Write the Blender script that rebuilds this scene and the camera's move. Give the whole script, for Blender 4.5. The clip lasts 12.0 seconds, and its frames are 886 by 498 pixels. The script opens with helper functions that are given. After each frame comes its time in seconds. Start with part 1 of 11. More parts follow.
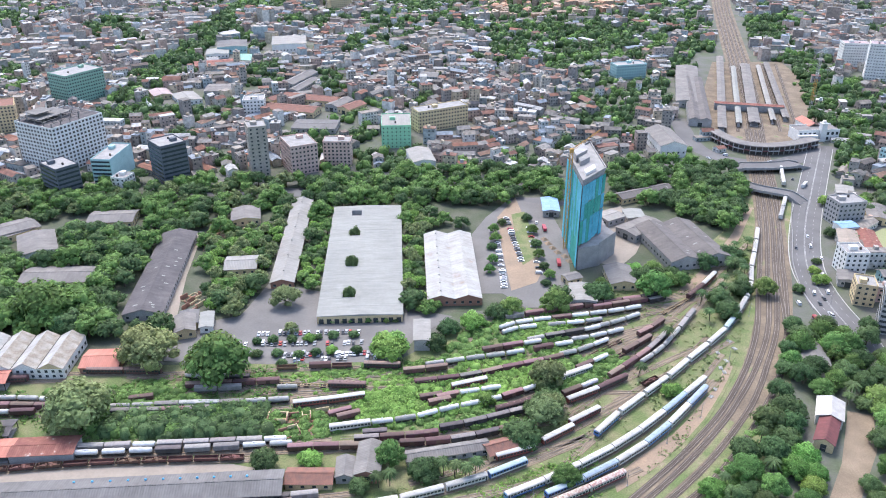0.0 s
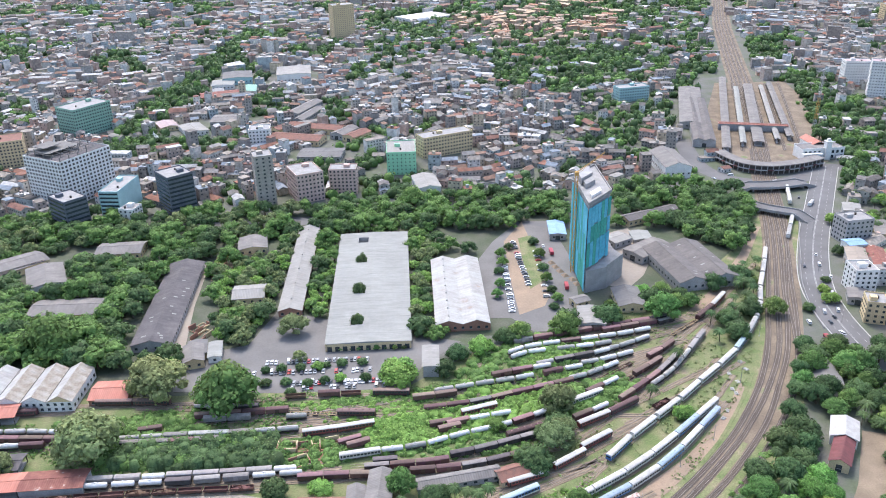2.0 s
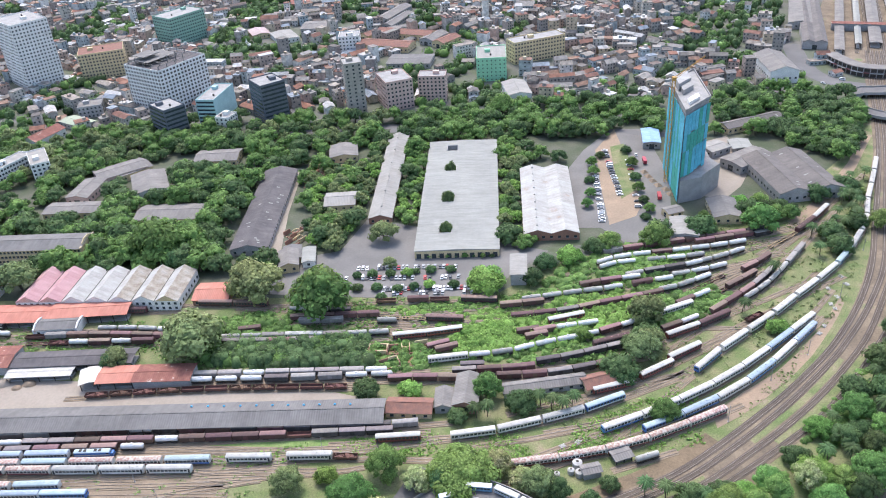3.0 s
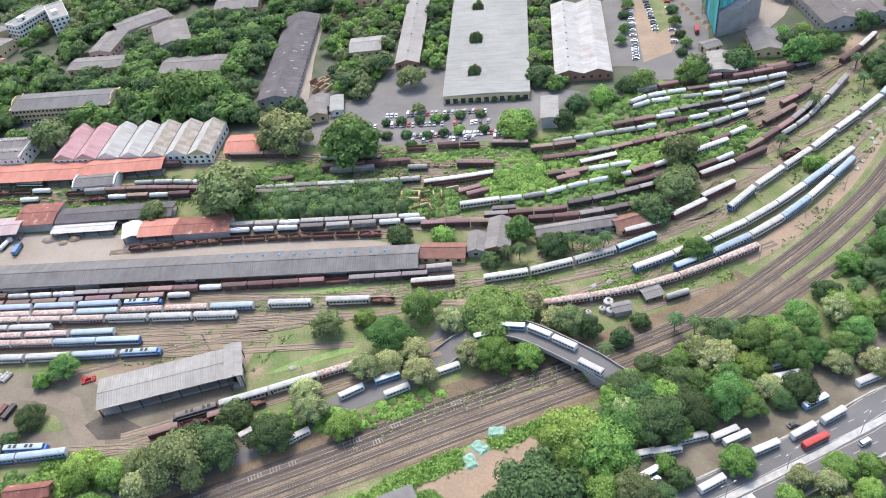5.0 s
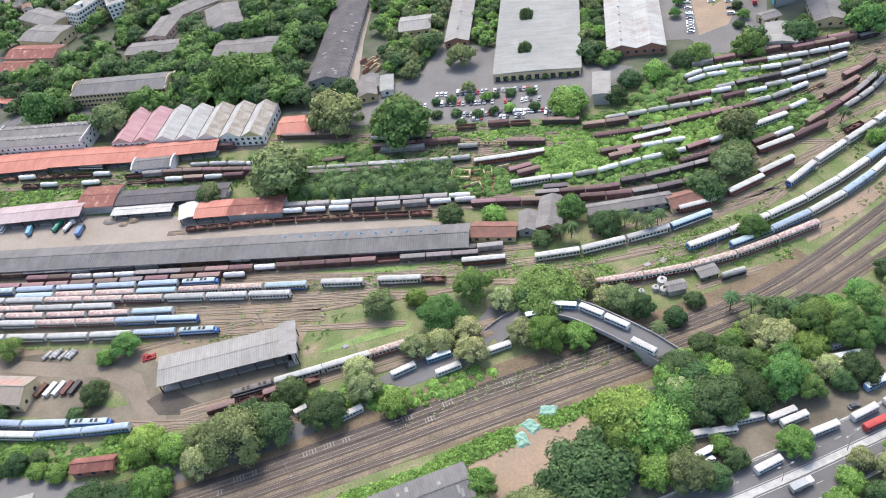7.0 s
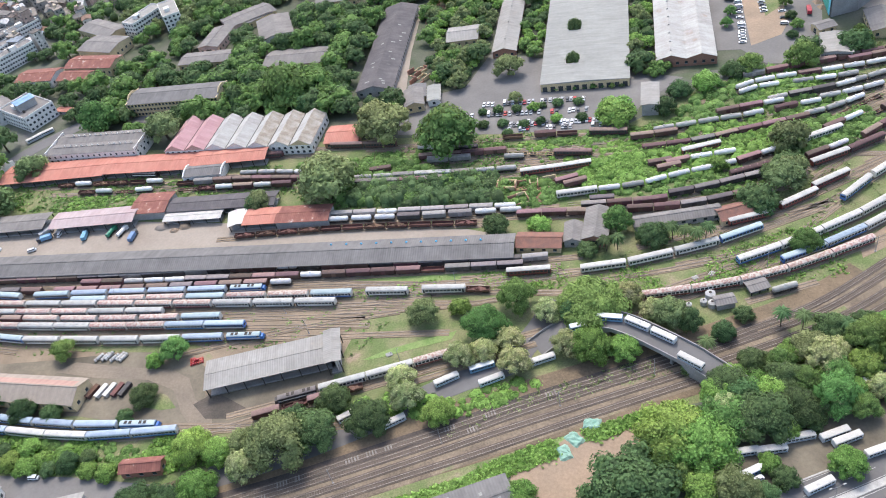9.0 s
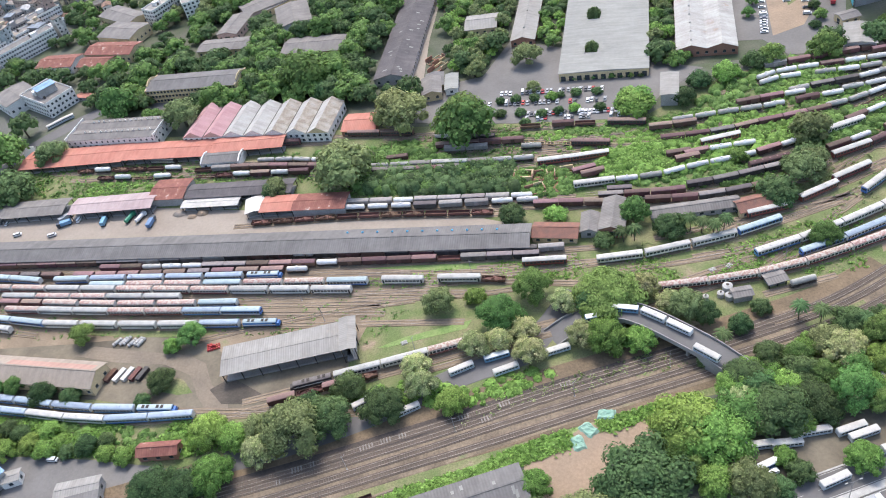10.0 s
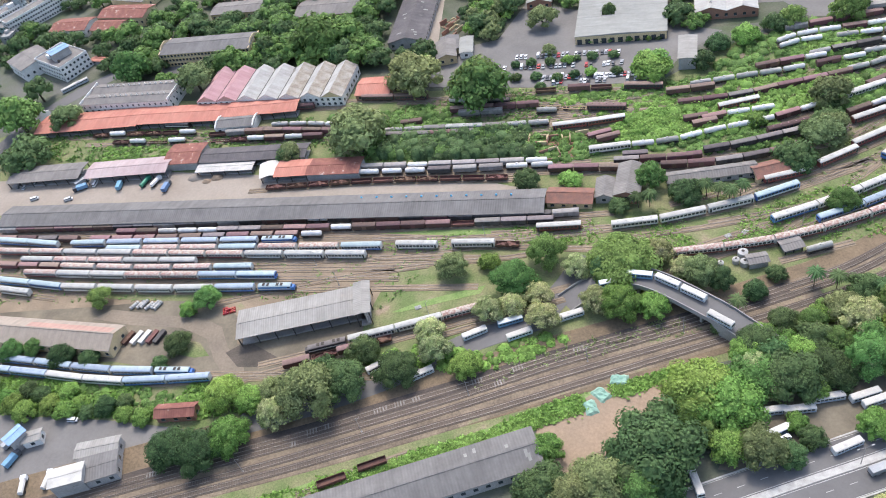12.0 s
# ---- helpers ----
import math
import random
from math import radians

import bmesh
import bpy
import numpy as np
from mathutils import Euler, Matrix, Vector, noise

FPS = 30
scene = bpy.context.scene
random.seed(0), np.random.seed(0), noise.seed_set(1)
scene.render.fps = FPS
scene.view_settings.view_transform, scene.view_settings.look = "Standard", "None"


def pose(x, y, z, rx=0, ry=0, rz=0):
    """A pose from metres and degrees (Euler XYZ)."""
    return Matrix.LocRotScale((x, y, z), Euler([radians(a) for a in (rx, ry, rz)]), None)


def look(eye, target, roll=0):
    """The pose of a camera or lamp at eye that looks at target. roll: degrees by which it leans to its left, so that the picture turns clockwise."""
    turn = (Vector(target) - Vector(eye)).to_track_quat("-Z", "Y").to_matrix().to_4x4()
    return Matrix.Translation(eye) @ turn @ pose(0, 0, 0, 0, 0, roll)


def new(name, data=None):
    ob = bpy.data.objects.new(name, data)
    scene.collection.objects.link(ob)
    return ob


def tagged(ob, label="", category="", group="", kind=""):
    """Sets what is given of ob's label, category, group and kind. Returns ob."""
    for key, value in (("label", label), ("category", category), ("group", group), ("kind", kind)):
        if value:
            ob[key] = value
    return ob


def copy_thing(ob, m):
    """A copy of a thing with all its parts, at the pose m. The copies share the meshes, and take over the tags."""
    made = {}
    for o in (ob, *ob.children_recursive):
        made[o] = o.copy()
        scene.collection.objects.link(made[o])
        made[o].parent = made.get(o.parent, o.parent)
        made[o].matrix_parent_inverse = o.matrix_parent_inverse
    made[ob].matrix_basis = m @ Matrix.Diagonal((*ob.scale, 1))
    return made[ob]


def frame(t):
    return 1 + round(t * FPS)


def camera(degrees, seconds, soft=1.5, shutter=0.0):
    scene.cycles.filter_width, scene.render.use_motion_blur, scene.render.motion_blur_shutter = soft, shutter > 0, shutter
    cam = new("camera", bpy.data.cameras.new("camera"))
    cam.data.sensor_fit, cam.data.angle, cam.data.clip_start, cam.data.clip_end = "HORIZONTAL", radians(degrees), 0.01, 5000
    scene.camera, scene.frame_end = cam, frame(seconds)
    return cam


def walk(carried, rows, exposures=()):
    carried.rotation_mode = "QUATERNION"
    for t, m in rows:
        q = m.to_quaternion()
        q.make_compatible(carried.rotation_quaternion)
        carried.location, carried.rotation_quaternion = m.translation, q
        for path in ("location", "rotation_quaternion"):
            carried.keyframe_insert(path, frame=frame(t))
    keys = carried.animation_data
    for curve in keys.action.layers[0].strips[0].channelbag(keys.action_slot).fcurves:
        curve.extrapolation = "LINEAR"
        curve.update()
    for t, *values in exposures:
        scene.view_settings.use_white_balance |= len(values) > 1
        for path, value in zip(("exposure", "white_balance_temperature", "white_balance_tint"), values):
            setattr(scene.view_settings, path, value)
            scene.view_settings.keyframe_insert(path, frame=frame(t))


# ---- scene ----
# The camera hovers and turns: a slow pan and tilt down over the yard.
cam = camera(57.5, 12.0, soft=1.0)
PATH = [
    (0.0, pose(0, 0, 245, 63.357, 0.007, -0.396)),
    (0.5, pose(0, 0, 245, 65.101, -0.437, -2.091)),
    (1.0, pose(0, 0, 245, 67.095, 0.253, -3.331)),
    (1.5, pose(0, 0, 245, 66.611, 0.967, -3.050)),
    (2.0, pose(0, 0, 245, 65.155, 1.209, -0.429)),
    (2.5, pose(0, 0, 245, 61.976, 2.456, 3.105)),
    (3.0, pose(0, 0, 245, 58.920, 3.640, 5.383)),
    (3.5, pose(0, 0, 245, 53.629, 4.942, 5.813)),
    (3.7, pose(0, 0, 245, 52.093, 5.310, 6.305)),
    (5.3, pose(0, 0, 245, 47.876, 6.449, 6.096)),
    (5.5, pose(0, 0, 245, 47.706, 6.716, 5.982)),
    (6.0, pose(0, 0, 245, 47.096, 7.169, 6.753)),
    (6.5, pose(0, 0, 245, 47.003, 7.650, 7.708)),
    (7.0, pose(0, 0, 245, 46.944, 8.875, 8.673)),
    (7.5, pose(0, 0, 245, 47.383, 9.789, 9.524)),
    (9.5, pose(0, 0, 245, 48.207, 10.576, 12.195)),
    (10.0, pose(0, 0, 245, 47.575, 10.742, 12.852)),
    (10.5, pose(0, 0, 245, 46.039, 10.374, 13.749)),
    (11.0, pose(0, 0, 245, 45.386, 10.710, 14.143)),
    (11.5, pose(0, 0, 245, 45.222, 11.048, 14.083)),
    (12.0, pose(0, 0, 245, 45.270, 11.279, 13.726)),
]
walk(cam, PATH, [(0.0, 1.49, 6150, 12.0), (3.5, 1.42, 6350, 11.0), (5.5, 1.35, 6500, 10.0), (12.0, 1.28, 6500, 10.5)])

# ---- world, sun and exposure ----
SUN_EL, SUN_AZ = 60.0, 15.0     # degrees above the horizon, degrees west of ahead
world = bpy.data.worlds.new("sky")
scene.world = world
world.use_nodes = True
wn = world.node_tree.nodes
sky = wn.new("ShaderNodeTexSky")
sky.sky_type, sky.sun_disc = "NISHITA", False
sky.sun_elevation, sky.sun_rotation = radians(SUN_EL), radians(-SUN_AZ)
sky.air_density, sky.dust_density = 1.0, 3.0
world.node_tree.links.new(sky.outputs[0], wn["Background"].inputs[0])
wn["Background"].inputs[1].default_value = 0.15
sun = new("sun", bpy.data.lights.new("sun", "SUN"))
sun.data.energy, sun.data.angle, sun.data.color = 0.95, radians(12.0), (1.0, 0.97, 0.93)
sd = Vector((-math.sin(radians(SUN_AZ)) * math.cos(radians(SUN_EL)), math.cos(radians(SUN_AZ)) * math.cos(radians(SUN_EL)), math.sin(radians(SUN_EL))))
sun.matrix_world = look(sd * 900, (0, 0, 0))

# ---- materials ----
def mat(name, a, b=None, rough=0.85, scale=0.5, fine=6.0, bump=0.2, metal=0.0, vary=0.0, stripe=0.0, spec=0.3, c=None, amount=0.5, grain=1.0):
    """A weathered surface: colours a and b mixed in patches, stains of c, grain, relief; vary: how far single objects differ; stripe: metres between ribs along local x."""
    m = bpy.data.materials.new(name)
    m.use_nodes = True
    n, l = m.node_tree.nodes, m.node_tree.links
    p = n["Principled BSDF"]
    p.inputs["Roughness"].default_value, p.inputs["Metallic"].default_value = rough, metal
    p.inputs["Specular IOR Level"].default_value = spec
    b = b or tuple(x * 0.75 for x in a)
    co = n.new("ShaderNodeTexCoord")
    big = n.new("ShaderNodeTexNoise")
    big.inputs["Scale"].default_value, big.inputs["Detail"].default_value = scale, 5
    small = n.new("ShaderNodeTexNoise")
    small.inputs["Scale"].default_value, small.inputs["Detail"].default_value = fine, 5
    small.inputs["Roughness"].default_value = 0.72
    geo = n.new("ShaderNodeNewGeometry")
    src = geo.outputs["Position"] if vary == 0.0 and stripe == 0.0 else co.outputs["Object"]
    l.new(src, big.inputs["Vector"]), l.new(src, small.inputs["Vector"])
    ramp = n.new("ShaderNodeValToRGB")
    ramp.color_ramp.elements[0].position, ramp.color_ramp.elements[1].position = 0.5 - amount * 0.35, 0.5 + amount * 0.35
    ramp.color_ramp.elements[0].color, ramp.color_ramp.elements[1].color = (*a, 1), (*b, 1)
    if c:
        e = ramp.color_ramp.elements.new(0.5 + amount * 0.6)
        e.color = (*c, 1)
    l.new(big.outputs["Fac"], ramp.inputs[0])
    mul = n.new("ShaderNodeMix")
    mul.data_type, mul.blend_type = "RGBA", "MULTIPLY"
    mul.inputs["Factor"].default_value = 1.0
    g = n.new("ShaderNodeMapRange")
    g.inputs["From Min"].default_value, g.inputs["From Max"].default_value = 0.25, 0.75
    g.inputs["To Min"].default_value, g.inputs["To Max"].default_value = 1 - 0.3 * grain, 1 + 0.2 * grain
    l.new(small.outputs["Fac"], g.inputs["Value"])
    l.new(ramp.outputs["Color"], mul.inputs["A"]), l.new(g.outputs["Result"], mul.inputs["B"])
    out = mul.outputs["Result"]
    if stripe:                                           # dirt that rain has drawn down the slope
        mp, st, sr, sm = n.new("ShaderNodeMapping"), n.new("ShaderNodeTexNoise"), n.new("ShaderNodeMapRange"), n.new("ShaderNodeMix")
        mp.inputs["Scale"].default_value = (0.55, 0.1, 0.1)
        st.inputs["Scale"].default_value, st.inputs["Detail"].default_value = 1.0, 4
        sr.inputs["From Min"].default_value, sr.inputs["From Max"].default_value = 0.3, 0.7
        sr.inputs["To Min"].default_value, sr.inputs["To Max"].default_value = 0.88, 1.09
        sm.data_type, sm.blend_type = "RGBA", "MULTIPLY"
        sm.inputs["Factor"].default_value = 1.0
        l.new(co.outputs["Object"], mp.inputs["Vector"]), l.new(mp.outputs["Vector"], st.inputs["Vector"]), l.new(st.outputs["Fac"], sr.inputs["Value"])
        l.new(out, sm.inputs["A"]), l.new(sr.outputs["Result"], sm.inputs["B"])
        out = sm.outputs["Result"]
    if vary:
        oi = n.new("ShaderNodeObjectInfo")
        hs = n.new("ShaderNodeHueSaturation")
        mv = n.new("ShaderNodeMapRange")
        mv.inputs["To Min"].default_value, mv.inputs["To Max"].default_value = 1 - vary, 1 + vary
        mh = n.new("ShaderNodeMapRange")
        mh.inputs["To Min"].default_value, mh.inputs["To Max"].default_value = 0.5 - vary * 0.09, 0.5 + vary * 0.09
        l.new(oi.outputs["Random"], mv.inputs["Value"]), l.new(mv.outputs["Result"], hs.inputs["Value"])
        wn_ = n.new("ShaderNodeTexWhiteNoise")
        wn_.noise_dimensions = "1D"
        l.new(oi.outputs["Random"], wn_.inputs["W"]), l.new(wn_.outputs["Value"], mh.inputs["Value"])
        l.new(mh.outputs["Result"], hs.inputs["Hue"]), l.new(out, hs.inputs["Color"])
        out = hs.outputs["Color"]
    l.new(out, p.inputs["Base Color"])
    height = small.outputs["Fac"]
    if stripe:
        sep = n.new("ShaderNodeSeparateXYZ")
        w = n.new("ShaderNodeMath")
        w.operation = "MULTIPLY"
        w.inputs[1].default_value = 2 * math.pi / stripe
        s = n.new("ShaderNodeMath")
        s.operation = "SINE"
        l.new(co.outputs["Object"], sep.inputs[0]), l.new(sep.outputs["X"], w.inputs[0]), l.new(w.outputs[0], s.inputs[0])
        height = s.outputs[0]
    bp = n.new("ShaderNodeBump")
    bp.inputs["Strength"].default_value, bp.inputs["Distance"].default_value = bump, 0.08
    l.new(height, bp.inputs["Height"]), l.new(bp.outputs["Normal"], p.inputs["Normal"])
    return m


def palette(name, colours, rough=0.85, scale=0.35):
    """Many small houses in one mesh: each island takes one of the colours, with stains."""
    m = bpy.data.materials.new(name)
    m.use_nodes = True
    n, l = m.node_tree.nodes, m.node_tree.links
    p = n["Principled BSDF"]
    p.inputs["Roughness"].default_value = rough
    p.inputs["Specular IOR Level"].default_value = 0.25
    geo = n.new("ShaderNodeNewGeometry")
    ramp = n.new("ShaderNodeValToRGB")
    ramp.color_ramp.interpolation = "CONSTANT"
    for i, col in enumerate(colours):
        e = ramp.color_ramp.elements[i] if i < 2 else ramp.color_ramp.elements.new(i / len(colours))
        e.position, e.color = i / len(colours), (*col, 1)
    l.new(geo.outputs["Random Per Island"], ramp.inputs[0])
    t = n.new("ShaderNodeTexNoise")
    t.inputs["Scale"].default_value, t.inputs["Detail"].default_value = scale, 6
    l.new(geo.outputs["Position"], t.inputs["Vector"])
    g = n.new("ShaderNodeMapRange")
    g.inputs["From Min"].default_value, g.inputs["From Max"].default_value = 0.3, 0.7
    g.inputs["To Min"].default_value, g.inputs["To Max"].default_value = 0.6, 1.2
    l.new(t.outputs["Fac"], g.inputs["Value"])
    mul = n.new("ShaderNodeMix")
    mul.data_type, mul.blend_type = "RGBA", "MULTIPLY"
    mul.inputs["Factor"].default_value = 1.0
    l.new(ramp.outputs["Color"], mul.inputs["A"]), l.new(g.outputs["Result"], mul.inputs["B"])
    l.new(mul.outputs["Result"], p.inputs["Base Color"])
    return m


GRASS = mat("grass_and_weeds", (0.125, 0.168, 0.058), (0.215, 0.21, 0.105), scale=0.1, fine=1.3, bump=0.8, c=(0.30, 0.235, 0.165), amount=0.36, grain=1.7)
LUSH = mat("lush_grass", (0.155, 0.245, 0.07), (0.235, 0.30, 0.11), scale=0.18, fine=1.4, bump=1.0, c=(0.26, 0.225, 0.14), amount=0.5, grain=1.5)
FIELDGRASS = mat("worn_field_grass", (0.30, 0.30, 0.165), (0.25, 0.275, 0.13), scale=0.03, fine=0.8, bump=0.3, c=(0.36, 0.32, 0.21), amount=0.7, grain=0.6)
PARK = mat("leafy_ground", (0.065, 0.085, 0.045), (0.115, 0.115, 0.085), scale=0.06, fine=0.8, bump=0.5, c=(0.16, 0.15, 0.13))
DIRT = mat("bare_earth", (0.33, 0.24, 0.165), (0.25, 0.19, 0.135), scale=0.07, fine=0.8, bump=0.4, grain=0.7)
SAND = mat("pale_dirt", (0.33, 0.285, 0.235), (0.25, 0.21, 0.17), scale=0.05, fine=0.6, bump=0.3, grain=0.5, amount=0.7)
OILY = mat("oily_yard", (0.095, 0.082, 0.06), (0.225, 0.192, 0.14), c=(0.15, 0.165, 0.085), scale=0.05, fine=0.7, bump=0.4, grain=0.7, amount=0.55)
ASPHALT = mat("asphalt", (0.158, 0.153, 0.15), (0.118, 0.113, 0.11), scale=0.05, fine=0.8, bump=0.1, grain=0.35)
PAVED = mat("paved_yard", (0.195, 0.186, 0.175), (0.135, 0.128, 0.12), scale=0.045, fine=0.7, bump=0.15, grain=0.45, amount=0.7)
LINEDUST = mat("trodden_brown_dirt", (0.235, 0.192, 0.145), (0.165, 0.137, 0.105), scale=0.08, fine=0.9, bump=0.4, grain=0.9, amount=0.7)
SOOT = mat("oil_soaked_soil", (0.06, 0.052, 0.043), (0.12, 0.10, 0.08), scale=0.09, fine=1.2, bump=0.5, grain=1.2)
BALLAST = mat("ballast", (0.185, 0.142, 0.098), (0.275, 0.215, 0.15), scale=0.07, fine=1.5, bump=0.7, c=(0.18, 0.215, 0.09), amount=0.5)
MAINBED = mat("main_line_ground", (0.15, 0.117, 0.083), (0.24, 0.187, 0.13), scale=0.07, fine=1.0, bump=0.7, c=(0.14, 0.19, 0.07), amount=0.36, grain=1.6)
LINESOIL = mat("line_side_soil", (0.20, 0.146, 0.092), (0.13, 0.10, 0.064), scale=0.08, fine=0.9, bump=0.7, c=(0.15, 0.21, 0.075), amount=0.5, grain=1.4)
TRACKBED = mat("main_track_ballast", (0.082, 0.066, 0.053), (0.138, 0.11, 0.086), scale=0.06, fine=2.0, bump=0.7, amount=0.6)
CITYGROUND = mat("town_ground", (0.14, 0.135, 0.125), (0.09, 0.11, 0.06), scale=0.05, fine=0.8, bump=0.3)
RAIL = mat("worn_rail", (0.36, 0.32, 0.28), (0.22, 0.18, 0.15), rough=0.45, metal=0.3)
SLEEPER = mat("sleeper", (0.155, 0.125, 0.10), (0.10, 0.08, 0.066), scale=0.3)
CONCRETE = mat("concrete", (0.34, 0.33, 0.315), (0.26, 0.25, 0.24), scale=0.2, fine=3.0, bump=0.2)
LIMEGREY = mat("lime_stained_wood", (0.30, 0.285, 0.26), (0.15, 0.13, 0.11), scale=0.9, fine=3.0, bump=0.2, amount=0.5)
LINE = mat("road_paint", (0.46, 0.46, 0.43), (0.30, 0.30, 0.28), scale=0.8)
KERB = mat("kerb_stone", (0.48, 0.47, 0.44), (0.34, 0.33, 0.31), scale=0.5)
WHITEROOF = mat("white_sheet_roof", (0.285, 0.285, 0.26), (0.245, 0.245, 0.225), scale=0.03, fine=0.5, bump=0.12, stripe=1.0, grain=0.35, c=(0.325, 0.325, 0.30))
SHEETROOF = mat("weathered_sheet_roof", (0.30, 0.287, 0.262), (0.25, 0.237, 0.215), scale=0.1, fine=0.6, bump=0.25, stripe=1.0, c=(0.32, 0.275, 0.235), grain=0.4)
OLDROOF = mat("old_asbestos_roof", (0.225, 0.208, 0.19), (0.16, 0.148, 0.138), scale=0.12, fine=0.6, bump=0.3, stripe=1.1, c=(0.30, 0.27, 0.25), grain=0.5)
DARKROOF = mat("dark_sheet_roof", (0.18, 0.172, 0.165), (0.13, 0.124, 0.118), scale=0.1, fine=0.5, bump=0.25, stripe=1.1, c=(0.24, 0.23, 0.22), grain=0.5, amount=0.6)
SAWROOF = mat("rust_streaked_white_roof", (0.40, 0.395, 0.37), (0.33, 0.315, 0.29), scale=0.12, fine=0.7, bump=0.2, stripe=1.0, c=(0.30, 0.215, 0.16), grain=0.5, amount=0.45)
PURPLEROOF = mat("sooty_asbestos_roof", (0.125, 0.112, 0.112), (0.085, 0.078, 0.08), scale=0.12, fine=0.6, bump=0.3, stripe=1.1, c=(0.19, 0.175, 0.165), grain=0.6)
STAINROOF = mat("lichen_stained_roof", (0.37, 0.345, 0.30), (0.27, 0.225, 0.175), scale=0.25, fine=0.9, bump=0.2, stripe=1.0, c=(0.38, 0.36, 0.33), grain=0.8, amount=0.4)
REDROOF = mat("red_sheet_roof", (0.46, 0.21, 0.155), (0.39, 0.155, 0.115), scale=0.12, fine=0.5, bump=0.2, stripe=1.0, c=(0.50, 0.30, 0.25), grain=0.4)
PINKROOF = mat("faded_pink_roof", (0.43, 0.27, 0.27), (0.37, 0.205, 0.215), scale=0.12, fine=0.5, bump=0.2, stripe=1.0, grain=0.4, c=(0.46, 0.38, 0.36))
ROSEROOF = mat("faded_rose_roof", (0.40, 0.33, 0.32), (0.36, 0.27, 0.265), scale=0.08, fine=0.5, bump=0.2, stripe=1.0, grain=0.4)
BROWNROOF = mat("brown_sheet_roof", (0.315, 0.265, 0.215), (0.285, 0.24, 0.195), scale=0.07, fine=0.5, bump=0.2, stripe=1.0, grain=0.5, c=(0.34, 0.27, 0.215))
FACTORYROOF = mat("sooty_grey_roof", (0.165, 0.148, 0.138), (0.12, 0.108, 0.102), scale=0.1, fine=0.6, bump=0.3, stripe=1.1, c=(0.205, 0.185, 0.17), grain=0.5)
LICHENROOF = mat("pale_green_sheet_roof", (0.33, 0.37, 0.27), (0.27, 0.30, 0.225), scale=0.1, fine=0.5, bump=0.2, stripe=1.0, grain=0.4)
REDDISH = mat("faded_salmon_roof", (0.40, 0.25, 0.205), (0.35, 0.215, 0.175), scale=0.1, fine=0.5, bump=0.2, stripe=1.0, grain=0.4)
TILEROOF = mat("clay_tile_roof", (0.26, 0.125, 0.09), (0.18, 0.10, 0.08), scale=0.4, fine=3.0, bump=0.4, c=(0.20, 0.16, 0.12))
MAROONROOF = mat("maroon_sheet_roof", (0.17, 0.062, 0.06), (0.13, 0.05, 0.05), scale=0.2, fine=0.6, bump=0.2, stripe=1.0, c=(0.24, 0.13, 0.115), grain=0.5)
FRAMEGREY = mat("weathered_frame_concrete", (0.20, 0.19, 0.178), (0.14, 0.132, 0.122), scale=0.2, fine=2.0, bump=0.2)
RUSTROOF = mat("rusty_sheet_roof", (0.205, 0.082, 0.066), (0.26, 0.115, 0.085), scale=0.3, fine=0.9, bump=0.25, stripe=1.0, c=(0.50, 0.42, 0.37), grain=0.6, amount=0.35)
BLUEROOF = mat("blue_sheet_roof", (0.28, 0.42, 0.60), (0.22, 0.34, 0.50), scale=0.2, bump=0.2, stripe=1.0)
WHITEWALL = mat("white_wall", (0.77, 0.75, 0.71), (0.66, 0.64, 0.60), scale=0.15, fine=2.0, bump=0.1, c=(0.50, 0.48, 0.45))
CREAMWALL = mat("cream_wall", (0.64, 0.51, 0.30), (0.54, 0.42, 0.26), scale=0.2, fine=2.0, bump=0.1)
PINKWALL = mat("pink_wall", (0.62, 0.45, 0.385), (0.54, 0.37, 0.315), scale=0.2, fine=2.0, bump=0.1)
GREYWALL = mat("grey_wall", (0.40, 0.385, 0.37), (0.30, 0.29, 0.28), scale=0.2, fine=2.0, bump=0.15)
BRICKWALL = mat("brick_wall", (0.36, 0.19, 0.13), (0.28, 0.15, 0.11), scale=0.3, fine=4.0, bump=0.2)
MINTWALL = mat("mint_wall", (0.33, 0.64, 0.40), (0.28, 0.55, 0.35), scale=0.15, fine=2.0, bump=0.1)
TEALWALL = mat("pale_teal_wall", (0.38, 0.56, 0.56), (0.32, 0.48, 0.48), scale=0.15, fine=2.0, bump=0.1)
FLATBEIGE = mat("raw_beige_render", (0.43, 0.385, 0.325), (0.33, 0.295, 0.25), scale=0.2, fine=2.0, bump=0.15)
DARKBRICK = mat("dark_station_wall", (0.15, 0.115, 0.105), (0.10, 0.085, 0.08), scale=0.2, fine=2.0, bump=0.15)
REDSOIL = mat("orange_soil", (0.36, 0.20, 0.12), (0.30, 0.18, 0.12), scale=0.05, fine=0.5, bump=0.4, c=(0.34, 0.27, 0.20))
DARKWALL = mat("dark_wall", (0.10, 0.11, 0.13), (0.14, 0.15, 0.17), scale=0.2, fine=2.0)
GLASS = mat("window_glass", (0.035, 0.045, 0.05), (0.05, 0.06, 0.065), rough=0.15, bump=0.0, spec=0.6)
NETBLUE = mat("blue_safety_net", (0.08, 0.36, 0.46), (0.14, 0.47, 0.60), scale=0.12, fine=0.8, bump=0.4, c=(0.05, 0.26, 0.24))
NETGREEN = mat("green_safety_net", (0.05, 0.30, 0.24), (0.08, 0.38, 0.30), scale=0.15, fine=0.8, bump=0.4)
NETPALE = mat("pale_green_sheet", (0.20, 0.36, 0.28), (0.28, 0.42, 0.33), scale=0.5, bump=0.3)
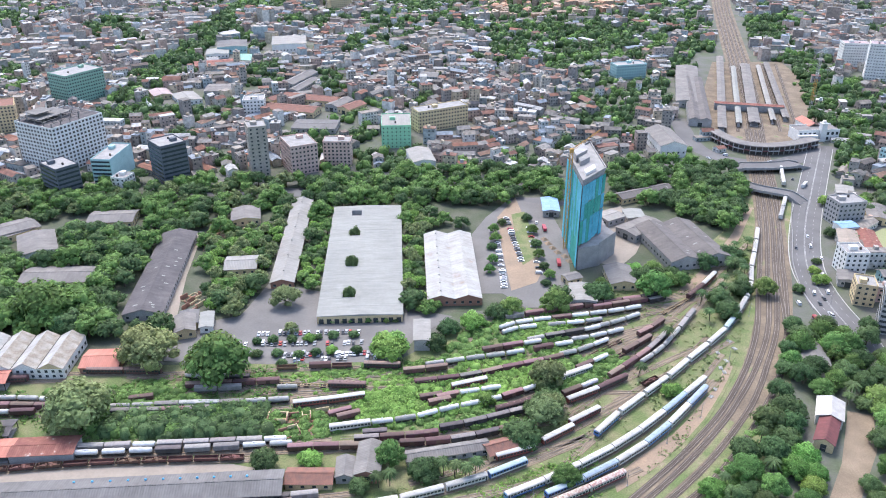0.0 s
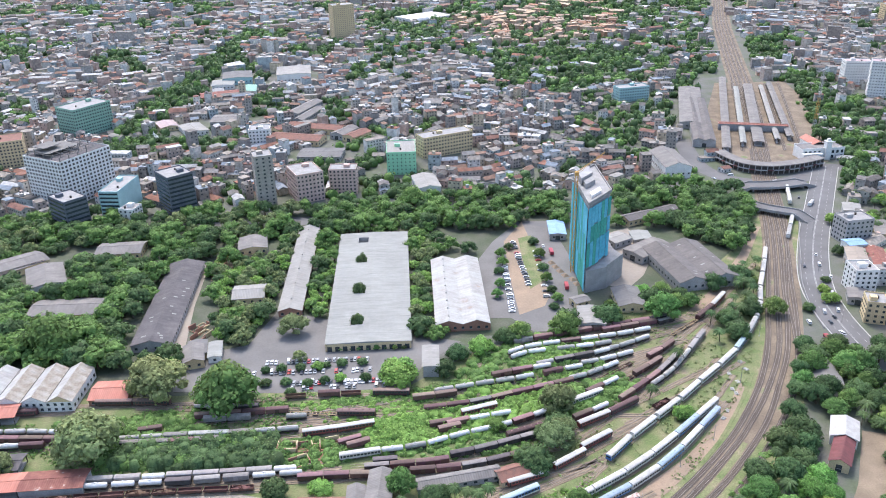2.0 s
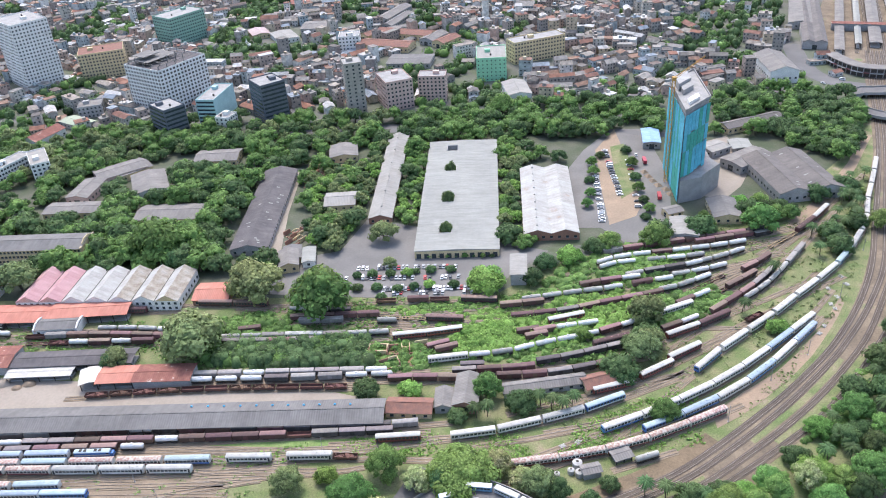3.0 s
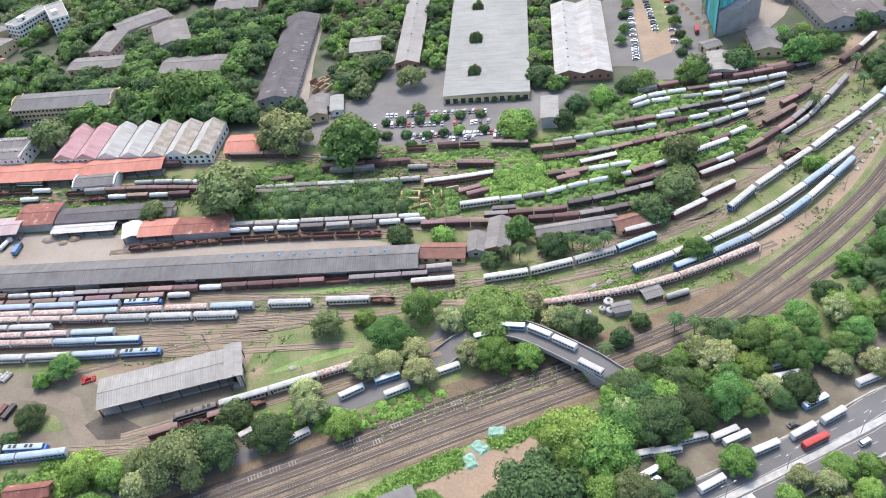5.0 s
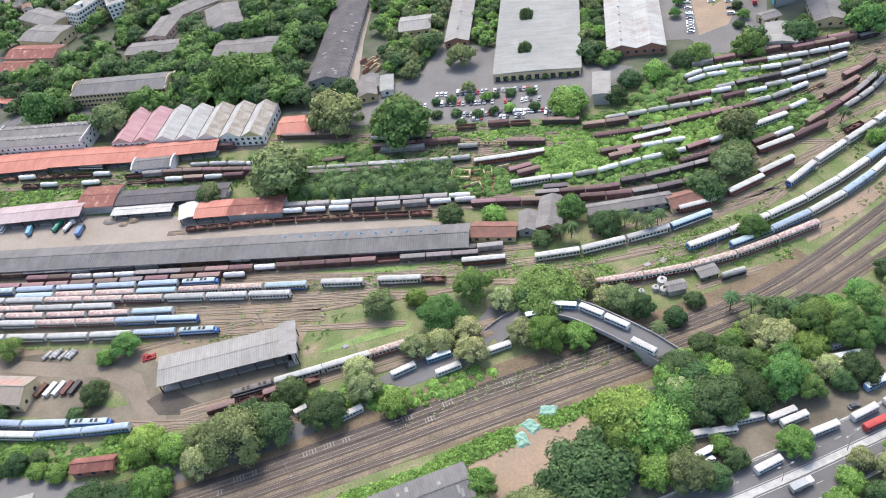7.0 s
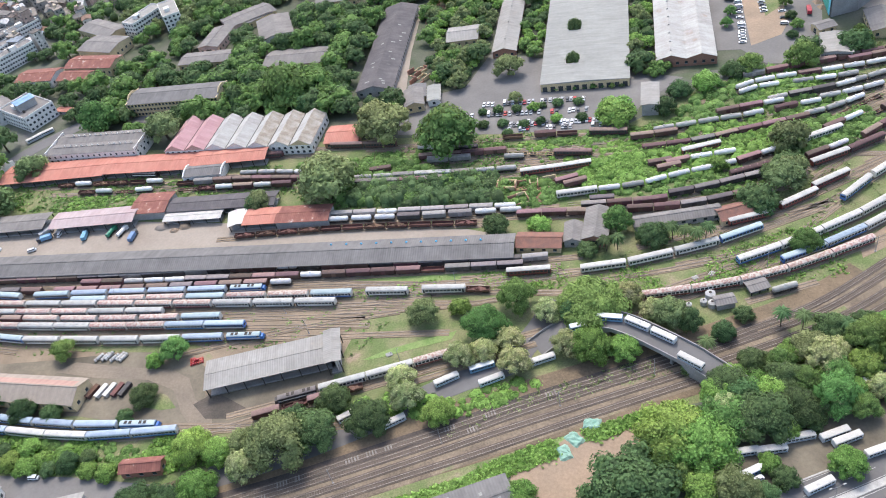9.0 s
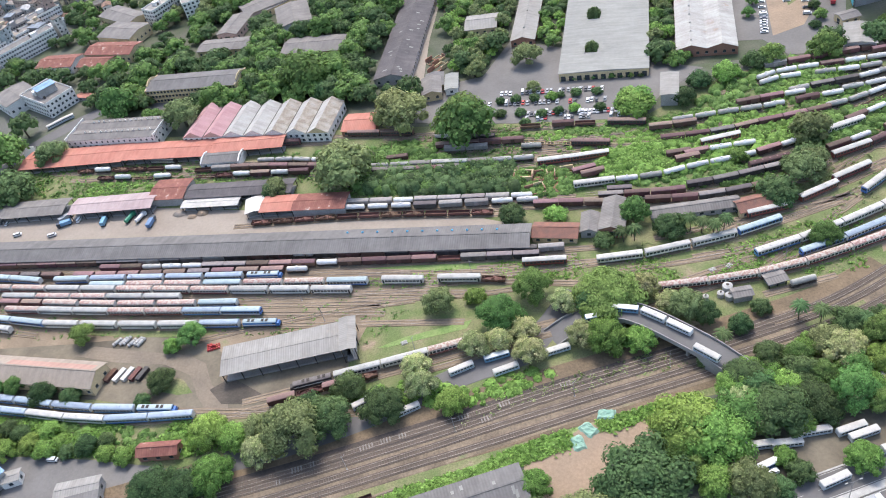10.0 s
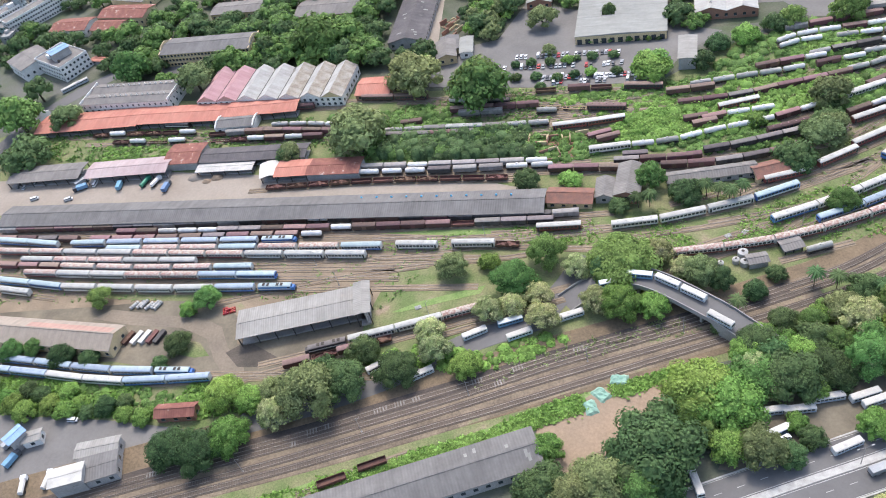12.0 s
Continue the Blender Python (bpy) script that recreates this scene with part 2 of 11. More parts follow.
CAPBLUE = mat("ventilator_blue", (0.14, 0.42, 0.62), (0.12, 0.36, 0.55), scale=0.8)
CRANEYELLOW = mat("crane_yellow", (0.55, 0.33, 0.10), (0.45, 0.26, 0.08), scale=0.6)
# rolling stock
COACHWHITE = mat("coach_white", (0.66, 0.65, 0.61), (0.53, 0.52, 0.48), rough=0.55, scale=0.35, vary=0.08, bump=0.1)
COACHCREAM = mat("coach_cream", (0.62, 0.60, 0.53), (0.50, 0.48, 0.42), rough=0.5, scale=0.35, vary=0.1, bump=0.1)
COACHROOF = mat("coach_roof_white", (0.545, 0.525, 0.485), (0.42, 0.40, 0.365), rough=0.7, scale=0.3, vary=0.12, bump=0.1)
ROOFGREY = mat("coach_roof_grey", (0.42, 0.415, 0.39), (0.32, 0.31, 0.285), rough=0.6, scale=0.3, vary=0.15, bump=0.1)
ROOFBLUE = mat("coach_roof_blue", (0.33, 0.395, 0.46), (0.27, 0.325, 0.39), rough=0.5, scale=0.3, vary=0.15, bump=0.1)
ROOFTEAL = mat("coach_roof_teal", (0.37, 0.445, 0.46), (0.30, 0.37, 0.39), rough=0.5, scale=0.3, vary=0.12, bump=0.1)
ROOFRED = mat("coach_roof_red_flaking", (0.50, 0.45, 0.39), (0.33, 0.195, 0.165), rough=0.7, scale=1.0, vary=0.1, bump=0.1, amount=0.25)
COACHBLUE = mat("coach_blue", (0.07, 0.20, 0.46), (0.06, 0.16, 0.37), rough=0.4, scale=0.5, vary=0.15, bump=0.05)
COACHMAROON = mat("coach_maroon", (0.24, 0.07, 0.06), (0.18, 0.06, 0.05), rough=0.6, scale=0.5, vary=0.15)
WAGONBROWN = mat("wagon_brown", (0.14, 0.068, 0.06), (0.11, 0.062, 0.056), scale=0.5, vary=0.45, c=(0.19, 0.12, 0.10))
WAGONROOF = mat("wagon_brown_roof", (0.215, 0.135, 0.12), (0.165, 0.11, 0.10), scale=0.6, vary=0.5, c=(0.29, 0.235, 0.215))
WAGONDARK = mat("wagon_black", (0.05, 0.045, 0.045), (0.08, 0.07, 0.065), scale=0.5, vary=0.4)
WAGONDARKROOF = mat("wagon_dark_roof", (0.15, 0.13, 0.125), (0.21, 0.185, 0.175), scale=0.5, vary=0.5)
WAGONGREY = mat("wagon_grey", (0.30, 0.28, 0.26), (0.22, 0.20, 0.19), scale=0.5, vary=0.25, c=(0.24, 0.15, 0.12))
TANKWHITE = mat("tank_white", (0.68, 0.67, 0.65), (0.54, 0.52, 0.48), rough=0.7, scale=0.4, vary=0.2, c=(0.34, 0.25, 0.20))
TANKGREY = mat("tank_grey", (0.42, 0.405, 0.37), (0.31, 0.29, 0.265), rough=0.75, scale=0.4, vary=0.2, c=(0.24, 0.17, 0.13))
RUST = mat("rusty_steel", (0.145, 0.075, 0.055), (0.105, 0.06, 0.048), scale=0.6, vary=0.3)
UNDER = mat("underframe", (0.05, 0.045, 0.04), (0.08, 0.065, 0.055), scale=0.8)
YELLOWISH = mat("faded_ochre", (0.45, 0.33, 0.19), (0.36, 0.26, 0.16), scale=0.6)
# vehicles
CARWHITE = mat("car_white", (0.68, 0.69, 0.70), (0.62, 0.63, 0.64), rough=0.3, bump=0.0, vary=0.12)
CARDARK = mat("car_dark", (0.07, 0.075, 0.085), (0.09, 0.09, 0.10), rough=0.3, bump=0.0, vary=0.4)
CARSILVER = mat("car_silver", (0.38, 0.39, 0.40), (0.34, 0.35, 0.36), rough=0.3, bump=0.0, vary=0.2)
CARRED = mat("car_red", (0.42, 0.05, 0.05), (0.36, 0.04, 0.04), rough=0.35, bump=0.0, vary=0.15)
BUSWHITE = mat("bus_white", (0.66, 0.67, 0.65), (0.55, 0.57, 0.56), rough=0.4, scale=0.4, bump=0.0, vary=0.06)
BUSBLUE = mat("bus_blue", (0.17, 0.31, 0.46), (0.13, 0.25, 0.38), rough=0.4, bump=0.0, vary=0.2)
BUSGREEN = mat("tanker_green", (0.05, 0.27, 0.16), (0.04, 0.21, 0.13), rough=0.4, bump=0.0)
TYRE = mat("tyre_rubber", (0.025, 0.025, 0.025), (0.035, 0.035, 0.035), rough=0.9, bump=0.0)
# plants
def leafmat(name, a, b, vary=0.3, scale=0.35, fine=3.0):
    """Leaves: they let some of the light through."""
    m = mat(name, a, b, rough=0.7, scale=scale, fine=fine, bump=0.0, vary=vary, spec=0.2, amount=0.6, grain=1.5)
    n, l = m.node_tree.nodes, m.node_tree.links
    p = n["Principled BSDF"]
    geo, mr, mu = n.new("ShaderNodeNewGeometry"), n.new("ShaderNodeMapRange"), n.new("ShaderNodeMix")
    mu.data_type, mu.blend_type = "RGBA", "MULTIPLY"
    mu.inputs["Factor"].default_value = 1.0
    mr.inputs["To Min"].default_value, mr.inputs["To Max"].default_value = 0.55, 1.45
    l.new(geo.outputs["Random Per Island"], mr.inputs["Value"])
    l.new(p.inputs["Base Color"].links[0].from_socket, mu.inputs["A"]), l.new(mr.outputs["Result"], mu.inputs["B"])
    colour = mu.outputs["Result"]
    l.new(colour, p.inputs["Base Color"])
    tr, mix = n.new("ShaderNodeBsdfTranslucent"), n.new("ShaderNodeMixShader")
    mix.inputs[0].default_value = 0.3
    l.new(colour, tr.inputs["Color"]), l.new(p.outputs[0], mix.inputs[1]), l.new(tr.outputs[0], mix.inputs[2])
    l.new(mix.outputs[0], n["Material Output"].inputs["Surface"])
    return m
GREENS = [("leaf_green", (0.115, 0.212, 0.056), (0.185, 0.30, 0.086)), ("leaf_dark", (0.070, 0.125, 0.050), (0.118, 0.185, 0.068)), ("leaf_olive", (0.165, 0.212, 0.082), (0.235, 0.282, 0.122)),
          ("leaf_bright", (0.16, 0.295, 0.062), (0.25, 0.395, 0.10)), ("leaf_blossom", (0.23, 0.31, 0.10), (0.54, 0.53, 0.28))]
LEAF = [leafmat(*g) for g in GREENS]
LEAFISLE = [leafmat(g[0] + "_grove", g[1], g[2], vary=0.0, scale=0.09, fine=1.6) for g in GREENS]
BARK = mat("bark", (0.12, 0.095, 0.07), (0.08, 0.065, 0.05), scale=1.0, fine=6.0)


# ---- mesh helpers ----
def mesh_of(name, bm, material, smooth=False):
    me = bpy.data.meshes.new(name)
    bm.to_mesh(me)
    bm.free()
    for m in (material if isinstance(material, (list, tuple)) else [material]):
        me.materials.append(m)
    if smooth:
        me.polygons.foreach_set("use_smooth", [True] * len(me.polygons))
    return me


def part(name, bm, material, parent, label="", m=None, smooth=False):
    """Links a bmesh, or a mesh that is there already, as one object under a thing or part."""
    me = bm if isinstance(bm, bpy.types.Mesh) else mesh_of(name, bm, material, smooth)
    ob = new(name, me)
    ob.parent = parent
    if m is not None:
        ob.matrix_basis = m
    if label:
        ob["label"] = label
    return ob


def thing(name, x, y, z=0.0, rz=0.0, label="", category="", group="", kind=""):
    ob = new(name)
    ob.empty_display_size = 0.5
    ob.matrix_basis = pose(x, y, z, 0, 0, rz)
    return tagged(ob, label, category, group, kind)


def box(bm, cx, cy, z0, sx, sy, sz, rz=0.0, mi=0, top=1.0):
    """A box on z0; top scales its upper face."""
    ca, sa = math.cos(rz), math.sin(rz)
    vs = []
    for k, f in ((0, 1.0), (1, top)):
        for a, b in ((-1, -1), (1, -1), (1, 1), (-1, 1)):
            u, v = a * sx / 2 * f, b * sy / 2 * f
            vs.append(bm.verts.new((cx + u * ca - v * sa, cy + u * sa + v * ca, z0 + k * sz)))
    for q in ((3, 2, 1, 0), (4, 5, 6, 7), (0, 1, 5, 4), (1, 2, 6, 5), (2, 3, 7, 6), (3, 0, 4, 7)):
        bm.faces.new([vs[i] for i in q]).material_index = mi
    return vs


def boxed(*args, bevel=0.0, **kw):
    bm = bmesh.new()
    box(bm, *args, **kw)
    if bevel:
        bmesh.ops.bevel(bm, geom=bm.edges[:], offset=bevel, segments=1, affect="EDGES")
    return bm


def prism(bm, profile, x0, x1, mi=0):
    """Sweeps a closed (y, z) profile from x0 to x1."""
    a = [bm.verts.new((x0, y, z)) for y, z in profile]
    b = [bm.verts.new((x1, y, z)) for y, z in profile]
    n = len(profile)
    bm.faces.new(a[::-1]).material_index = mi
    bm.faces.new(b).material_index = mi
    for i in range(n):
        bm.faces.new((a[i], a[(i + 1) % n], b[(i + 1) % n], b[i])).material_index = mi


def prisms(*args):
    bm = bmesh.new()
    prism(bm, *args)
    bmesh.ops.recalc_face_normals(bm, faces=bm.faces[:])
    return bm


def tube(bm, p, q, r, r2=None, n=6):
    p, q = Vector(p), Vector(q)
    r2 = r if r2 is None else r2
    t = (q - p).to_track_quat("Z", "Y").to_matrix()
    rings = []
    for o, rr in ((p, r), (q, r2)):
        rings.append([bm.verts.new(o + t @ Vector((rr * math.cos(2 * math.pi * i / n), rr * math.sin(2 * math.pi * i / n), 0))) for i in range(n)])
    for i in range(n):
        bm.faces.new((rings[0][i], rings[0][(i + 1) % n], rings[1][(i + 1) % n], rings[1][i]))
    bm.faces.new(rings[0][::-1]), bm.faces.new(rings[1])


def spline(pts, step=4.0):
    """A smooth line through the plan points, with a point every step metres."""
    p = [Vector(q) for q in pts]
    p = [p[0] * 2 - p[1]] + p + [p[-1] * 2 - p[-2]]
    dense = []
    for i in range(1, len(p) - 2):
        for k in range(24):
            t = k / 24
            a, b, c, d = p[i - 1], p[i], p[i + 1], p[i + 2]
            dense.append(0.5 * (2 * b + (c - a) * t + (2 * a - 5 * b + 4 * c - d) * t * t + (3 * b - a - 3 * c + d) * t ** 3))
    dense.append(p[-2])
    out, need = [dense[0]], step
    for a, b in zip(dense, dense[1:]):
        seg = (b - a).length
        while seg >= need:
            a = a + (b - a) * (need / seg)
            out.append(a)
            seg, need = (b - a).length, step
        need -= seg
    out.append(dense[-1])
    return out


class Way:
    """A line in the plan that things can be set along."""
    def __init__(self, pts):
        self.p = spline(pts, 2.0)
        self.s = [0.0]
        for a, b in zip(self.p, self.p[1:]):
            self.s.append(self.s[-1] + (b - a).length)
        self.length = self.s[-1]

    def at(self, s):
        i = max(0, min(len(self.p) - 2, int(np.searchsorted(self.s, s)) - 1))
        a, b = self.p[i], self.p[i + 1]
        d = self.s[i + 1] - self.s[i]
        return a + (b - a) * ((s - self.s[i]) / d if d > 1e-6 else 0)

    def pose_at(self, s, length, z=0.0):
        a, b = self.at(s), self.at(s + length)
        m = (a + b) / 2
        return pose(m.x, m.y, z, 0, 0, math.degrees(math.atan2(b.y - a.y, b.x - a.x)))


def ribbon(name, way, half, material, z, off=0.0, label="", category="", kind="structure", thick=0.25):
    """A strip of ground along a way."""
    bm = bmesh.new()
    rows = []
    pts = spline([tuple(p) for p in way.p[::10]] + [tuple(way.p[-1])], 8.0)
    for i, p in enumerate(pts):
        d = (pts[min(i + 1, len(pts) - 1)] - pts[max(i - 1, 0)]).normalized()
        nrm = Vector((-d.y, d.x))
        c = p + nrm * off
        rows.append([bm.verts.new((c.x + nrm.x * k * half, c.y + nrm.y * k * half, zz)) for k, zz in ((-1.0, z - thick), (-0.93, z), (0.93, z), (1.0, z - thick))])
    for a, b in zip(rows, rows[1:]):
        for k in range(3):
            bm.faces.new((a[k], b[k], b[k + 1], a[k + 1]))
    bmesh.ops.recalc_face_normals(bm, faces=bm.faces[:])
    for f in bm.faces:
        if f.normal.z < 0:
            f.normal_flip()
    return tagged(new(name, mesh_of(name, bm, material)), label, category, kind=kind)


PAVED_PLOTS = []


def patch(name, pts, material, z, label, category, thick=0.3, kind="structure"):
    """A flat area of ground inside the plan points."""
    if category in ("car park", "lane", "pavement", "playing field"):
        PAVED_PLOTS.append(pts)
    bm = bmesh.new()
    top = [bm.verts.new((x, y, z)) for x, y in pts]
    f = bm.faces.new(top)
    f.normal_update()
    if f.normal.z < 0:
        f.normal_flip()
    r = bmesh.ops.extrude_face_region(bm, geom=[f])
    for v in r["geom"]:
        if isinstance(v, bmesh.types.BMVert):
            v.co.z -= thick
    bmesh.ops.recalc_face_normals(bm, faces=bm.faces[:])
    return tagged(new(name, mesh_of(name, bm, material)), label, category, kind=kind)


def quick_mesh(name, V, F, materials, index=None, normals=None):
    """A mesh from arrays: V (n, 3) points, F (m, k) corners of m faces with k corners each; normals: one for each point."""
    me = bpy.data.meshes.new(name)
    V, F = np.asarray(V, dtype=np.float32), np.asarray(F, dtype=np.int32)
    me.vertices.add(len(V))
    me.vertices.foreach_set("co", V.ravel())
    me.loops.add(F.size)
    me.loops.foreach_set("vertex_index", F.ravel())
    me.polygons.add(len(F))
    me.polygons.foreach_set("loop_start", np.arange(0, F.size, F.shape[1], dtype=np.int32))
    for m in materials:
        me.materials.append(m)
    if index is not None:
        me.polygons.foreach_set("material_index", np.asarray(index, dtype=np.int32))
    me.update(calc_edges=True)
    me.validate()
    if normals is not None:
        rounded(me, normals)
    return me


def rounded(me, normals):
    """Gives a crown the soft shading of its lobes."""
    me.polygons.foreach_set("use_smooth", [True] * len(me.polygons))
    me.normals_split_custom_set_from_vertices(np.asarray(normals, dtype=np.float32))


def unit(a):
    return a / (np.linalg.norm(a, axis=1, keepdims=True) + 1e-9)


def clumps(rng, p, u, s, loose=0.5):
    """Leaf quads at the points p, facing about u, s metres in radius."""
    n = unit(u + rng.uniform(-loose, loose, p.shape))
    t1 = unit(np.cross(n, rng.normal(size=p.shape)))
    t2 = np.cross(n, t1)
    V = np.stack((p - t1 * s, p - t2 * s * 0.65, p + t1 * s, p + t2 * s * 0.65), 1).reshape(-1, 3)
    return V, np.arange(len(V)).reshape(-1, 4)


# ---- rolling stock ----
def bogie_mesh():
    bm = bmesh.new()
    box(bm, 0, 0, 0.35, 2.6, 2.0, 0.45)
    for x in (-0.9, 0.9):
        for y in (-0.75, 0.75):
            tube(bm, (x, y - 0.07, 0.62), (x, y + 0.07, 0.62), 0.45, n=8)
    return mesh_of("bogie", bm, UNDER)


BOGIE = bogie_mesh()


def roof_profile(w, z, h):
    return [(w * math.cos(a), z + h * math.sin(a)) for a in [math.pi * k / 8 for k in range(9)]]


def coach(label, body, roof, band=None, length=19.2, cab=None, doors=True, cat="railway coach"):
    L, W = length, 2.85
    t = thing("railway_coach", 0, 0, label=label, category=cat, group="railway coaches")
    bm = bmesh.new()
    box(bm, 0, 0, 1.0, L, W, 2.35)
    bmesh.ops.bevel(bm, geom=[e for e in bm.edges if abs(e.verts[0].co.z - e.verts[1].co.z) > 1], offset=0.3, segments=2, affect="EDGES")
    part("body", bm, body, t)
    part("roof", prisms(roof_profile(W / 2 + 0.04, 3.35, 0.62), -L / 2 + 0.1, L / 2 - 0.1), roof, t, smooth=False)
    bm = bmesh.new()
    for k in range(5):
        box(bm, -L * 0.36 + k * L * 0.18, 0, 3.93, 0.7, 0.7, 0.16)
    tagged(part("roof_vent", bm, roof, t), kind="stuff")
    if band:
        for y in (-1, 1):
            part("band", boxed(0, y * (W / 2 + 0.012), 1.05, L - 0.7, 0.03, 0.75), band, t)
    n = max(6, int(L / 1.75))
    dm = bmesh.new()
    for y in (-1, 1):
        bm = bmesh.new()
        for k in range(n):
            x = (k + 0.5) / n * (L - 3.0) - (L - 3.0) / 2
            box(bm, x, y * (W / 2 + 0.012), 1.98, 1.25, 0.03, 1.0)
        tagged(part("window_strip", bm, GLASS, t, "row of dark windows"), kind="stuff")
        for x in (-L / 2 + 0.9, L / 2 - 0.9):
            box(dm, x, y * (W / 2 + 0.01), 1.1, 0.8, 0.03, 2.1)
    tagged(part("door_set", dm, GLASS, t), kind="stuff")
    if cab:
        bm = bmesh.new()
        box(bm, L / 2 - 0.1, 0, 1.0, 0.5, W - 0.3, 2.4)
        part("cab_front", bm, cab, t)
        part("windscreen", boxed(L / 2 + 0.16, 0, 2.3, 0.04, W - 0.9, 0.8), GLASS, t)
    for x in (-L / 2 + 3.2, L / 2 - 3.2):
        part("bogie", BOGIE, None, t, m=pose(x, 0, 0))
    bm = boxed(0, 0, 0.5, L * 0.3, 2.2, 0.5)
    box(bm, L / 2 + 0.25, 0, 0.85, 0.9, 0.35, 0.35)
    tagged(part("underframe", bm, UNDER, t), kind="stuff")
    return t, L + 0.9


def loco(label, body, roof, length=18.0):
    L, W = length, 2.8
    t = thing("diesel_locomotive", 0, 0, label=label, category="locomotive", group="diesel locomotives")
    part("frame", boxed(0, 0, 0.85, L, W, 0.35), UNDER, t)
    bm = boxed(-0.4, 0, 1.2, L - 2.2, W - 0.2, 2.1, bevel=0.12)
    part("body", bm, body, t)
    part("nose", boxed(L / 2 - 1.2, 0, 1.2, 2.0, W - 0.4, 1.5, top=0.85), body, t)
    part("roof", prisms(roof_profile(W / 2 - 0.08, 3.28, 0.45), -L / 2 + 0.8, L / 2 - 1.6), roof, t)
    for x in (-5.5, -3.5, 1.0, 3.0):
        part("fan_grille", boxed(x, 0, 3.65, 1.2, 1.4, 0.2), UNDER, t)
    for y in (-1, 1):
        part("side_stripe", boxed(-0.4, y * (W / 2 - 0.085), 1.75, L - 2.6, 0.03, 0.5), COACHWHITE, t)
        part("side_window", boxed(L / 2 - 2.6, y * (W / 2 - 0.085), 2.5, 1.2, 0.03, 0.6), GLASS, t)
    part("windscreen", boxed(L / 2 - 1.44, 0, 2.55, 0.1, 2.0, 0.6), GLASS, t)
    for x in (-L / 2 + 3.2, L / 2 - 3.2):
        part("bogie", BOGIE, None, t, m=pose(x, 0, 0))
    part("fuel_tank", boxed(0, 0, 0.4, 4.5, 2.3, 0.5), UNDER, t)
    return t, L + 0.9


def boxcar(label, body, roof, length=11.2, doors=True):
    L, W = length, 2.7
    t = thing("boxcar", 0, 0, label=label, category="goods wagon", group="goods wagons")
    bm = bmesh.new()
    box(bm, 0, 0, 1.0, L, W, 2.3)
    part("body", bm, body, t)

    part("roof", prisms(roof_profile(W / 2 + 0.06, 3.3, 0.42), -L / 2 - 0.08, L / 2 + 0.08), roof, t)
    for y in (-1, 1):
        part("sliding_door", boxed(0.0, y * (W / 2 + 0.09), 1.1, 2.0, 0.06, 2.0), body, t)
    for x in (-L / 2 + 2.2, L / 2 - 2.2):
        part("bogie", BOGIE, None, t, m=pose(x, 0, 0))
    return t, L + 0.9


def tankcar(label, tank, length=10.6):
    L, R = length, 1.25
    t = thing("tank_wagon", 0, 0, label=label, category="tank wagon", group="tank wagons")
    part("underframe", boxed(0, 0, 0.9, L, 2.2, 0.25), UNDER, t)
    bm = bmesh.new()
    prof = [(-L / 2 + 0.25, R * 0.45), (-L / 2 + 0.5, R * 0.9), (-L / 2 + 0.9, R), (L / 2 - 0.9, R), (L / 2 - 0.5, R * 0.9), (L / 2 - 0.25, R * 0.45)]
    rings = [[bm.verts.new((x, r * math.cos(a), 2.4 + r * math.sin(a))) for a in [2 * math.pi * k / 14 for k in range(14)]] for x, r in prof]
    for a, b in zip(rings, rings[1:]):
        for i in range(14):
            bm.faces.new((a[i], a[(i + 1) % 14], b[(i + 1) % 14], b[i]))
    bm.faces.new(rings[0]), bm.faces.new(rings[-1])
    bmesh.ops.recalc_face_normals(bm, faces=bm.faces[:])
    part("tank", bm, tank, t, smooth=True)
    bm = bmesh.new()
    tube(bm, (0, 0, 3.5), (0, 0, 4.0), 0.45, n=10)
    box(bm, 0, 0, 3.62, 3.0, 0.6, 0.06)
    part("dome", bm, tank, t)
    for x in (-L / 2 + 2.1, L / 2 - 2.1):
        part("bogie", BOGIE, None, t, m=pose(x, 0, 0))
    return t, L + 0.8


def opencar(label, body, length=10.4, h=1.1, load=False):
    L, W = length, 2.6
    t = thing("open_wagon", 0, 0, label=label, category="goods wagon", group="goods wagons")
    part("floor", boxed(0, 0, 0.95, L, W, 0.2), body, t)
    bm = bmesh.new()
    for y in (-1, 1):
        box(bm, 0, y * (W / 2 - 0.05), 1.15, L, 0.1, h)
        box(bm, y * (L / 2 - 0.05), 0, 1.15, 0.1, W - 0.2, h)
    part("tub", bm, body, t)
    if load:
        rng = random.Random(3)
        bm = bmesh.new()
        for k in range(26):
            box(bm, rng.uniform(-L / 2 + 1, L / 2 - 1), rng.uniform(-0.8, 0.8), 1.15, rng.uniform(0.5, 2.4), rng.uniform(0.2, 0.9), rng.uniform(0.3, 1.1), rng.uniform(0, 3))
        tagged(part("scrap_load", bm, RUST, t), kind="stuff")
    for x in (-L / 2 + 2.0, L / 2 - 2.0):
        part("bogie", BOGIE, None, t, m=pose(x, 0, 0))
    return t, L + 0.8


def flatcar(label, body, length=12.4):
    L = length
    t = thing("flat_wagon", 0, 0, label=label, category="goods wagon", group="goods wagons")
    for y in (-0.95, 0.95):
        part("sole_bar", boxed(0, y, 0.9, L, 0.22, 0.4), body, t)
    bm = bmesh.new()
    for k in range(7):
        box(bm, -L / 2 + 0.2 + k * (L - 0.4) / 6, 0, 0.95, 0.25, 1.7, 0.25)
    part("cross_frame", bm, body, t)
    for x in (-L / 2 + 2.0, L / 2 - 2.0):
        part("bogie", BOGIE, None, t, m=pose(x, 0, 0))
    return t, L + 0.8


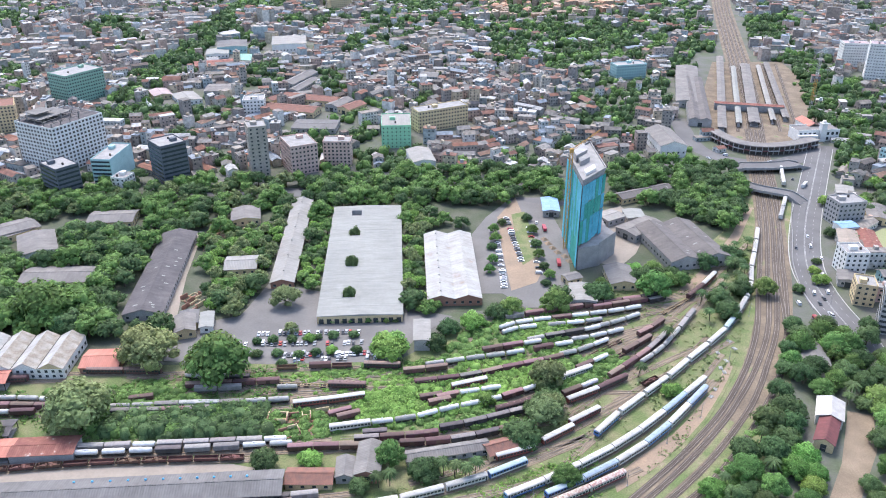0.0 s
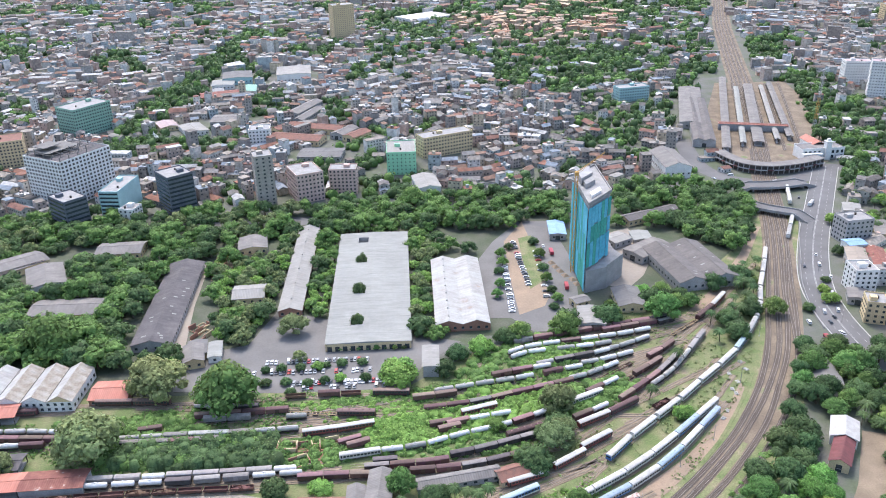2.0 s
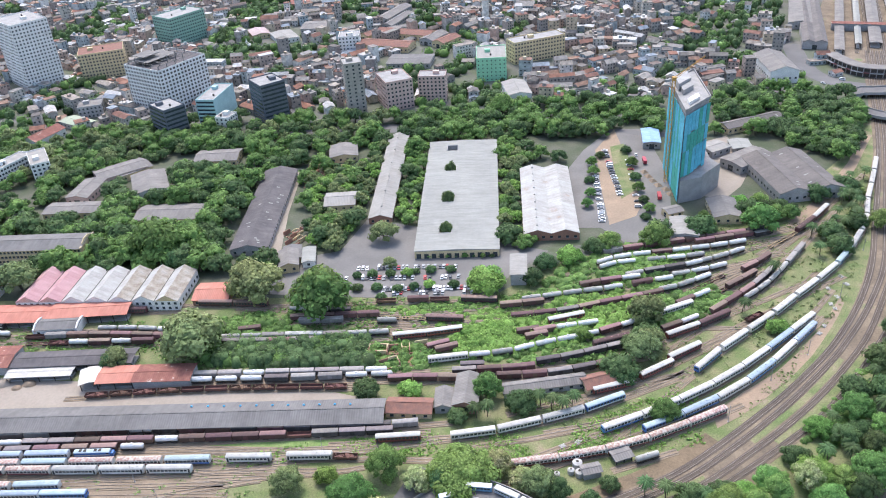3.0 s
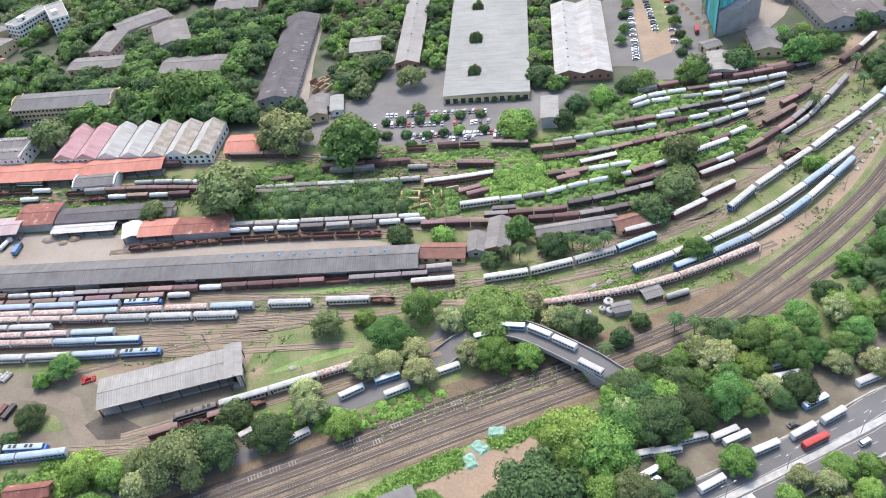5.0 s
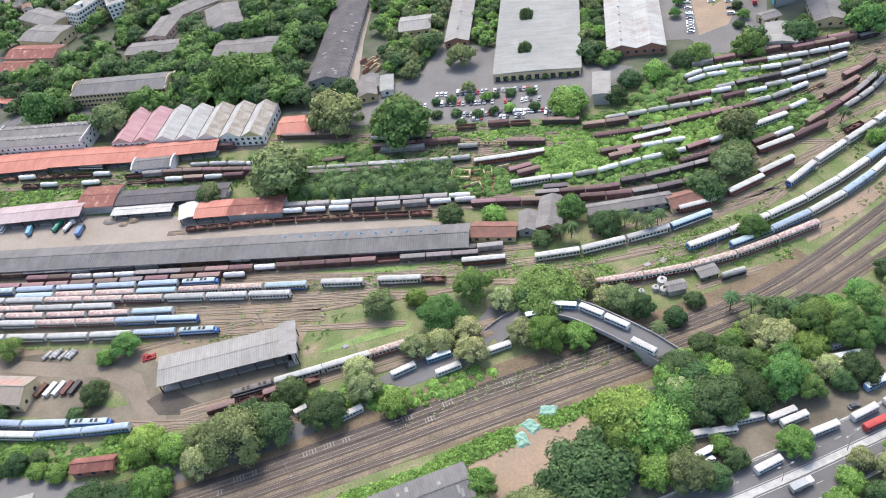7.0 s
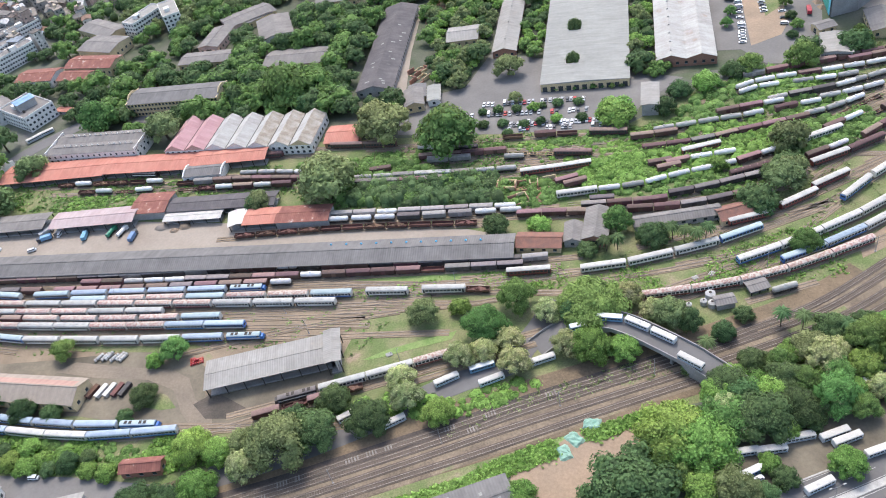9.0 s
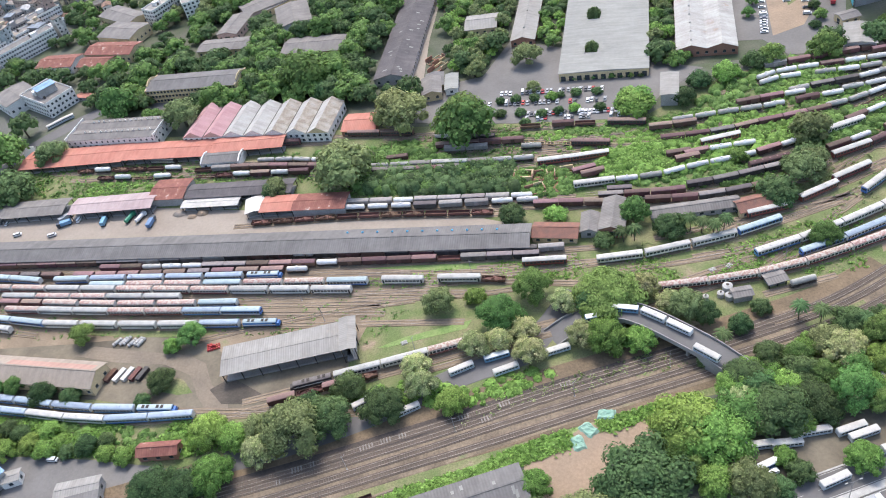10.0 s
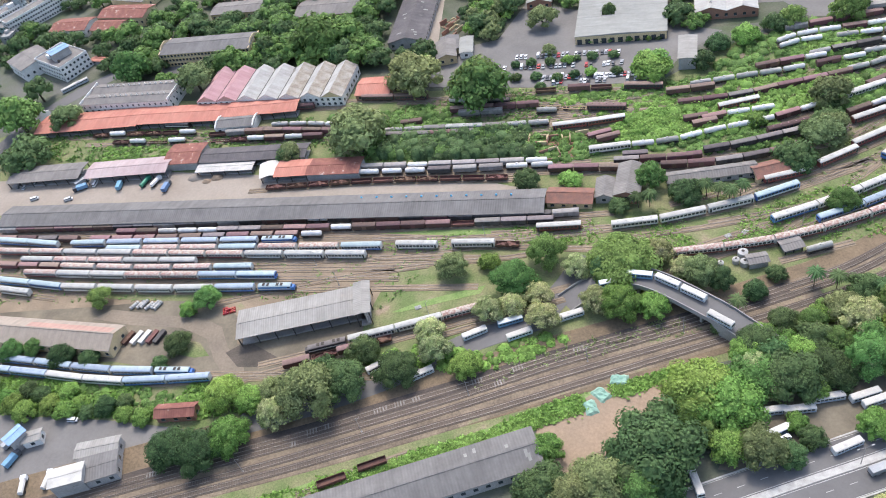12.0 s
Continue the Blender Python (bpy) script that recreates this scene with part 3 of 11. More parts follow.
STOCK = {
    "w": lambda: coach("cream-white railway coach with a white roof", COACHCREAM, COACHROOF, COACHWHITE),
    "v": lambda: coach("plain grey-white railway coach with a weathered roof", COACHWHITE, ROOFGREY),
    "b": lambda: coach("blue and white railway coach with a pale blue roof", COACHWHITE, ROOFBLUE, COACHBLUE),
    "t": lambda: coach("blue and white railway coach with a teal roof", COACHWHITE, ROOFTEAL, COACHBLUE),
    "r": lambda: coach("white railway coach with flaking red roof paint", COACHWHITE, ROOFRED, COACHMAROON),
    "m": lambda: coach("maroon railway coach with a white roof", COACHMAROON, COACHROOF),
    "k": lambda: coach("dull brown railway coach with a brown roof", WAGONBROWN, WAGONROOF),
    "e": lambda: coach("blue and white power car with a blue cab end", COACHBLUE, ROOFTEAL, COACHWHITE, cab=COACHBLUE),
    "E": lambda: coach("white power car with a dark blue cab end", COACHWHITE, COACHROOF, COACHBLUE, cab=COACHBLUE),
    "L": lambda: loco("blue diesel locomotive with a white side stripe", COACHBLUE, ROOFTEAL),
    "K": lambda: loco("dark diesel locomotive with a grimy roof", WAGONDARK, WAGONDARKROOF),
    "B": lambda: boxcar("rust-brown goods boxcar with a rounded roof", WAGONBROWN, WAGONROOF),
    "D": lambda: boxcar("black goods boxcar with a dark roof", WAGONDARK, WAGONDARKROOF),
    "G": lambda: boxcar("weathered grey goods boxcar", WAGONGREY, WAGONGREY),
    "T": lambda: tankcar("white tank wagon streaked with rust", TANKWHITE),
    "S": lambda: tankcar("dull grey tank wagon streaked with grime", TANKGREY),
    "O": lambda: opencar("rusty open goods wagon, empty", RUST),
    "Q": lambda: opencar("rusty open wagon heaped with scrap", RUST, load=True),
    "F": lambda: flatcar("bare ochre flat wagon frame", YELLOWISH),
    "U": lambda: flatcar("bare rusty wagon underframe", RUST),
}
BUILT = {}


def train(way, pattern, s0=0.0, s1=None, back=False, z=0.27):
    """Sets the vehicles of a pattern along a way from s0; '.' leaves a gap; s1: where the last one ends, which sets the spacing."""
    lens = []
    for ch in pattern:
        if ch != "." and ch not in BUILT:
            BUILT[ch] = [*STOCK[ch](), False]
        lens.append(6.0 if ch == "." else BUILT[ch][1])
    if s1 is not None and "." not in pattern:            # a longer row takes one more of its middle vehicles
        while sum(lens) * 1.05 + lens[len(lens) // 2] * 0.4 < s1 - s0:
            i = len(lens) // 2
            pattern = pattern[:i] + pattern[i] + pattern[i:]
            lens.insert(i, lens[i])
    k = 1.0 if s1 is None else max(0.97, min(1.05, (s1 - s0) / sum(lens)))
    s = s0
    for i, (ch, ln) in enumerate(zip(pattern, lens)):
        if s1 is not None and s + ln * 0.55 > s1:
            break
        if ch != ".":
            m = way.pose_at(s, ln, z)
            if back or (ch in "eELK" and i == 0):
                m = m @ pose(0, 0, 0, 0, 0, 180)
            if BUILT[ch][2]:
                copy_thing(BUILT[ch][0], m)
            else:
                BUILT[ch][0].matrix_basis = m
                BUILT[ch][2] = True
        s += ln * k


COUNT = [0]


def track(name, way, bed=BALLAST, half=1.9, sleepers=True, s0=0.0, s1=None, send=None, z=0.3, label="", bedded=True):
    """Ballast, two rails and sleepers along a way."""
    s1 = way.length if s1 is None else s1
    COUNT[0] += 1
    z += 0.007 * (COUNT[0] % 14)
    t = thing(name, 0, 0, label=label or "railway track with steel rails on ballast", category="railway track", kind="structure")
    if bedded:
        b = ribbon("ballast", way, half, bed, z)
        b.parent = t
        for key in ("label", "category", "kind"):
            if key in b:
                del b[key]
    bm = bmesh.new()
    for side in (-1, 1):
        prev = None
        n = max(2, int((s1 - s0) / 6))
        for i in range(n + 1):
            s = s0 + (s1 - s0) * i / n
            a, d = way.at(s), (way.at(min(s + 1, way.length)) - way.at(max(s - 1, 0))).normalized()
            nr = Vector((-d.y, d.x))
            row = [bm.verts.new((a.x + nr.x * (side * 0.84 + o), a.y + nr.y * (side * 0.84 + o), z + h)) for o, h in ((-0.07, 0.05), (-0.06, 0.24), (0.06, 0.24), (0.07, 0.05))]
            if prev:
                for q in range(3):
                    bm.faces.new((prev[q], row[q], row[q + 1], prev[q + 1]))
            prev = row
    bmesh.ops.recalc_face_normals(bm, faces=bm.faces[:])
    part("track_rail", bm, RAIL, t)
    if sleepers:
        bm = bmesh.new()
        s = s0
        while s < (send or s1):
            a, b = way.at(s), way.at(min(s + 0.5, way.length))
            ang = math.atan2(b.y - a.y, b.x - a.x)
            box(bm, a.x, a.y, z - 0.1, 0.28, 2.6, 0.19, ang)
            s += 0.95
        tagged(part("sleepers", bm, SLEEPER, t), kind="stuff")
    return t


# ---- buildings ----
TAKEN = []


def taken(x, y, r):
    """Whether a tree of radius r would stand in a building or on a paved plot."""
    if any(inside(x, y, p) for p in PAVED_PLOTS):
        return True
    for bx, by, L, W, a in TAKEN:
        ca, sa = math.cos(radians(a)), math.sin(radians(a))
        u, v = (x - bx) * ca + (y - by) * sa, -(x - bx) * sa + (y - by) * ca
        if abs(u) < L / 2 + r * 0.55 and abs(v) < W / 2 + r * 0.55:
            return True
    return False


def viaduct(name, way, z, half, label, ramp):
    """A road deck z metres up with parapets and piers; ramp: the metres at either end that run down on earth."""
    t = thing(name, 0, 0, label=label, category="bridge", kind="structure")
    n = max(6, int(way.length / 4))
    deck, side, fill = bmesh.new(), [bmesh.new(), bmesh.new()], bmesh.new()
    prev = None
    for i in range(n + 1):
        s = way.length * i / n
        a, d = way.at(s), (way.at(min(s + 1, way.length)) - way.at(max(s - 1, 0))).normalized()
        nr = Vector((-d.y, d.x))
        h = z * min(1.0, s / ramp[0], (way.length - s) / ramp[1])
        solid = h < z * 0.98
        low = -0.2 if solid else z - 1.1
        P = lambda o, zz: (a.x + nr.x * o, a.y + nr.y * o, zz)
        row = (P(-half, h), P(half, h), P(half + 0.35, low), P(-half - 0.35, low), [P(k * (half + q), zz) for k in (-1, 1) for q, zz in ((0.0, h), (0.0, h + 1.0), (0.35, h + 1.0), (0.35, low))])
        if prev:
            vs = [deck.verts.new(p) for p in (prev[0], row[0], row[1], prev[1])]
            deck.faces.new(vs[::-1])
            vs = [fill.verts.new(p) for p in (prev[3], row[3], row[2], prev[2])]
            fill.faces.new(vs)
            for k in (0, 1):
                for q in range(3):
                    pa, pb = prev[4][k * 4 + q: k * 4 + q + 2], row[4][k * 4 + q: k * 4 + q + 2]
                    side[k].faces.new([side[k].verts.new(p) for p in (pa[0], pb[0], pb[1], pa[1])])
        prev = row
    part("deck", deck, ASPHALT, t)
    part("soffit", fill, CONCRETE, t)
    for k in (0, 1):
        part("parapet", side[k], CONCRETE, t)
    s = ramp[0] + 2
    while s < way.length - ramp[1]:
        m = way.pose_at(s, 0.5)
        part("pier", boxed(0, 0, -0.3, 1.0, half * 1.6, z - 0.6), CONCRETE, t, m=m)
        s += 14


def gable(bm, L, W, z, rise, over=0.5, thick=0.18, n=1):
    """n gabled roofs side by side across W, ridges along x."""
    w = W / n
    for k in range(n):
        c = -W / 2 + (k + 0.5) * w
        o = over if n == 1 else 0.0
        drop = o * rise / (w / 2)
        prism(bm, [(c - w / 2 - o, z - drop), (c, z + rise), (c + w / 2 + o, z - drop), (c + w / 2 + o, z - drop + thick), (c, z + rise + thick), (c - w / 2 - o, z - drop + thick)], -L / 2 - over, L / 2 + over)
    bmesh.ops.recalc_face_normals(bm, faces=bm.faces[:])


def panes(t, wall, L, W, z, w, h, gap, sides="NSEW", sills=True, glass=None):
    """A row of windows on each side of a block, every pane standing proud in its frame."""
    for side in sides:
        span, off = (L, W / 2) if side in "NS" else (W, L / 2)
        n = max(1, int((span - gap * 0.6) / (w + gap)))
        rz = {"S": 0, "N": 180, "E": 90, "W": -90}[side]
        bm, fr = bmesh.new(), bmesh.new()
        for k in range(n):
            u = (k + 0.5 - n / 2) * (span / n)
            box(bm, u, -off + 0.02, z, w, 0.1, h)
            box(fr, u, -off - 0.05, z - 0.14, w + 0.3, 0.3, 0.12)
        m = pose(0, 0, 0, 0, 0, rz)
        row = tagged(part("glazing", bm, glass or GLASS, t, m=m), kind="stuff")
        if sills:
            tagged(part("sill", fr, CONCRETE, row), kind="stuff")
        else:
            fr.free()


def fronts(x, y, rz, sides="NSEW"):
    """The sides that face the yard; the rear walls are blind."""
    back = math.atan2(y, x) - radians(rz)
    return "".join(q for q in sides if math.cos(back - {"E": 0.0, "N": math.pi / 2, "W": math.pi, "S": -math.pi / 2}[q]) < 0.35)


def shed(name, x, y, L, W, rz, eave, rise, wall, roof, label, category, n=1, windows=True, vents=0, skylights=0, over=0.6, open_sides=False):
    t = thing(name, x, y, 0, rz, label, category)
    TAKEN.append((x, y, L, W, rz))
    if category in ("barrack", "low office"):            # a cleared strip before the front
        d = math.hypot(x, y) / 7.5
        TAKEN.append((x - x / d, y - y / d, L * 0.9, W, rz))
    w = W / n
    if open_sides:
        part("plinth", boxed(0, 0, -0.3, L - 1.0, W - 2.0, 1.2), CONCRETE, t)
        part("back_wall", boxed(0, W * 0.12, 0.9, L * 0.9, 0.25, eave - 1.0), wall, t)
        bm = bmesh.new()
        k = max(2, int(L / 7))
        for i in range(k + 1):
            for v in (-W / 2 + 0.3, W / 2 - 0.3):
                box(bm, -L / 2 + 0.3 + i * (L - 0.6) / k, v, -0.3, 0.35, 0.35, eave + 0.35)
        tagged(part("post", bm, UNDER, t), kind="stuff")
        bm = bmesh.new()
    else:
        bm = boxed(0, 0, -0.3, L, W, eave + 0.3)
    for k in range(n):
        c = -W / 2 + (k + 0.5) * w
        prism(bm, [(c - w / 2 + 0.02, eave - 0.02), (c + w / 2 - 0.02, eave - 0.02), (c, eave + rise - 0.02)], -L / 2 + 0.02, L / 2 - 0.02)
    bmesh.ops.recalc_face_normals(bm, faces=bm.faces[:])
    part("wall", bm, wall, t)
    bm = bmesh.new()
    gable(bm, L, W, eave, rise, over, n=n)
    r = part("roof", bm, roof, t)
    rng = random.Random(int(abs(x * 7 + y)))
    for k in range(n):
        c = -W / 2 + (k + 0.5) * w
        part("ridge_cap", boxed(0, c, eave + rise + 0.12, L + over, 0.7, 0.16), roof, t)
    for k in range(vents):
        u = (k + 0.5) / vents * L - L / 2
        part("ridge_vent", boxed(u, -W / 2 + w / 2, eave + rise + 0.2, 1.2, 1.2, 0.7, top=0.6), roof, t)
    for k in range(skylights):
        u = rng.uniform(-L / 2 + 3, L / 2 - 3)
        f = rng.uniform(0.25, 0.75)
        c = -W / 2 + rng.randrange(n) * w + w / 2
        sgn = rng.choice((-1, 1))
        ang = math.degrees(math.atan2(rise, w / 2))
        part("skylight_sheet", boxed(0, 0, 0, 1.1, rng.uniform(1.5, 3.0), 0.06), WHITEROOF, t,
             m=pose(u, c + sgn * w / 2 * (1 - f), eave + rise * f + 0.2, -sgn * ang))
    if windows:
        panes(t, wall, L, W, eave * 0.35, 1.6, min(1.5, eave * 0.35), 2.6, sides=fronts(x, y, rz))
    if not open_sides:
        part("door", boxed(-L / 2 - 0.03, 0, 0, 0.14, min(4.0, W * 0.3), min(4.0, eave * 0.75)), GLASS, t)
    return t


def block(name, x, y, L, W, rz, storeys, wall, label, category, roof=None, fh=3.3, win=(1.5, 1.5, 1.4), ground=True, tank=True, sides="NSEW", bands=False, glass=None):
    """A flat-roofed building with its storeys, windows, parapet and roof things."""
    TAKEN.append((x, y, L, W, rz))
    t = thing(name, x, y, 0, rz, label, category)
    h = storeys * fh
    part("wall", boxed(0, 0, -0.3, L, W, h + 0.3), wall, t)
    if y > 560:
        sides = fronts(x, y, rz, sides)
    bm = bmesh.new()
    for u, v, a, b in ((0, -W / 2 + 0.15, L, 0.3), (0, W / 2 - 0.15, L, 0.3), (-L / 2 + 0.15, 0, 0.3, W - 0.6), (L / 2 - 0.15, 0, 0.3, W - 0.6)):
        box(bm, u, v, h, a, b, 0.9)
    part("parapet", bm, wall, t)
    part("roof_slab", boxed(0, 0, h, L - 0.6, W - 0.6, 0.12), roof or CONCRETE, t)
    for s in range(storeys):
        z = s * fh + 1.0
        if bands:
            for side, (u, v, a, b) in {"S": (0, -W / 2, L - 1.2, 0.14), "N": (0, W / 2, L - 1.2, 0.14), "E": (L / 2, 0, 0.14, W - 1.2), "W": (-L / 2, 0, 0.14, W - 1.2)}.items():
                if side in sides:
                    part("window_band", boxed(u, v, z, a, b, win[1]), GLASS, t)
        else:
            panes(t, wall, L, W, z, *win, sides=sides, sills=False, glass=glass)
    bm = bmesh.new()
    for s in range(1, storeys):
        box(bm, 0, 0, s * fh - 0.12, L + 0.12, W + 0.12, 0.22)
    if storeys > 1:
        tagged(part("floor_band", bm, wall, t), kind="stuff")
    if tank:
        rng = random.Random(int(abs(x + y * 3)))
        part("stair_head", boxed(rng.uniform(-L / 4, L / 4), rng.uniform(-W / 5, W / 5), h + 0.1, min(5, L / 3), min(4, W / 3), 2.6), wall, t)
        bm = bmesh.new()
        tx, ty = rng.uniform(-L / 3, L / 3), rng.uniform(-W / 4, W / 4)
        tube(bm, (tx, ty, h + 0.1), (tx, ty, h + 1.7), 0.8, n=10)
        part("water_tank", bm, UNDER, t)
    return t


# ---- plants ----
ICO = np.array([(0, 0, 1), (0.89, 0, 0.45), (0.28, 0.85, 0.45), (-0.72, 0.53, 0.45), (-0.72, -0.53, 0.45), (0.28, -0.85, 0.45), (0.72, 0.53, -0.45), (-0.28, 0.85, -0.45), (-0.89, 0, -0.45), (-0.28, -0.85, -0.45), (0.72, -0.53, -0.45), (0, 0, -1)])
ICOF = np.array([(0, 1, 2), (0, 2, 3), (0, 3, 4), (0, 4, 5), (0, 5, 1), (1, 6, 2), (2, 7, 3), (3, 8, 4), (4, 9, 5), (5, 10, 1), (6, 7, 2), (7, 8, 3), (8, 9, 4), (9, 10, 5), (10, 6, 1)])


def crown_data(seed, rx, rz, lobes, leaves, leaf):
    """Points, triangles and normals of a crown: lobes under a dome, each a dark bulk within a coat of leaf clumps, with gaps."""
    rng = np.random.default_rng(seed)
    H = rz * 1.8
    k = np.arange(lobes)
    a, q = k * 2.399 + rng.uniform(-0.35, 0.35, lobes), np.sqrt((k + 0.4) / lobes)
    r = rx * 0.74 * q * rng.uniform(0.9, 1.1, lobes)
    c = np.column_stack((r * np.cos(a), r * np.sin(a), H - rz * (0.35 + 0.75 * q * q) + rng.uniform(-0.2, 0.22, lobes) * rz))
    R = rx * rng.uniform(0.22, 0.40, lobes) * (17.0 / max(17, lobes)) ** 0.35
    mid = np.array((0, 0, H - rz * 0.9))
    core = (c[:, None] + ICO[None] * R[:, None, None] * np.array((1, 1, 0.82)) * 0.84 * rng.uniform(0.85, 1.1, (lobes, 12, 1))).reshape(-1, 3)
    CN = unit(0.7 * np.tile(ICO, (lobes, 1)) + 0.6 * unit(core - mid))
    CF = (ICOF[None] + 12 * np.arange(lobes)[:, None, None]).reshape(-1, 3)
    n = leaves * 3
    i = rng.choice(lobes, n, p=R ** 2 / np.sum(R ** 2))
    u = rng.normal(size=(n, 3)) + (0, 0, 0.3)
    u = unit(u)
    p = c[i] + u * R[i][:, None] * (1, 1, 0.86) * rng.uniform(0.88, 1.14, (n, 1))
    deep = np.zeros(n, dtype=bool)
    for j in range(lobes):
        deep |= (np.linalg.norm((p - c[j]) / (1, 1, 0.86), axis=1) < 0.8 * R[j]) & (i != j)
    keep = np.flatnonzero(~deep & (u[:, 2] > -0.55))[:leaves]
    p, u = p[keep], u[keep]
    s = leaf * rng.uniform(0.55, 1.3, (len(p), 1))
    nr = unit(u + rng.uniform(-0.5, 0.5, p.shape) + (0, 0, 0.25))
    t1 = unit(np.cross(nr, rng.normal(size=p.shape)))
    t2 = np.cross(nr, t1)
    V = np.stack((p - t1 * s, p - t2 * s * 0.6 - nr * s * 0.2, p + t1 * s, p + t2 * s * 0.6 - nr * s * 0.2), 1).reshape(-1, 3)
    N = np.repeat(unit(0.8 * u + 0.4 * unit(p - mid) + 0.6 * (nr - u) + (0, 0, 0.1)), 4, axis=0)
    o = 4 * np.arange(len(p))[:, None] + len(core)
    F = np.concatenate((CF, o + (0, 1, 2), o + (0, 2, 3)))
    return np.concatenate((core, V)), F, np.concatenate((CN, N)), H, [(Vector(x), y) for x, y in zip(c, R)]


def crown_mesh(name, seed, mi, rx, rz, lobes, leaves, leaf):
    V, F, N, H, cs = crown_data(seed, rx, rz, lobes, leaves, leaf)
    return quick_mesh(name, V, F, [LEAF[mi]], normals=N), H, cs


def trunk_mesh(seed, H, cs, rx):
    rng = random.Random(seed)
    bm = bmesh.new()
    r = max(0.22, rx * 0.055)
    fork = Vector((rng.uniform(-0.3, 0.3), rng.uniform(-0.3, 0.3), H * 0.35))
    tube(bm, (0, 0, -0.4), fork, r * 1.3, r, n=7)
    for c, q in cs[::2]:
        tube(bm, fork, c, r * 0.55, r * 0.12, n=5)
    return mesh_of("trunk", bm, BARK)


TREES, LOWTREES, TREEMAT = [], [], [1, 0, 2, 3, 4, 1, 0]


def arrays(me):
    """A mesh's points and its faces as triangles."""
    me.calc_loop_triangles()
    co, tri = np.empty(len(me.vertices) * 3), np.empty(len(me.loop_triangles) * 3, dtype=np.int32)
    me.vertices.foreach_get("co", co), me.loop_triangles.foreach_get("vertices", tri)
    co = co.reshape(-1, 3)
    return co, tri.reshape(-1, 3), unit(co * (1, 1, 0))


def tree_kinds():
    spec = [("broad dark green shade tree", 1, 0.55, 15, 1.1), ("rounded mid-green broadleaf tree in leaf", 0, 0.75, 13, 1.0), ("olive-green tree with thin foliage", 2, 0.8, 13, 1.0),
            ("bright green spreading shade tree", 3, 0.55, 14, 1.05), ("green tree pale with blossom", 4, 0.72, 13, 1.0), ("dense dark green broadleaf tree", 1, 0.8, 12, 1.0), ("wide spreading green rain tree", 0, 0.45, 17, 1.2)]
    for i, (label, mi, b, lobes, k) in enumerate(spec):
        fine = crown_mesh("crown", 11 + i, mi, 6.0, 6.0 * b, lobes + 12, int(1700 * k), 0.34)
        great = crown_mesh("crown", 41 + i, mi, 6.0, 6.0 * b, lobes + 20, int(2900 * k), 0.25)
        mid = crown_mesh("crown", 21 + i, mi, 6.0, 6.0 * b, lobes + 4, int(800 * k), 0.48)
        TREES.append((label, (fine[0], trunk_mesh(i, *fine[1:], 6.0)), (mid[0], trunk_mesh(i, *mid[1:], 6.0)), (great[0], trunk_mesh(i, *great[1:], 6.0))))
        low = crown_data(31 + i, 6.0, 6.0 * b, 11, int(275 * k), 0.73)
        LOWTREES.append((low[:3], arrays(trunk_mesh(i, low[3], low[4][::5], 6.0))))


tree_kinds()


def tree(x, y, r, kind=0, z=0.0, seed=0, tall=1.0, group=""):
    """One tree with a crown of radius r."""
    label, fine, mid, great = TREES[kind]
    crown, trunk = great if y < 270 and r > 9.0 else (fine if y < 270 and r > 5.5 else mid)
    rng = random.Random(int(x * 13 + y * 7) + seed)
    t = thing("tree", x, y, z, rng.uniform(0, 360), label, "tree", group)
    k = r / 6.0
    t.scale = (k, k, k * tall * rng.uniform(0.9, 1.12))
    part("trunk", trunk, None, t)
    part("crown", crown, None, t)
    return t


def palm_meshes():
    rng = random.Random(5)
    bm = bmesh.new()
    p = Vector((0, 0, -0.3))
    for k in range(6):
        q = p + Vector((0.12 * k * 0.4, 0.05, 1.5))
        tube(bm, p, q, 0.24 - 0.015 * k, 0.23 - 0.015 * k, n=6)
        p = q
    trunk = mesh_of("trunk", bm, BARK)
    V, F = [], []
    for k in range(34):
        a, up = k * 2.4, rng.uniform(-0.2, 1.0)
        d = Vector((math.cos(a), math.sin(a), 0))
        sd_ = Vector((-d.y, d.x, 0))
        last = None
        for j in range(7):
            u = j / 6
            c = p + d * (4.2 * u) + Vector((0, 0, up * 2.2 * u - 3.2 * u * u))
            w = 0.42 * math.sin(math.pi * min(1, u * 0.9 + 0.12))
            o = len(V)
            V += [c - sd_ * w - Vector((0, 0, w * 0.5)), c, c + sd_ * w - Vector((0, 0, w * 0.5))]
            if last is not None:
                F += [(last, o, o + 1, last + 1), (last + 1, o + 1, o + 2, last + 2)]
            last = o
    me = bpy.data.meshes.new("crown")
    me.from_pydata(V, [], F)
    me.materials.append(LEAF[1])
    return trunk, me


PALM = palm_meshes()


def palm(x, y, k=1.0, z=0.0):
    rng = random.Random(int(x * 5 + y))
    t = thing("coconut_palm", x, y, z, rng.uniform(0, 360), "tall coconut palm with drooping green fronds", "palm tree", "palms")
    t.scale = (k, k, k * rng.uniform(0.85, 1.1))
    part("trunk", PALM[0], None, t)
    part("crown", PALM[1], None, t)


def inside(x, y, poly):
    c = False
    for i in range(len(poly)):
        (x1, y1), (x2, y2) = poly[i - 1], poly[i]
        if (y1 > y) != (y2 > y) and x < (x2 - x1) * (y - y1) / (y2 - y1) + x1:
            c = not c
    return c


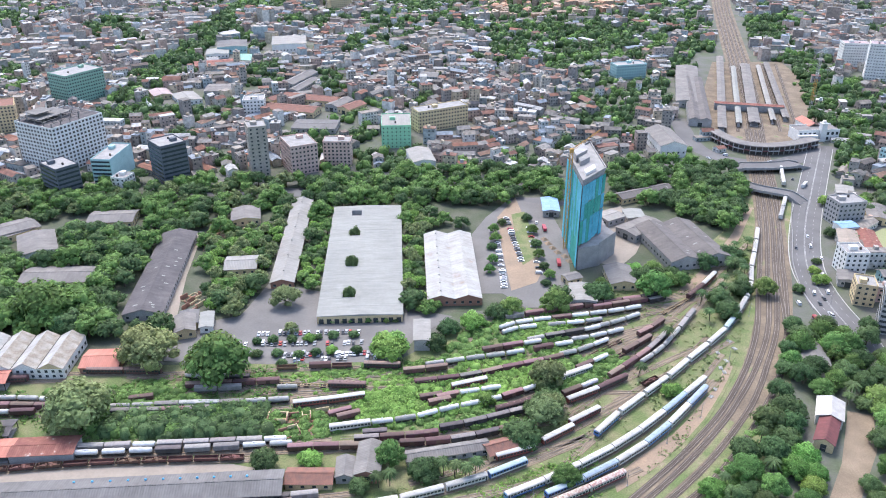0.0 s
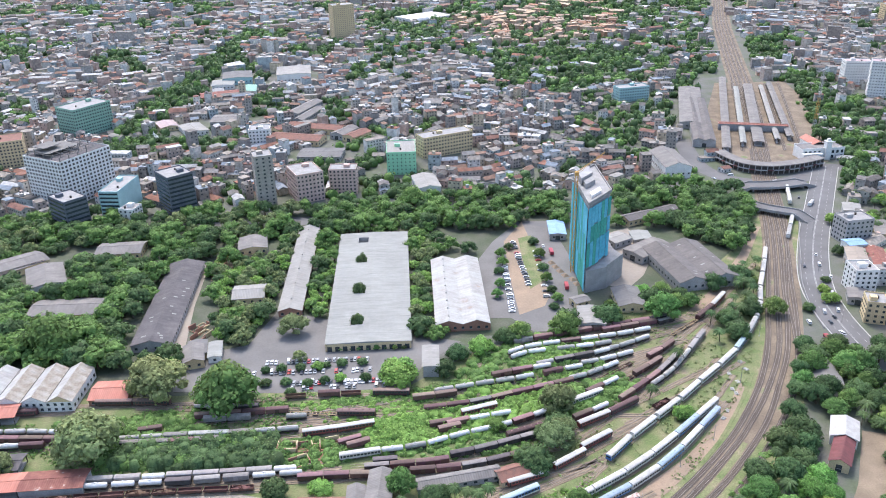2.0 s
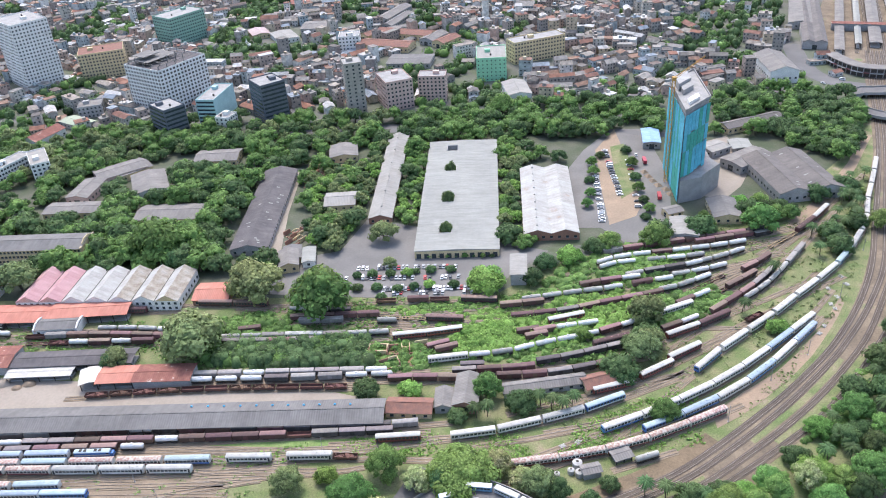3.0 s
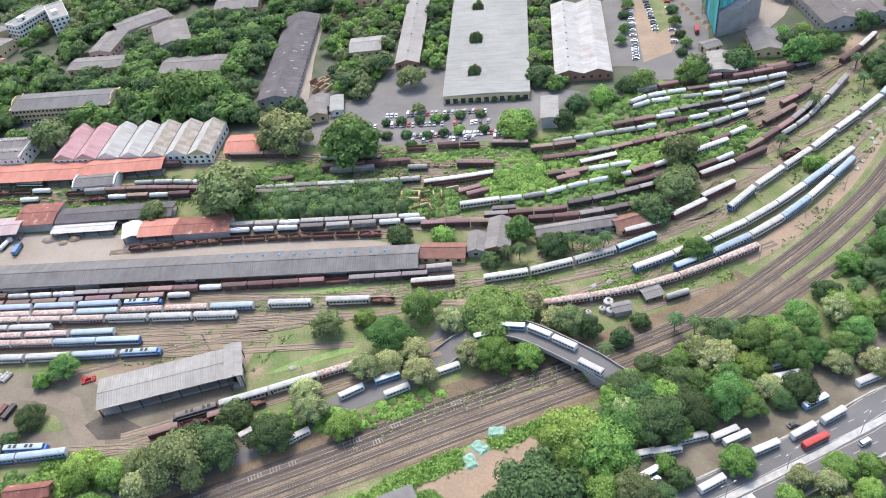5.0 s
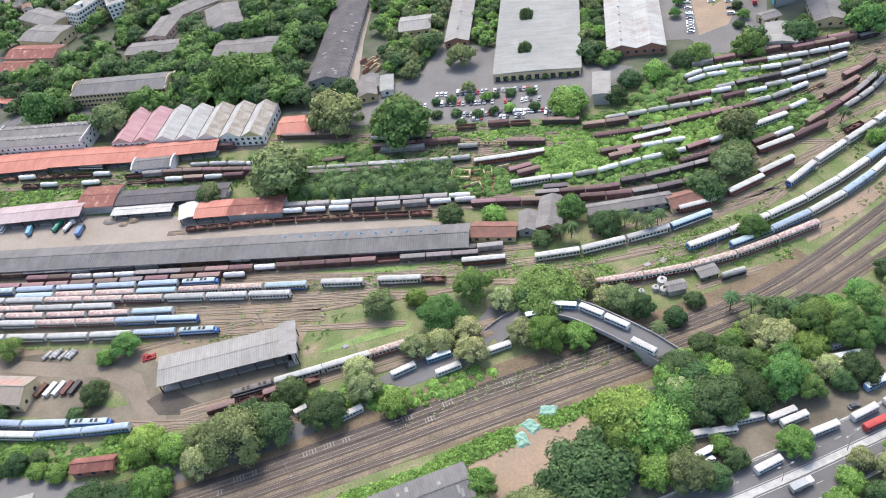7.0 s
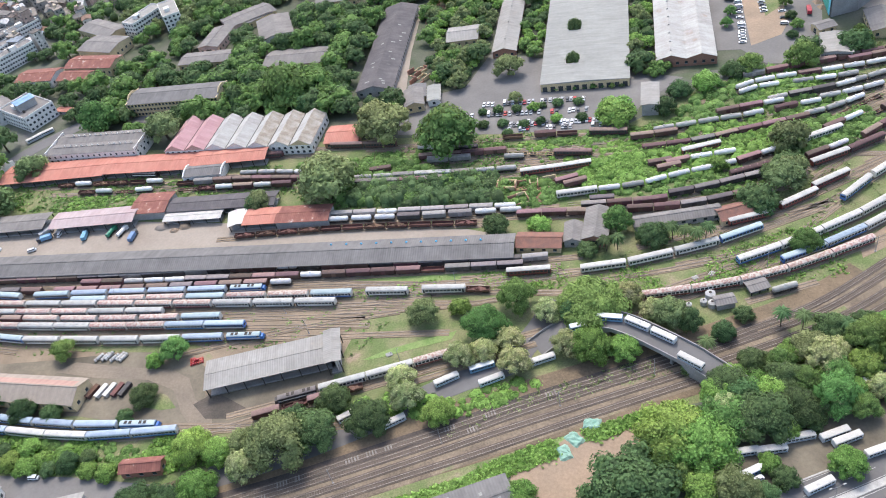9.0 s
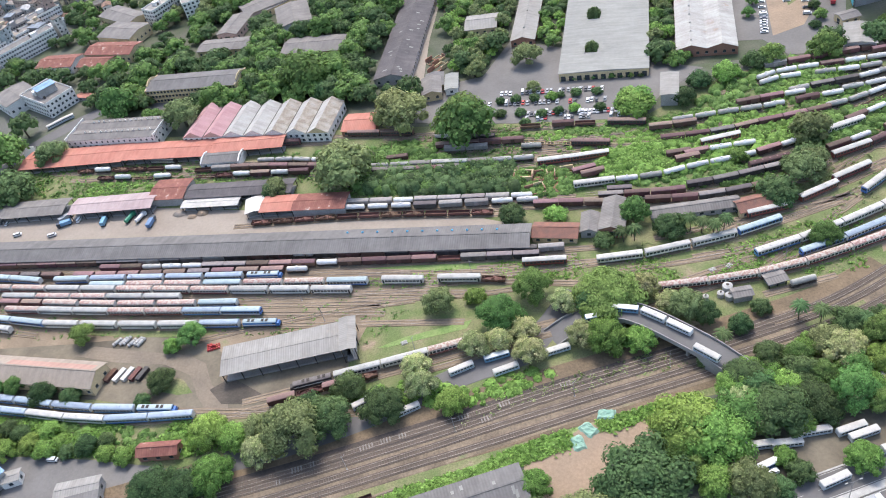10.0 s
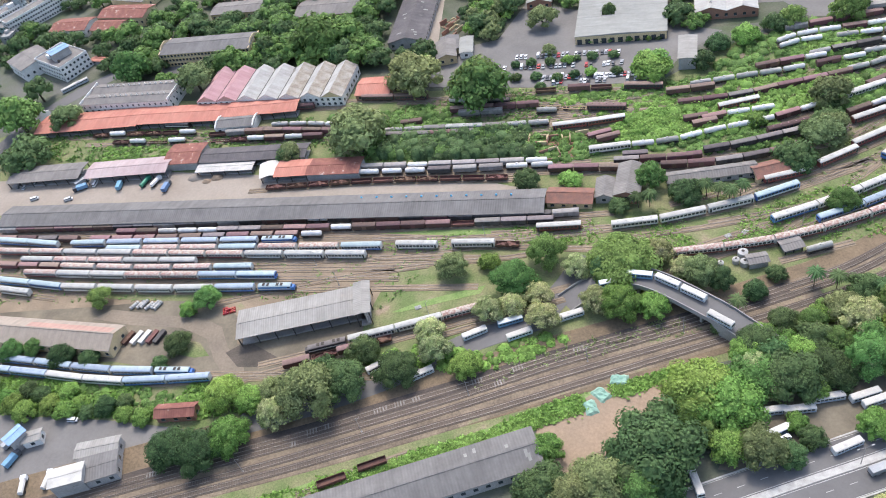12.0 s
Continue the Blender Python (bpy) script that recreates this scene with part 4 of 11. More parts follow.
def grove(spots, name, label):
    """Trees that stand too close and far to tell apart: crowns and trunks of many, joined into one growth."""
    V, F, M, N, o = [], [], [], [], 0
    for x, y, r, kind, tall, turn in spots:
        for (co, tri, nr), mi in ((LOWTREES[kind][0], kind), (LOWTREES[kind][1], 7)):
            co = co * (r / 6.0, r / 6.0, r / 6.0 * tall)
            ca, sa = math.cos(turn), math.sin(turn)
            V.append(np.column_stack((x + co[:, 0] * ca - co[:, 1] * sa, y + co[:, 0] * sa + co[:, 1] * ca, co[:, 2])))
            N.append(np.column_stack((nr[:, 0] * ca - nr[:, 1] * sa, nr[:, 0] * sa + nr[:, 1] * ca, nr[:, 2])))
            F.append(tri + o)
            M.append(np.full(len(tri), mi))
            o += len(co)
    me = quick_mesh(name, np.concatenate(V), np.concatenate(F), [LEAFISLE[k] for k in TREEMAT] + [BARK], np.concatenate(M), np.concatenate(N))
    tagged(new(name, me), label, "trees", kind="stuff")


def wood(poly, n, r0, r1, kinds, seed, group, palms=0.0, near=0.75, stuff=False):
    """Trees scattered over a plot, none nearer to another than their crowns allow."""
    spots = []
    rng = random.Random(seed)
    xs, ys = [p[0] for p in poly], [p[1] for p in poly]
    got = []
    for k in range(n * 30):
        if len(got) >= n:
            break
        x, y, r = rng.uniform(min(xs), max(xs)), rng.uniform(min(ys), max(ys)), rng.uniform(r0, r1)
        if inside(x, y, poly) and not taken(x, y, r) and all((x - a) ** 2 + (y - b) ** 2 > ((r + c) * near) ** 2 for a, b, c in got):
            got.append((x, y, r))
            if rng.random() < palms:
                palm(x, y, rng.uniform(0.8, 1.15))
            elif stuff:
                spots.append((x, y, r, rng.choice(kinds), rng.uniform(0.85, 1.15), rng.uniform(0, 6.28)))
            else:
                tree(x, y, r, rng.choice(kinds), group=group, tall=rng.uniform(0.85, 1.15))
    if spots:
        grove(spots, "grove", "dense dark green trees of a town grove")


def scrub(name, poly, n, size, seed, label, mi=3, tall=1.0, z=0.0):
    """A tangle of low bushes as one growth: leaf clumps over many small mounds."""
    rng = np.random.default_rng(seed)
    xs, ys = [p[0] for p in poly], [p[1] for p in poly]
    spots = []
    while len(spots) < n:
        x, y = rng.uniform(min(xs), max(xs)), rng.uniform(min(ys), max(ys))
        if inside(x, y, poly):
            spots.append((x, y, size * rng.uniform(0.5, 1.5), size * tall * rng.uniform(0.35, 1.1)))
    c = np.repeat(np.array(spots), 29, axis=0)
    a, e = rng.uniform(0, 6.283, len(c)), np.arcsin(rng.uniform(0.02, 1.0, len(c)))
    u = np.column_stack((np.cos(a) * np.cos(e), np.sin(a) * np.cos(e), np.sin(e)))
    p = np.column_stack((c[:, 0], c[:, 1], np.full(len(c), z))) + u * c[:, [2, 2, 3]] * rng.uniform(0.8, 1.1, (len(c), 1))
    up = u + (0, 0, 0.8)
    V, F = clumps(rng, p, unit(up), rng.uniform(0.3, 0.75, (len(c), 1)) * (c[:, [2]] / size) ** 0.5, 0.35)
    dome = [(math.cos(k * 1.0472) * r, math.sin(k * 1.0472) * r, h) for r, h in ((0.95, -0.1), (0.7, 0.62)) for k in range(6)]
    df = [(k, (k + 1) % 6, 6 + (k + 1) % 6, 6 + k) for k in range(6)] + [(6, 7, 8, 9), (6, 9, 10, 11)]
    q = np.array(spots)
    DV = (np.array(dome)[None] * q[:, None, [2, 2, 3]] + np.column_stack((q[:, :2], np.full(len(q), z)))[:, None]).reshape(-1, 3)
    DF = (np.array(df)[None] + 12 * np.arange(len(q))[:, None, None]).reshape(-1, 4) + len(V)
    N = np.concatenate((np.repeat(unit(u + (0, 0, 0.5) + rng.uniform(-0.25, 0.25, u.shape)), 4, axis=0), np.tile(unit(np.array(dome) + (0, 0, 0.4)), (len(q), 1))))
    me = quick_mesh(name, np.concatenate((V, DV)), np.concatenate((F, DF)), [LEAFISLE[mi]], normals=N)
    return tagged(new(name, me), label, "shrubs", kind="stuff")


def tufts(poly, n, seed, label, mi=3, size=0.55):
    """Weeds and long grass strewn over a plot, as one growth."""
    rng = np.random.default_rng(seed)
    xs, ys = [p[0] for p in poly], [p[1] for p in poly]
    spots = []
    while len(spots) < n:
        x, y = rng.uniform(min(xs), max(xs)), rng.uniform(min(ys), max(ys))
        if inside(x, y, poly) and noise.noise((x * 0.05, y * 0.05, seed)) > -0.12 + rng.uniform(-0.25, 0.25):
            spots.append((x, y, size * rng.uniform(0.5, 1.6)))
    c = np.repeat(np.array(spots), 5, axis=0)
    p = np.column_stack((c[:, :2] + rng.normal(size=(len(c), 2)) * c[:, [2]] * 0.8, rng.uniform(0.15, 0.9, len(c)) * c[:, 2]))
    V, F = clumps(rng, p, np.tile((0.0, 0.0, 1.0), (len(c), 1)), c[:, [2]] * rng.uniform(0.5, 1.1, (len(c), 1)), 0.8)
    me = quick_mesh("weeds", V, F, [LEAFISLE[mi]])
    return tagged(new("weeds", me), label, "weeds", kind="stuff")


# ---- road vehicles ----
def wheels(t, xs, y, r):
    """The wheels, too small to tell apart."""
    bm = bmesh.new()
    for x in xs:
        for s in (-1, 1):
            tube(bm, (x, s * y - 0.12, r), (x, s * y + 0.12, r), r, n=10)
    tagged(part("running_gear", bm, TYRE, t), kind="stuff")


def car_model(body, label):
    t = thing("car", 0, 0, label=label, category="car", group="parked cars")
    bm = bmesh.new()
    prism(bm, [(-0.85, 0.35), (0.85, 0.35), (0.88, 0.8), (-0.88, 0.8)], -2.1, 2.1)
    bmesh.ops.recalc_face_normals(bm, faces=bm.faces[:])
    part("body", bm, body, t)
    bm = bmesh.new()
    box(bm, -0.25, 0, 0.8, 2.5, 1.55, 0.5, top=0.78)
    part("cabin_glass", bm, GLASS, t)
    part("roof", boxed(-0.25, 0, 1.29, 1.85, 1.2, 0.08, top=0.95), body, t)
    wheels(t, (-1.3, 1.3), 0.78, 0.31)
    return t


def bus_model(body, roof, label, L=10.2):
    t = thing("bus", 0, 0, label=label, category="bus", group="buses")
    part("body", boxed(0, 0, 0.45, L, 2.45, 2.35, bevel=0.12), body, t)
    part("roof", prisms(roof_profile(1.2, 2.78, 0.22), -L / 2 + 0.15, L / 2 - 0.15), roof, t)
    for s in (-1, 1):
        bm = bmesh.new()
        for k in range(7):
            box(bm, -L / 2 + 1.2 + k * (L - 2.4) / 6, s * 1.225, 1.6, 1.05, 0.05, 0.8)
        tagged(part("window_strip", bm, GLASS, t), kind="stuff")
        part("side_stripe", boxed(0, s * 1.226, 0.95, L - 0.4, 0.04, 0.3), BUSBLUE, t)
    part("windscreen", boxed(L / 2, 0, 1.4, 0.06, 2.1, 1.15), GLASS, t)
    part("roof_hatch", boxed(-1.0, 0, 3.0, 1.0, 0.8, 0.1), roof, t)
    wheels(t, (-L / 2 + 2.4, L / 2 - 2.2), 1.05, 0.48)
    return t


def truck_model(cab, load, label, tank=False):
    t = thing("lorry", 0, 0, label=label, category="lorry", group="lorries")
    part("chassis", boxed(0, 0, 0.6, 8.0, 2.0, 0.3), UNDER, t)
    part("cab", boxed(3.1, 0, 0.6, 1.9, 2.3, 2.1, bevel=0.1), cab, t)
    part("windscreen", boxed(4.06, 0, 1.6, 0.05, 1.9, 0.8), GLASS, t)
    if tank:
        bm = bmesh.new()
        tube(bm, (-3.9, 0, 1.9), (1.9, 0, 1.9), 1.05, n=12)
        part("tank", bm, load, t)
    else:
        part("load_body", boxed(-1.0, 0, 0.9, 5.8, 2.35, 2.1), load, t)
    wheels(t, (-2.6, 3.0), 0.95, 0.5)
    return t


def van_model(body, label):
    t = thing("van", 0, 0, label=label, category="van", group="vans")
    bm = boxed(0, 0, 0.4, 4.6, 1.75, 1.0, bevel=0.08)
    part("body", bm, body, t)
    bm = bmesh.new()
    box(bm, -0.2, 0, 1.4, 4.0, 1.65, 0.5, top=0.9)
    part("cabin_glass", bm, GLASS, t)
    part("roof", boxed(-0.2, 0, 1.89, 3.5, 1.45, 0.08), body, t)
    wheels(t, (-1.5, 1.5), 0.8, 0.34)
    return t


MODELS = {
    "white": lambda: car_model(CARWHITE, "small white car with dark windows"), "dark": lambda: car_model(CARDARK, "small dark car with dark windows"),
    "silver": lambda: car_model(CARSILVER, "small silver car with dark windows"), "red": lambda: car_model(CARRED, "small red car with dark windows"),
    "bus": lambda: bus_model(BUSWHITE, COACHROOF, "white bus with a pale roof and blue stripe"), "bluebus": lambda: bus_model(BUSBLUE, BUSWHITE, "blue bus with a white roof"),
    "redbus": lambda: bus_model(CARRED, CARRED, "red public bus with a red roof"), "van": lambda: van_model(CARWHITE, "white van with dark windows"),
    "truck": lambda: truck_model(CARDARK, BUSBLUE, "dark lorry with a blue load body"), "wtruck": lambda: truck_model(CARWHITE, CARSILVER, "white lorry with a grey box body"),
    "tanker": lambda: truck_model(BUSGREEN, BUSGREEN, "green tanker lorry with a round tank", True), "wtanker": lambda: truck_model(CARWHITE, TANKWHITE, "white tanker lorry with a round tank", True),
    "rtruck": lambda: truck_model(CARRED, CARRED, "red lorry with a box body"),
}


def vehicle(kind, x, y, rz, z=0.0):
    m = pose(x, y, z, 0, 0, rz)
    if kind in BUILT:
        return copy_thing(BUILT[kind], m)
    BUILT[kind] = MODELS[kind]()
    BUILT[kind].matrix_basis = m
    return BUILT[kind]


def cars(x0, y0, x1, y1, n, turn, seed, z=0.05, kinds=("white", "white", "silver", "dark", "dark", "white", "red", "silver", "van"), skip=0.1):
    """A row of n parked cars from one end to the other, each turned by turn degrees."""
    rng = random.Random(seed)
    for k in range(n):
        if rng.random() < skip:
            continue
        f = (k + 0.5) / n
        vehicle(rng.choice(kinds), x0 + (x1 - x0) * f + rng.uniform(-0.3, 0.3), y0 + (y1 - y0) * f + rng.uniform(-0.4, 0.4), turn + rng.uniform(-4, 4) + rng.choice((0, 180)), z)


# ---- small things beside the lines ----
def sleeper_stack(x, y, rz):
    rng = random.Random(int(x * 3 + y))
    t = thing("sleeper_stack", x, y, 0.05, rz, "stack of pale concrete sleepers on the grass", "sleeper stack", "sleeper stacks")
    for k in range(2):
        for i in range(4):
            part("sleeper", boxed(rng.uniform(-0.15, 0.15), i * 0.5 - 0.8, k * 0.24, 2.6, 0.3, 0.22), KERB, t)


def tarp_heap(x, y, rz):
    rng = random.Random(int(x + y * 3))
    t = thing("tarpaulin", x, y, 0.1, rz, "green tarpaulin laid over stacked materials", "tarpaulin", "tarpaulins")
    bm = bmesh.new()
    bmesh.ops.create_grid(bm, x_segments=8, y_segments=6, size=1.0)
    for v in bm.verts:
        e_ = max(abs(v.co.x), abs(v.co.y))
        v.co = (v.co.x * 3.2 + rng.uniform(-0.2, 0.2), v.co.y * 2.4 + rng.uniform(-0.2, 0.2), (0.0 if e_ > 0.95 else 0.75 + rng.uniform(-0.3, 0.3)))
    part("sheet", bm, NETPALE, t)
    part("load", boxed(0, 0, 0, 4.6, 3.2, 0.42), SLEEPER, t)


def mast(x, y, h):
    t = thing("signal_mast", x, y, 0, int(x) % 90, "thin grey steel mast beside the track", "mast", "masts")
    bm = bmesh.new()
    tube(bm, (0, 0, -0.2), (0, 0, h), 0.14, 0.09, n=6)
    part("pole", bm, CONCRETE, t)
    part("foot", boxed(0, 0, -0.2, 0.7, 0.7, 0.5), CONCRETE, t)
    part("cross_arm", boxed(0.6, 0, h - 1.0, 1.8, 0.1, 0.12), CONCRETE, t)


def street_lamp(x, y, rz):
    t = thing("street_lamp", x, y, 0.1, rz, "grey street lamp with two arms on the median", "street lamp", "street lamps")
    bm = bmesh.new()
    tube(bm, (0, 0, 0), (0, 0, 9.5), 0.13, 0.08, n=6)
    part("pole", bm, CONCRETE, t)
    for s in (-1, 1):
        bm = bmesh.new()
        tube(bm, (0, 0, 9.3), (s * 2.2, 0, 9.9), 0.06, n=5)
        arm = part("arm", bm, CONCRETE, t)
        part("lamp_head", boxed(s * 2.4, 0, 9.8, 0.9, 0.35, 0.18), KERB, arm)


def roof_cap(x, y):
    """A blue turning ventilator on the goods shed's roof."""
    p = GOODS.matrix_basis.inverted() @ Vector((x, y, 0))
    z = 4.6 + 1.8 * (1 - abs(p.y) / 6.5)
    bm = bmesh.new()
    tube(bm, (0, 0, -0.6), (0, 0, 0.7), 0.4, n=8)
    tube(bm, (0, 0, 0.7), (0, 0, 1.1), 0.62, 0.3, n=8)
    part("roof_ventilator", bm, CAPBLUE, GOODS, "bright blue round roof ventilator", m=pose(p.x, p.y, max(4.8, z)))


def skip_container(x, y, rz, body, shade):
    """A long steel tub with ribs and a rim."""
    t = thing("skip_container", x, y, 0.1, rz, "long %s steel container on the depot ground" % shade, "container", "depot containers")
    bm = bmesh.new()
    box(bm, 0, 0, 0.1, 7.0, 2.1, 1.7)
    bmesh.ops.bevel(bm, geom=bm.edges[:], offset=0.12, segments=1, affect="EDGES")
    part("tub", bm, body, t)
    part("rim", boxed(0, 0, 1.72, 7.2, 2.3, 0.16), body, t)
    for k in range(5):
        part("rib", boxed(-2.8 + k * 1.4, 0, 0.1, 0.14, 2.26, 1.65), body, t)
    for u in (-2.6, 2.6):
        part("runner", boxed(u, 0, -0.1, 0.3, 1.8, 0.26), UNDER, t)
    return t


def finials(t, L, W, n, z, material):
    """White posts in two rows along the roof of a long office."""
    for v in (-W * 0.25, W * 0.25):
        for k in range(n):
            u = (k + 0.5) / n * L * 0.8 - L * 0.34
            part("finial", boxed(u, v, z, 0.5, 0.5, 1.5, top=0.5), material, t)
            part("finial_arm", boxed(u, v, z + 0.7, 1.1, 0.4, 0.3), material, t)
    for u in (-L / 2 + 0.2, L / 2 - 0.2):
        part("end_parapet", boxed(u, 0, 7.8, 0.5, W + 0.8, 2.0), material, t)


def stepped_gable(x, y, rz, w):
    """A white stepped gable wall that closes the end of a platform roof."""
    t = thing("stepped_gable", x, y, 0, rz, "white stepped gable wall at the platform end", "gable wall")
    for k in range(4):
        part("step", boxed(0, 0, -0.3 if k == 0 else 3.4 + k * 1.0, 0.5 + 0.02 * k, w * (1.0 - 0.22 * k), 4.7 if k == 0 else 1.0), WHITEWALL, t)
    return t


def earth_heap(x, y, r, material, label):
    rng = random.Random(int(x * 3 + y))
    t = thing("earth_heap", x, y, 0.05, 0, label, "earth heap")
    bm = bmesh.new()
    rings = []
    for q, h in ((1.0, -0.1), (0.82, 0.14), (0.55, 0.32), (0.25, 0.44)):
        rings.append([bm.verts.new((math.cos(k * 0.524) * r * q * rng.uniform(0.85, 1.15), math.sin(k * 0.524) * r * q * 0.7 * rng.uniform(0.85, 1.15), r * h * rng.uniform(0.8, 1.2))) for k in range(12)])
    for a, b in zip(rings, rings[1:]):
        for k in range(12):
            bm.faces.new((a[k], a[(k + 1) % 12], b[(k + 1) % 12], b[k]))
    bm.faces.new(rings[-1])
    part("heap", bm, material, t, smooth=True)
    return t

# ---- ground ----
bm = bmesh.new()
box(bm, 0, 1300, -1.0, 7000, 7400, 1.0)
tagged(new("ground", mesh_of("ground", bm, CITYGROUND)), "grey-brown earth and weeds round the rail yard", "ground", kind="structure")
patch("town_ground", [(-738.8, 317.3), (-493.3, 377.0), (-473.2, 411.0), (-383.2, 580.0), (-349.4, 600.5), (-116.8, 610.8), (2.4, 622.4), (85.4, 614.3), (154.8, 636.9), (272.7, 689.8), (377.4, 635.3), (689.6, 595.4), (1323.0, 1254.2), (2309.6, 2280.4), (16.1, 2339.7), (-2538.2, 2319.5)], CITYGROUND, 0.06, "grey and brown town ground between the houses", "ground")
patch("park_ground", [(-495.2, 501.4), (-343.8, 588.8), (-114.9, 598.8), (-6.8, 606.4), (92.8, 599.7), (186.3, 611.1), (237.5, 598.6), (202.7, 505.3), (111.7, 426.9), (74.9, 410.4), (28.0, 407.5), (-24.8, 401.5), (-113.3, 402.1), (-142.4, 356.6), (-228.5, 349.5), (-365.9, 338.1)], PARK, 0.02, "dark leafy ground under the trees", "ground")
patch("yard_grass", [(-373.7, 348.0), (-229.7, 352.0), (-105.9, 353.7), (-22.7, 355.7), (17.5, 392.0), (75.4, 413.6), (154.0, 455.7), (208.8, 523.9), (242.5, 586.8), (278.1, 586.6), (204.7, 399.9), (175.2, 324.9), (114.1, 225.2), (-5.8, 176.6), (-80.6, 137.8), (-174.4, 94.7), (-304.6, 60.4), (-526.8, 234.0)], GRASS, 0.03, "weedy green and brown ground of the rail yard", "grass")
patch("parking_yard", [(-115.0, 402.2), (-105.1, 442.6), (8.0, 401.3), (-12.8, 377.5), (-22.7, 355.7), (-88.1, 353.6), (-145.4, 356.6), (-152.3, 390.2)], PAVED, 0.10, "grey paved car park with painted bays", "car park")
patch("service_yard", [(35.2, 539.9), (56.9, 576.8), (81.0, 576.6), (89.2, 497.2), (82.9, 441.3), (69.9, 410.4), (51.6, 410.5), (39.4, 427.4), (22.2, 427.5), (23.7, 511.2)], PAVED, 0.10, "grey paved service road by the tower", "pavement")
patch("dirt_car_park", [(43.5, 539.8), (60.0, 576.8), (62.7, 544.7), (66.9, 456.3), (61.7, 441.4), (44.9, 430.8), (43.3, 480.5)], DIRT, 0.14, "orange dirt strip with parked cars", "car park")
patch("grass_strip", [(54.3, 544.8), (64.4, 549.9), (66.9, 506.3), (65.5, 476.2), (55.0, 464.2), (54.3, 497.5)], GRASS, 0.18, "green grass verge in the car park", "lawn")
patch("ruin_soil", [(-79.8, 312.0), (-55.7, 312.7), (-52.2, 288.0), (-76.3, 289.3)], REDSOIL, 0.09, "reddish earth round a ruined hut", "ground")
patch("ruin_soil", [(-163.6, 523.8), (-133.4, 523.2), (-127.1, 489.4), (-158.3, 486.5)], REDSOIL, 0.09, "reddish earth and rubble of cleared huts", "ground")
patch("left_lane", [(-160.9, 402.5), (-171.9, 517.2), (-165.9, 517.2), (-159.4, 450.4), (-151.1, 399.3)], SAND, 0.08, "narrow paved lane beside the long store", "lane")
patch("coach_yard", [(-408.0, 240.2), (-255.0, 245.1), (-136.7, 257.7), (-67.1, 259.4), (-41.3, 250.2), (-79.4, 241.9), (-126.5, 222.5), (-130.6, 193.3), (-182.1, 171.2), (-352.8, 163.0)], BALLAST, 0.05, "brown ballast and weeds of the coach yard", "ground")
patch("goods_yard", [(-410.2, 273.4), (-275.9, 284.2), (-219.4, 282.2), (-160.0, 276.2), (-91.3, 277.0), (-69.0, 271.4), (-84.0, 267.3), (-197.9, 261.9), (-387.7, 245.3)], SAND, 0.09, "pale dirt loading yard beside the goods shed", "ground")
patch("depot_yard", [(-270.7, 188.1), (-206.5, 199.2), (-190.2, 188.9), (-183.4, 174.1), (-130.6, 193.3), (-130.2, 184.4), (-149.7, 168.3), (-172.2, 155.1), (-238.0, 160.2), (-317.6, 149.8), (-340.5, 177.8), (-297.6, 184.4)], OILY, 0.09, "dark oily yard around the maintenance shed", "ground")
patch("oil_stain", [(-186.7, 169.3), (-179.5, 176.4), (-160.0, 168.1), (-147.7, 171.5), (-150.8, 169.0), (-165.8, 164.0), (-178.3, 162.9)], SOOT, 0.13, "black oil-soaked ground by the maintenance shed", "ground")
patch("dirt_lane", [(-255.0, 188.0), (-232.0, 187.0), (-204.6, 186.3), (-194.8, 182.4), (-187.0, 172.0), (-177.0, 165.8), (-172.0, 157.0), (-181.5, 157.3), (-189.9, 164.7), (-199.4, 176.0), (-214.0, 180.5), (-240.0, 180.0), (-262.0, 182.0)], LINEDUST, 0.125, "brown trodden dirt lane across the depot", "lane")
patch("weed_patch", [(-208.8, 174.9), (-200.9, 173.2), (-193.8, 167.2), (-200.1, 165.6), (-214.0, 167.0)], GRASS, 0.135, "weedy grass beside the depot lane", "grass")
patch("weed_patch", [(-131.0, 194.8), (-118.3, 196.3), (-104.0, 199.0), (-115.7, 187.6), (-128.7, 187.5)], GRASS, 0.135, "weedy grass at the end of the shed", "grass")
patch("weed_patch", [(-262.0, 200.0), (-212.0, 204.5), (-196.0, 199.5), (-210.0, 196.0), (-240.0, 194.5), (-275.0, 194.0)], GRASS, 0.135, "weedy grass along the coach sidings", "grass")
patch("works_path", [(146.2, 428.7), (178.6, 468.5), (206.7, 510.9), (230.9, 555.3), (237.0, 555.1), (211.1, 506.0), (181.4, 456.5), (154.5, 421.1)], DIRT, 0.12, "brown dirt track along the factory and the rails", "lane")
patch("works_soil", [(98.0, 470.0), (112.0, 545.0), (138.0, 560.0), (150.0, 520.0), (132.0, 480.0), (118.0, 462.0)], SAND, 0.12, "pale dusty ground of the building site", "ground")
patch("green_siding", [(-145.8, 241.1), (-65.9, 251.2), (-43.6, 250.1), (-74.1, 240.3), (-146.6, 234.9)], LUSH, 0.12, "bright green grass between the sidings", "grass")
patch("green_triangle", [(-123.2, 193.9), (-85.2, 208.8), (-83.8, 213.5), (-110.6, 202.4), (-129.6, 190.4)], LUSH, 0.12, "green grass beside the maintenance shed", "grass")
patch("brown_bank", [(-67.3, 175.9), (-6.8, 202.5), (3.5, 195.2), (-46.1, 177.8), (-73.3, 162.4), (-81.3, 159.1)], DIRT, 0.12, "reddish earth bank under the road bridge", "bank")
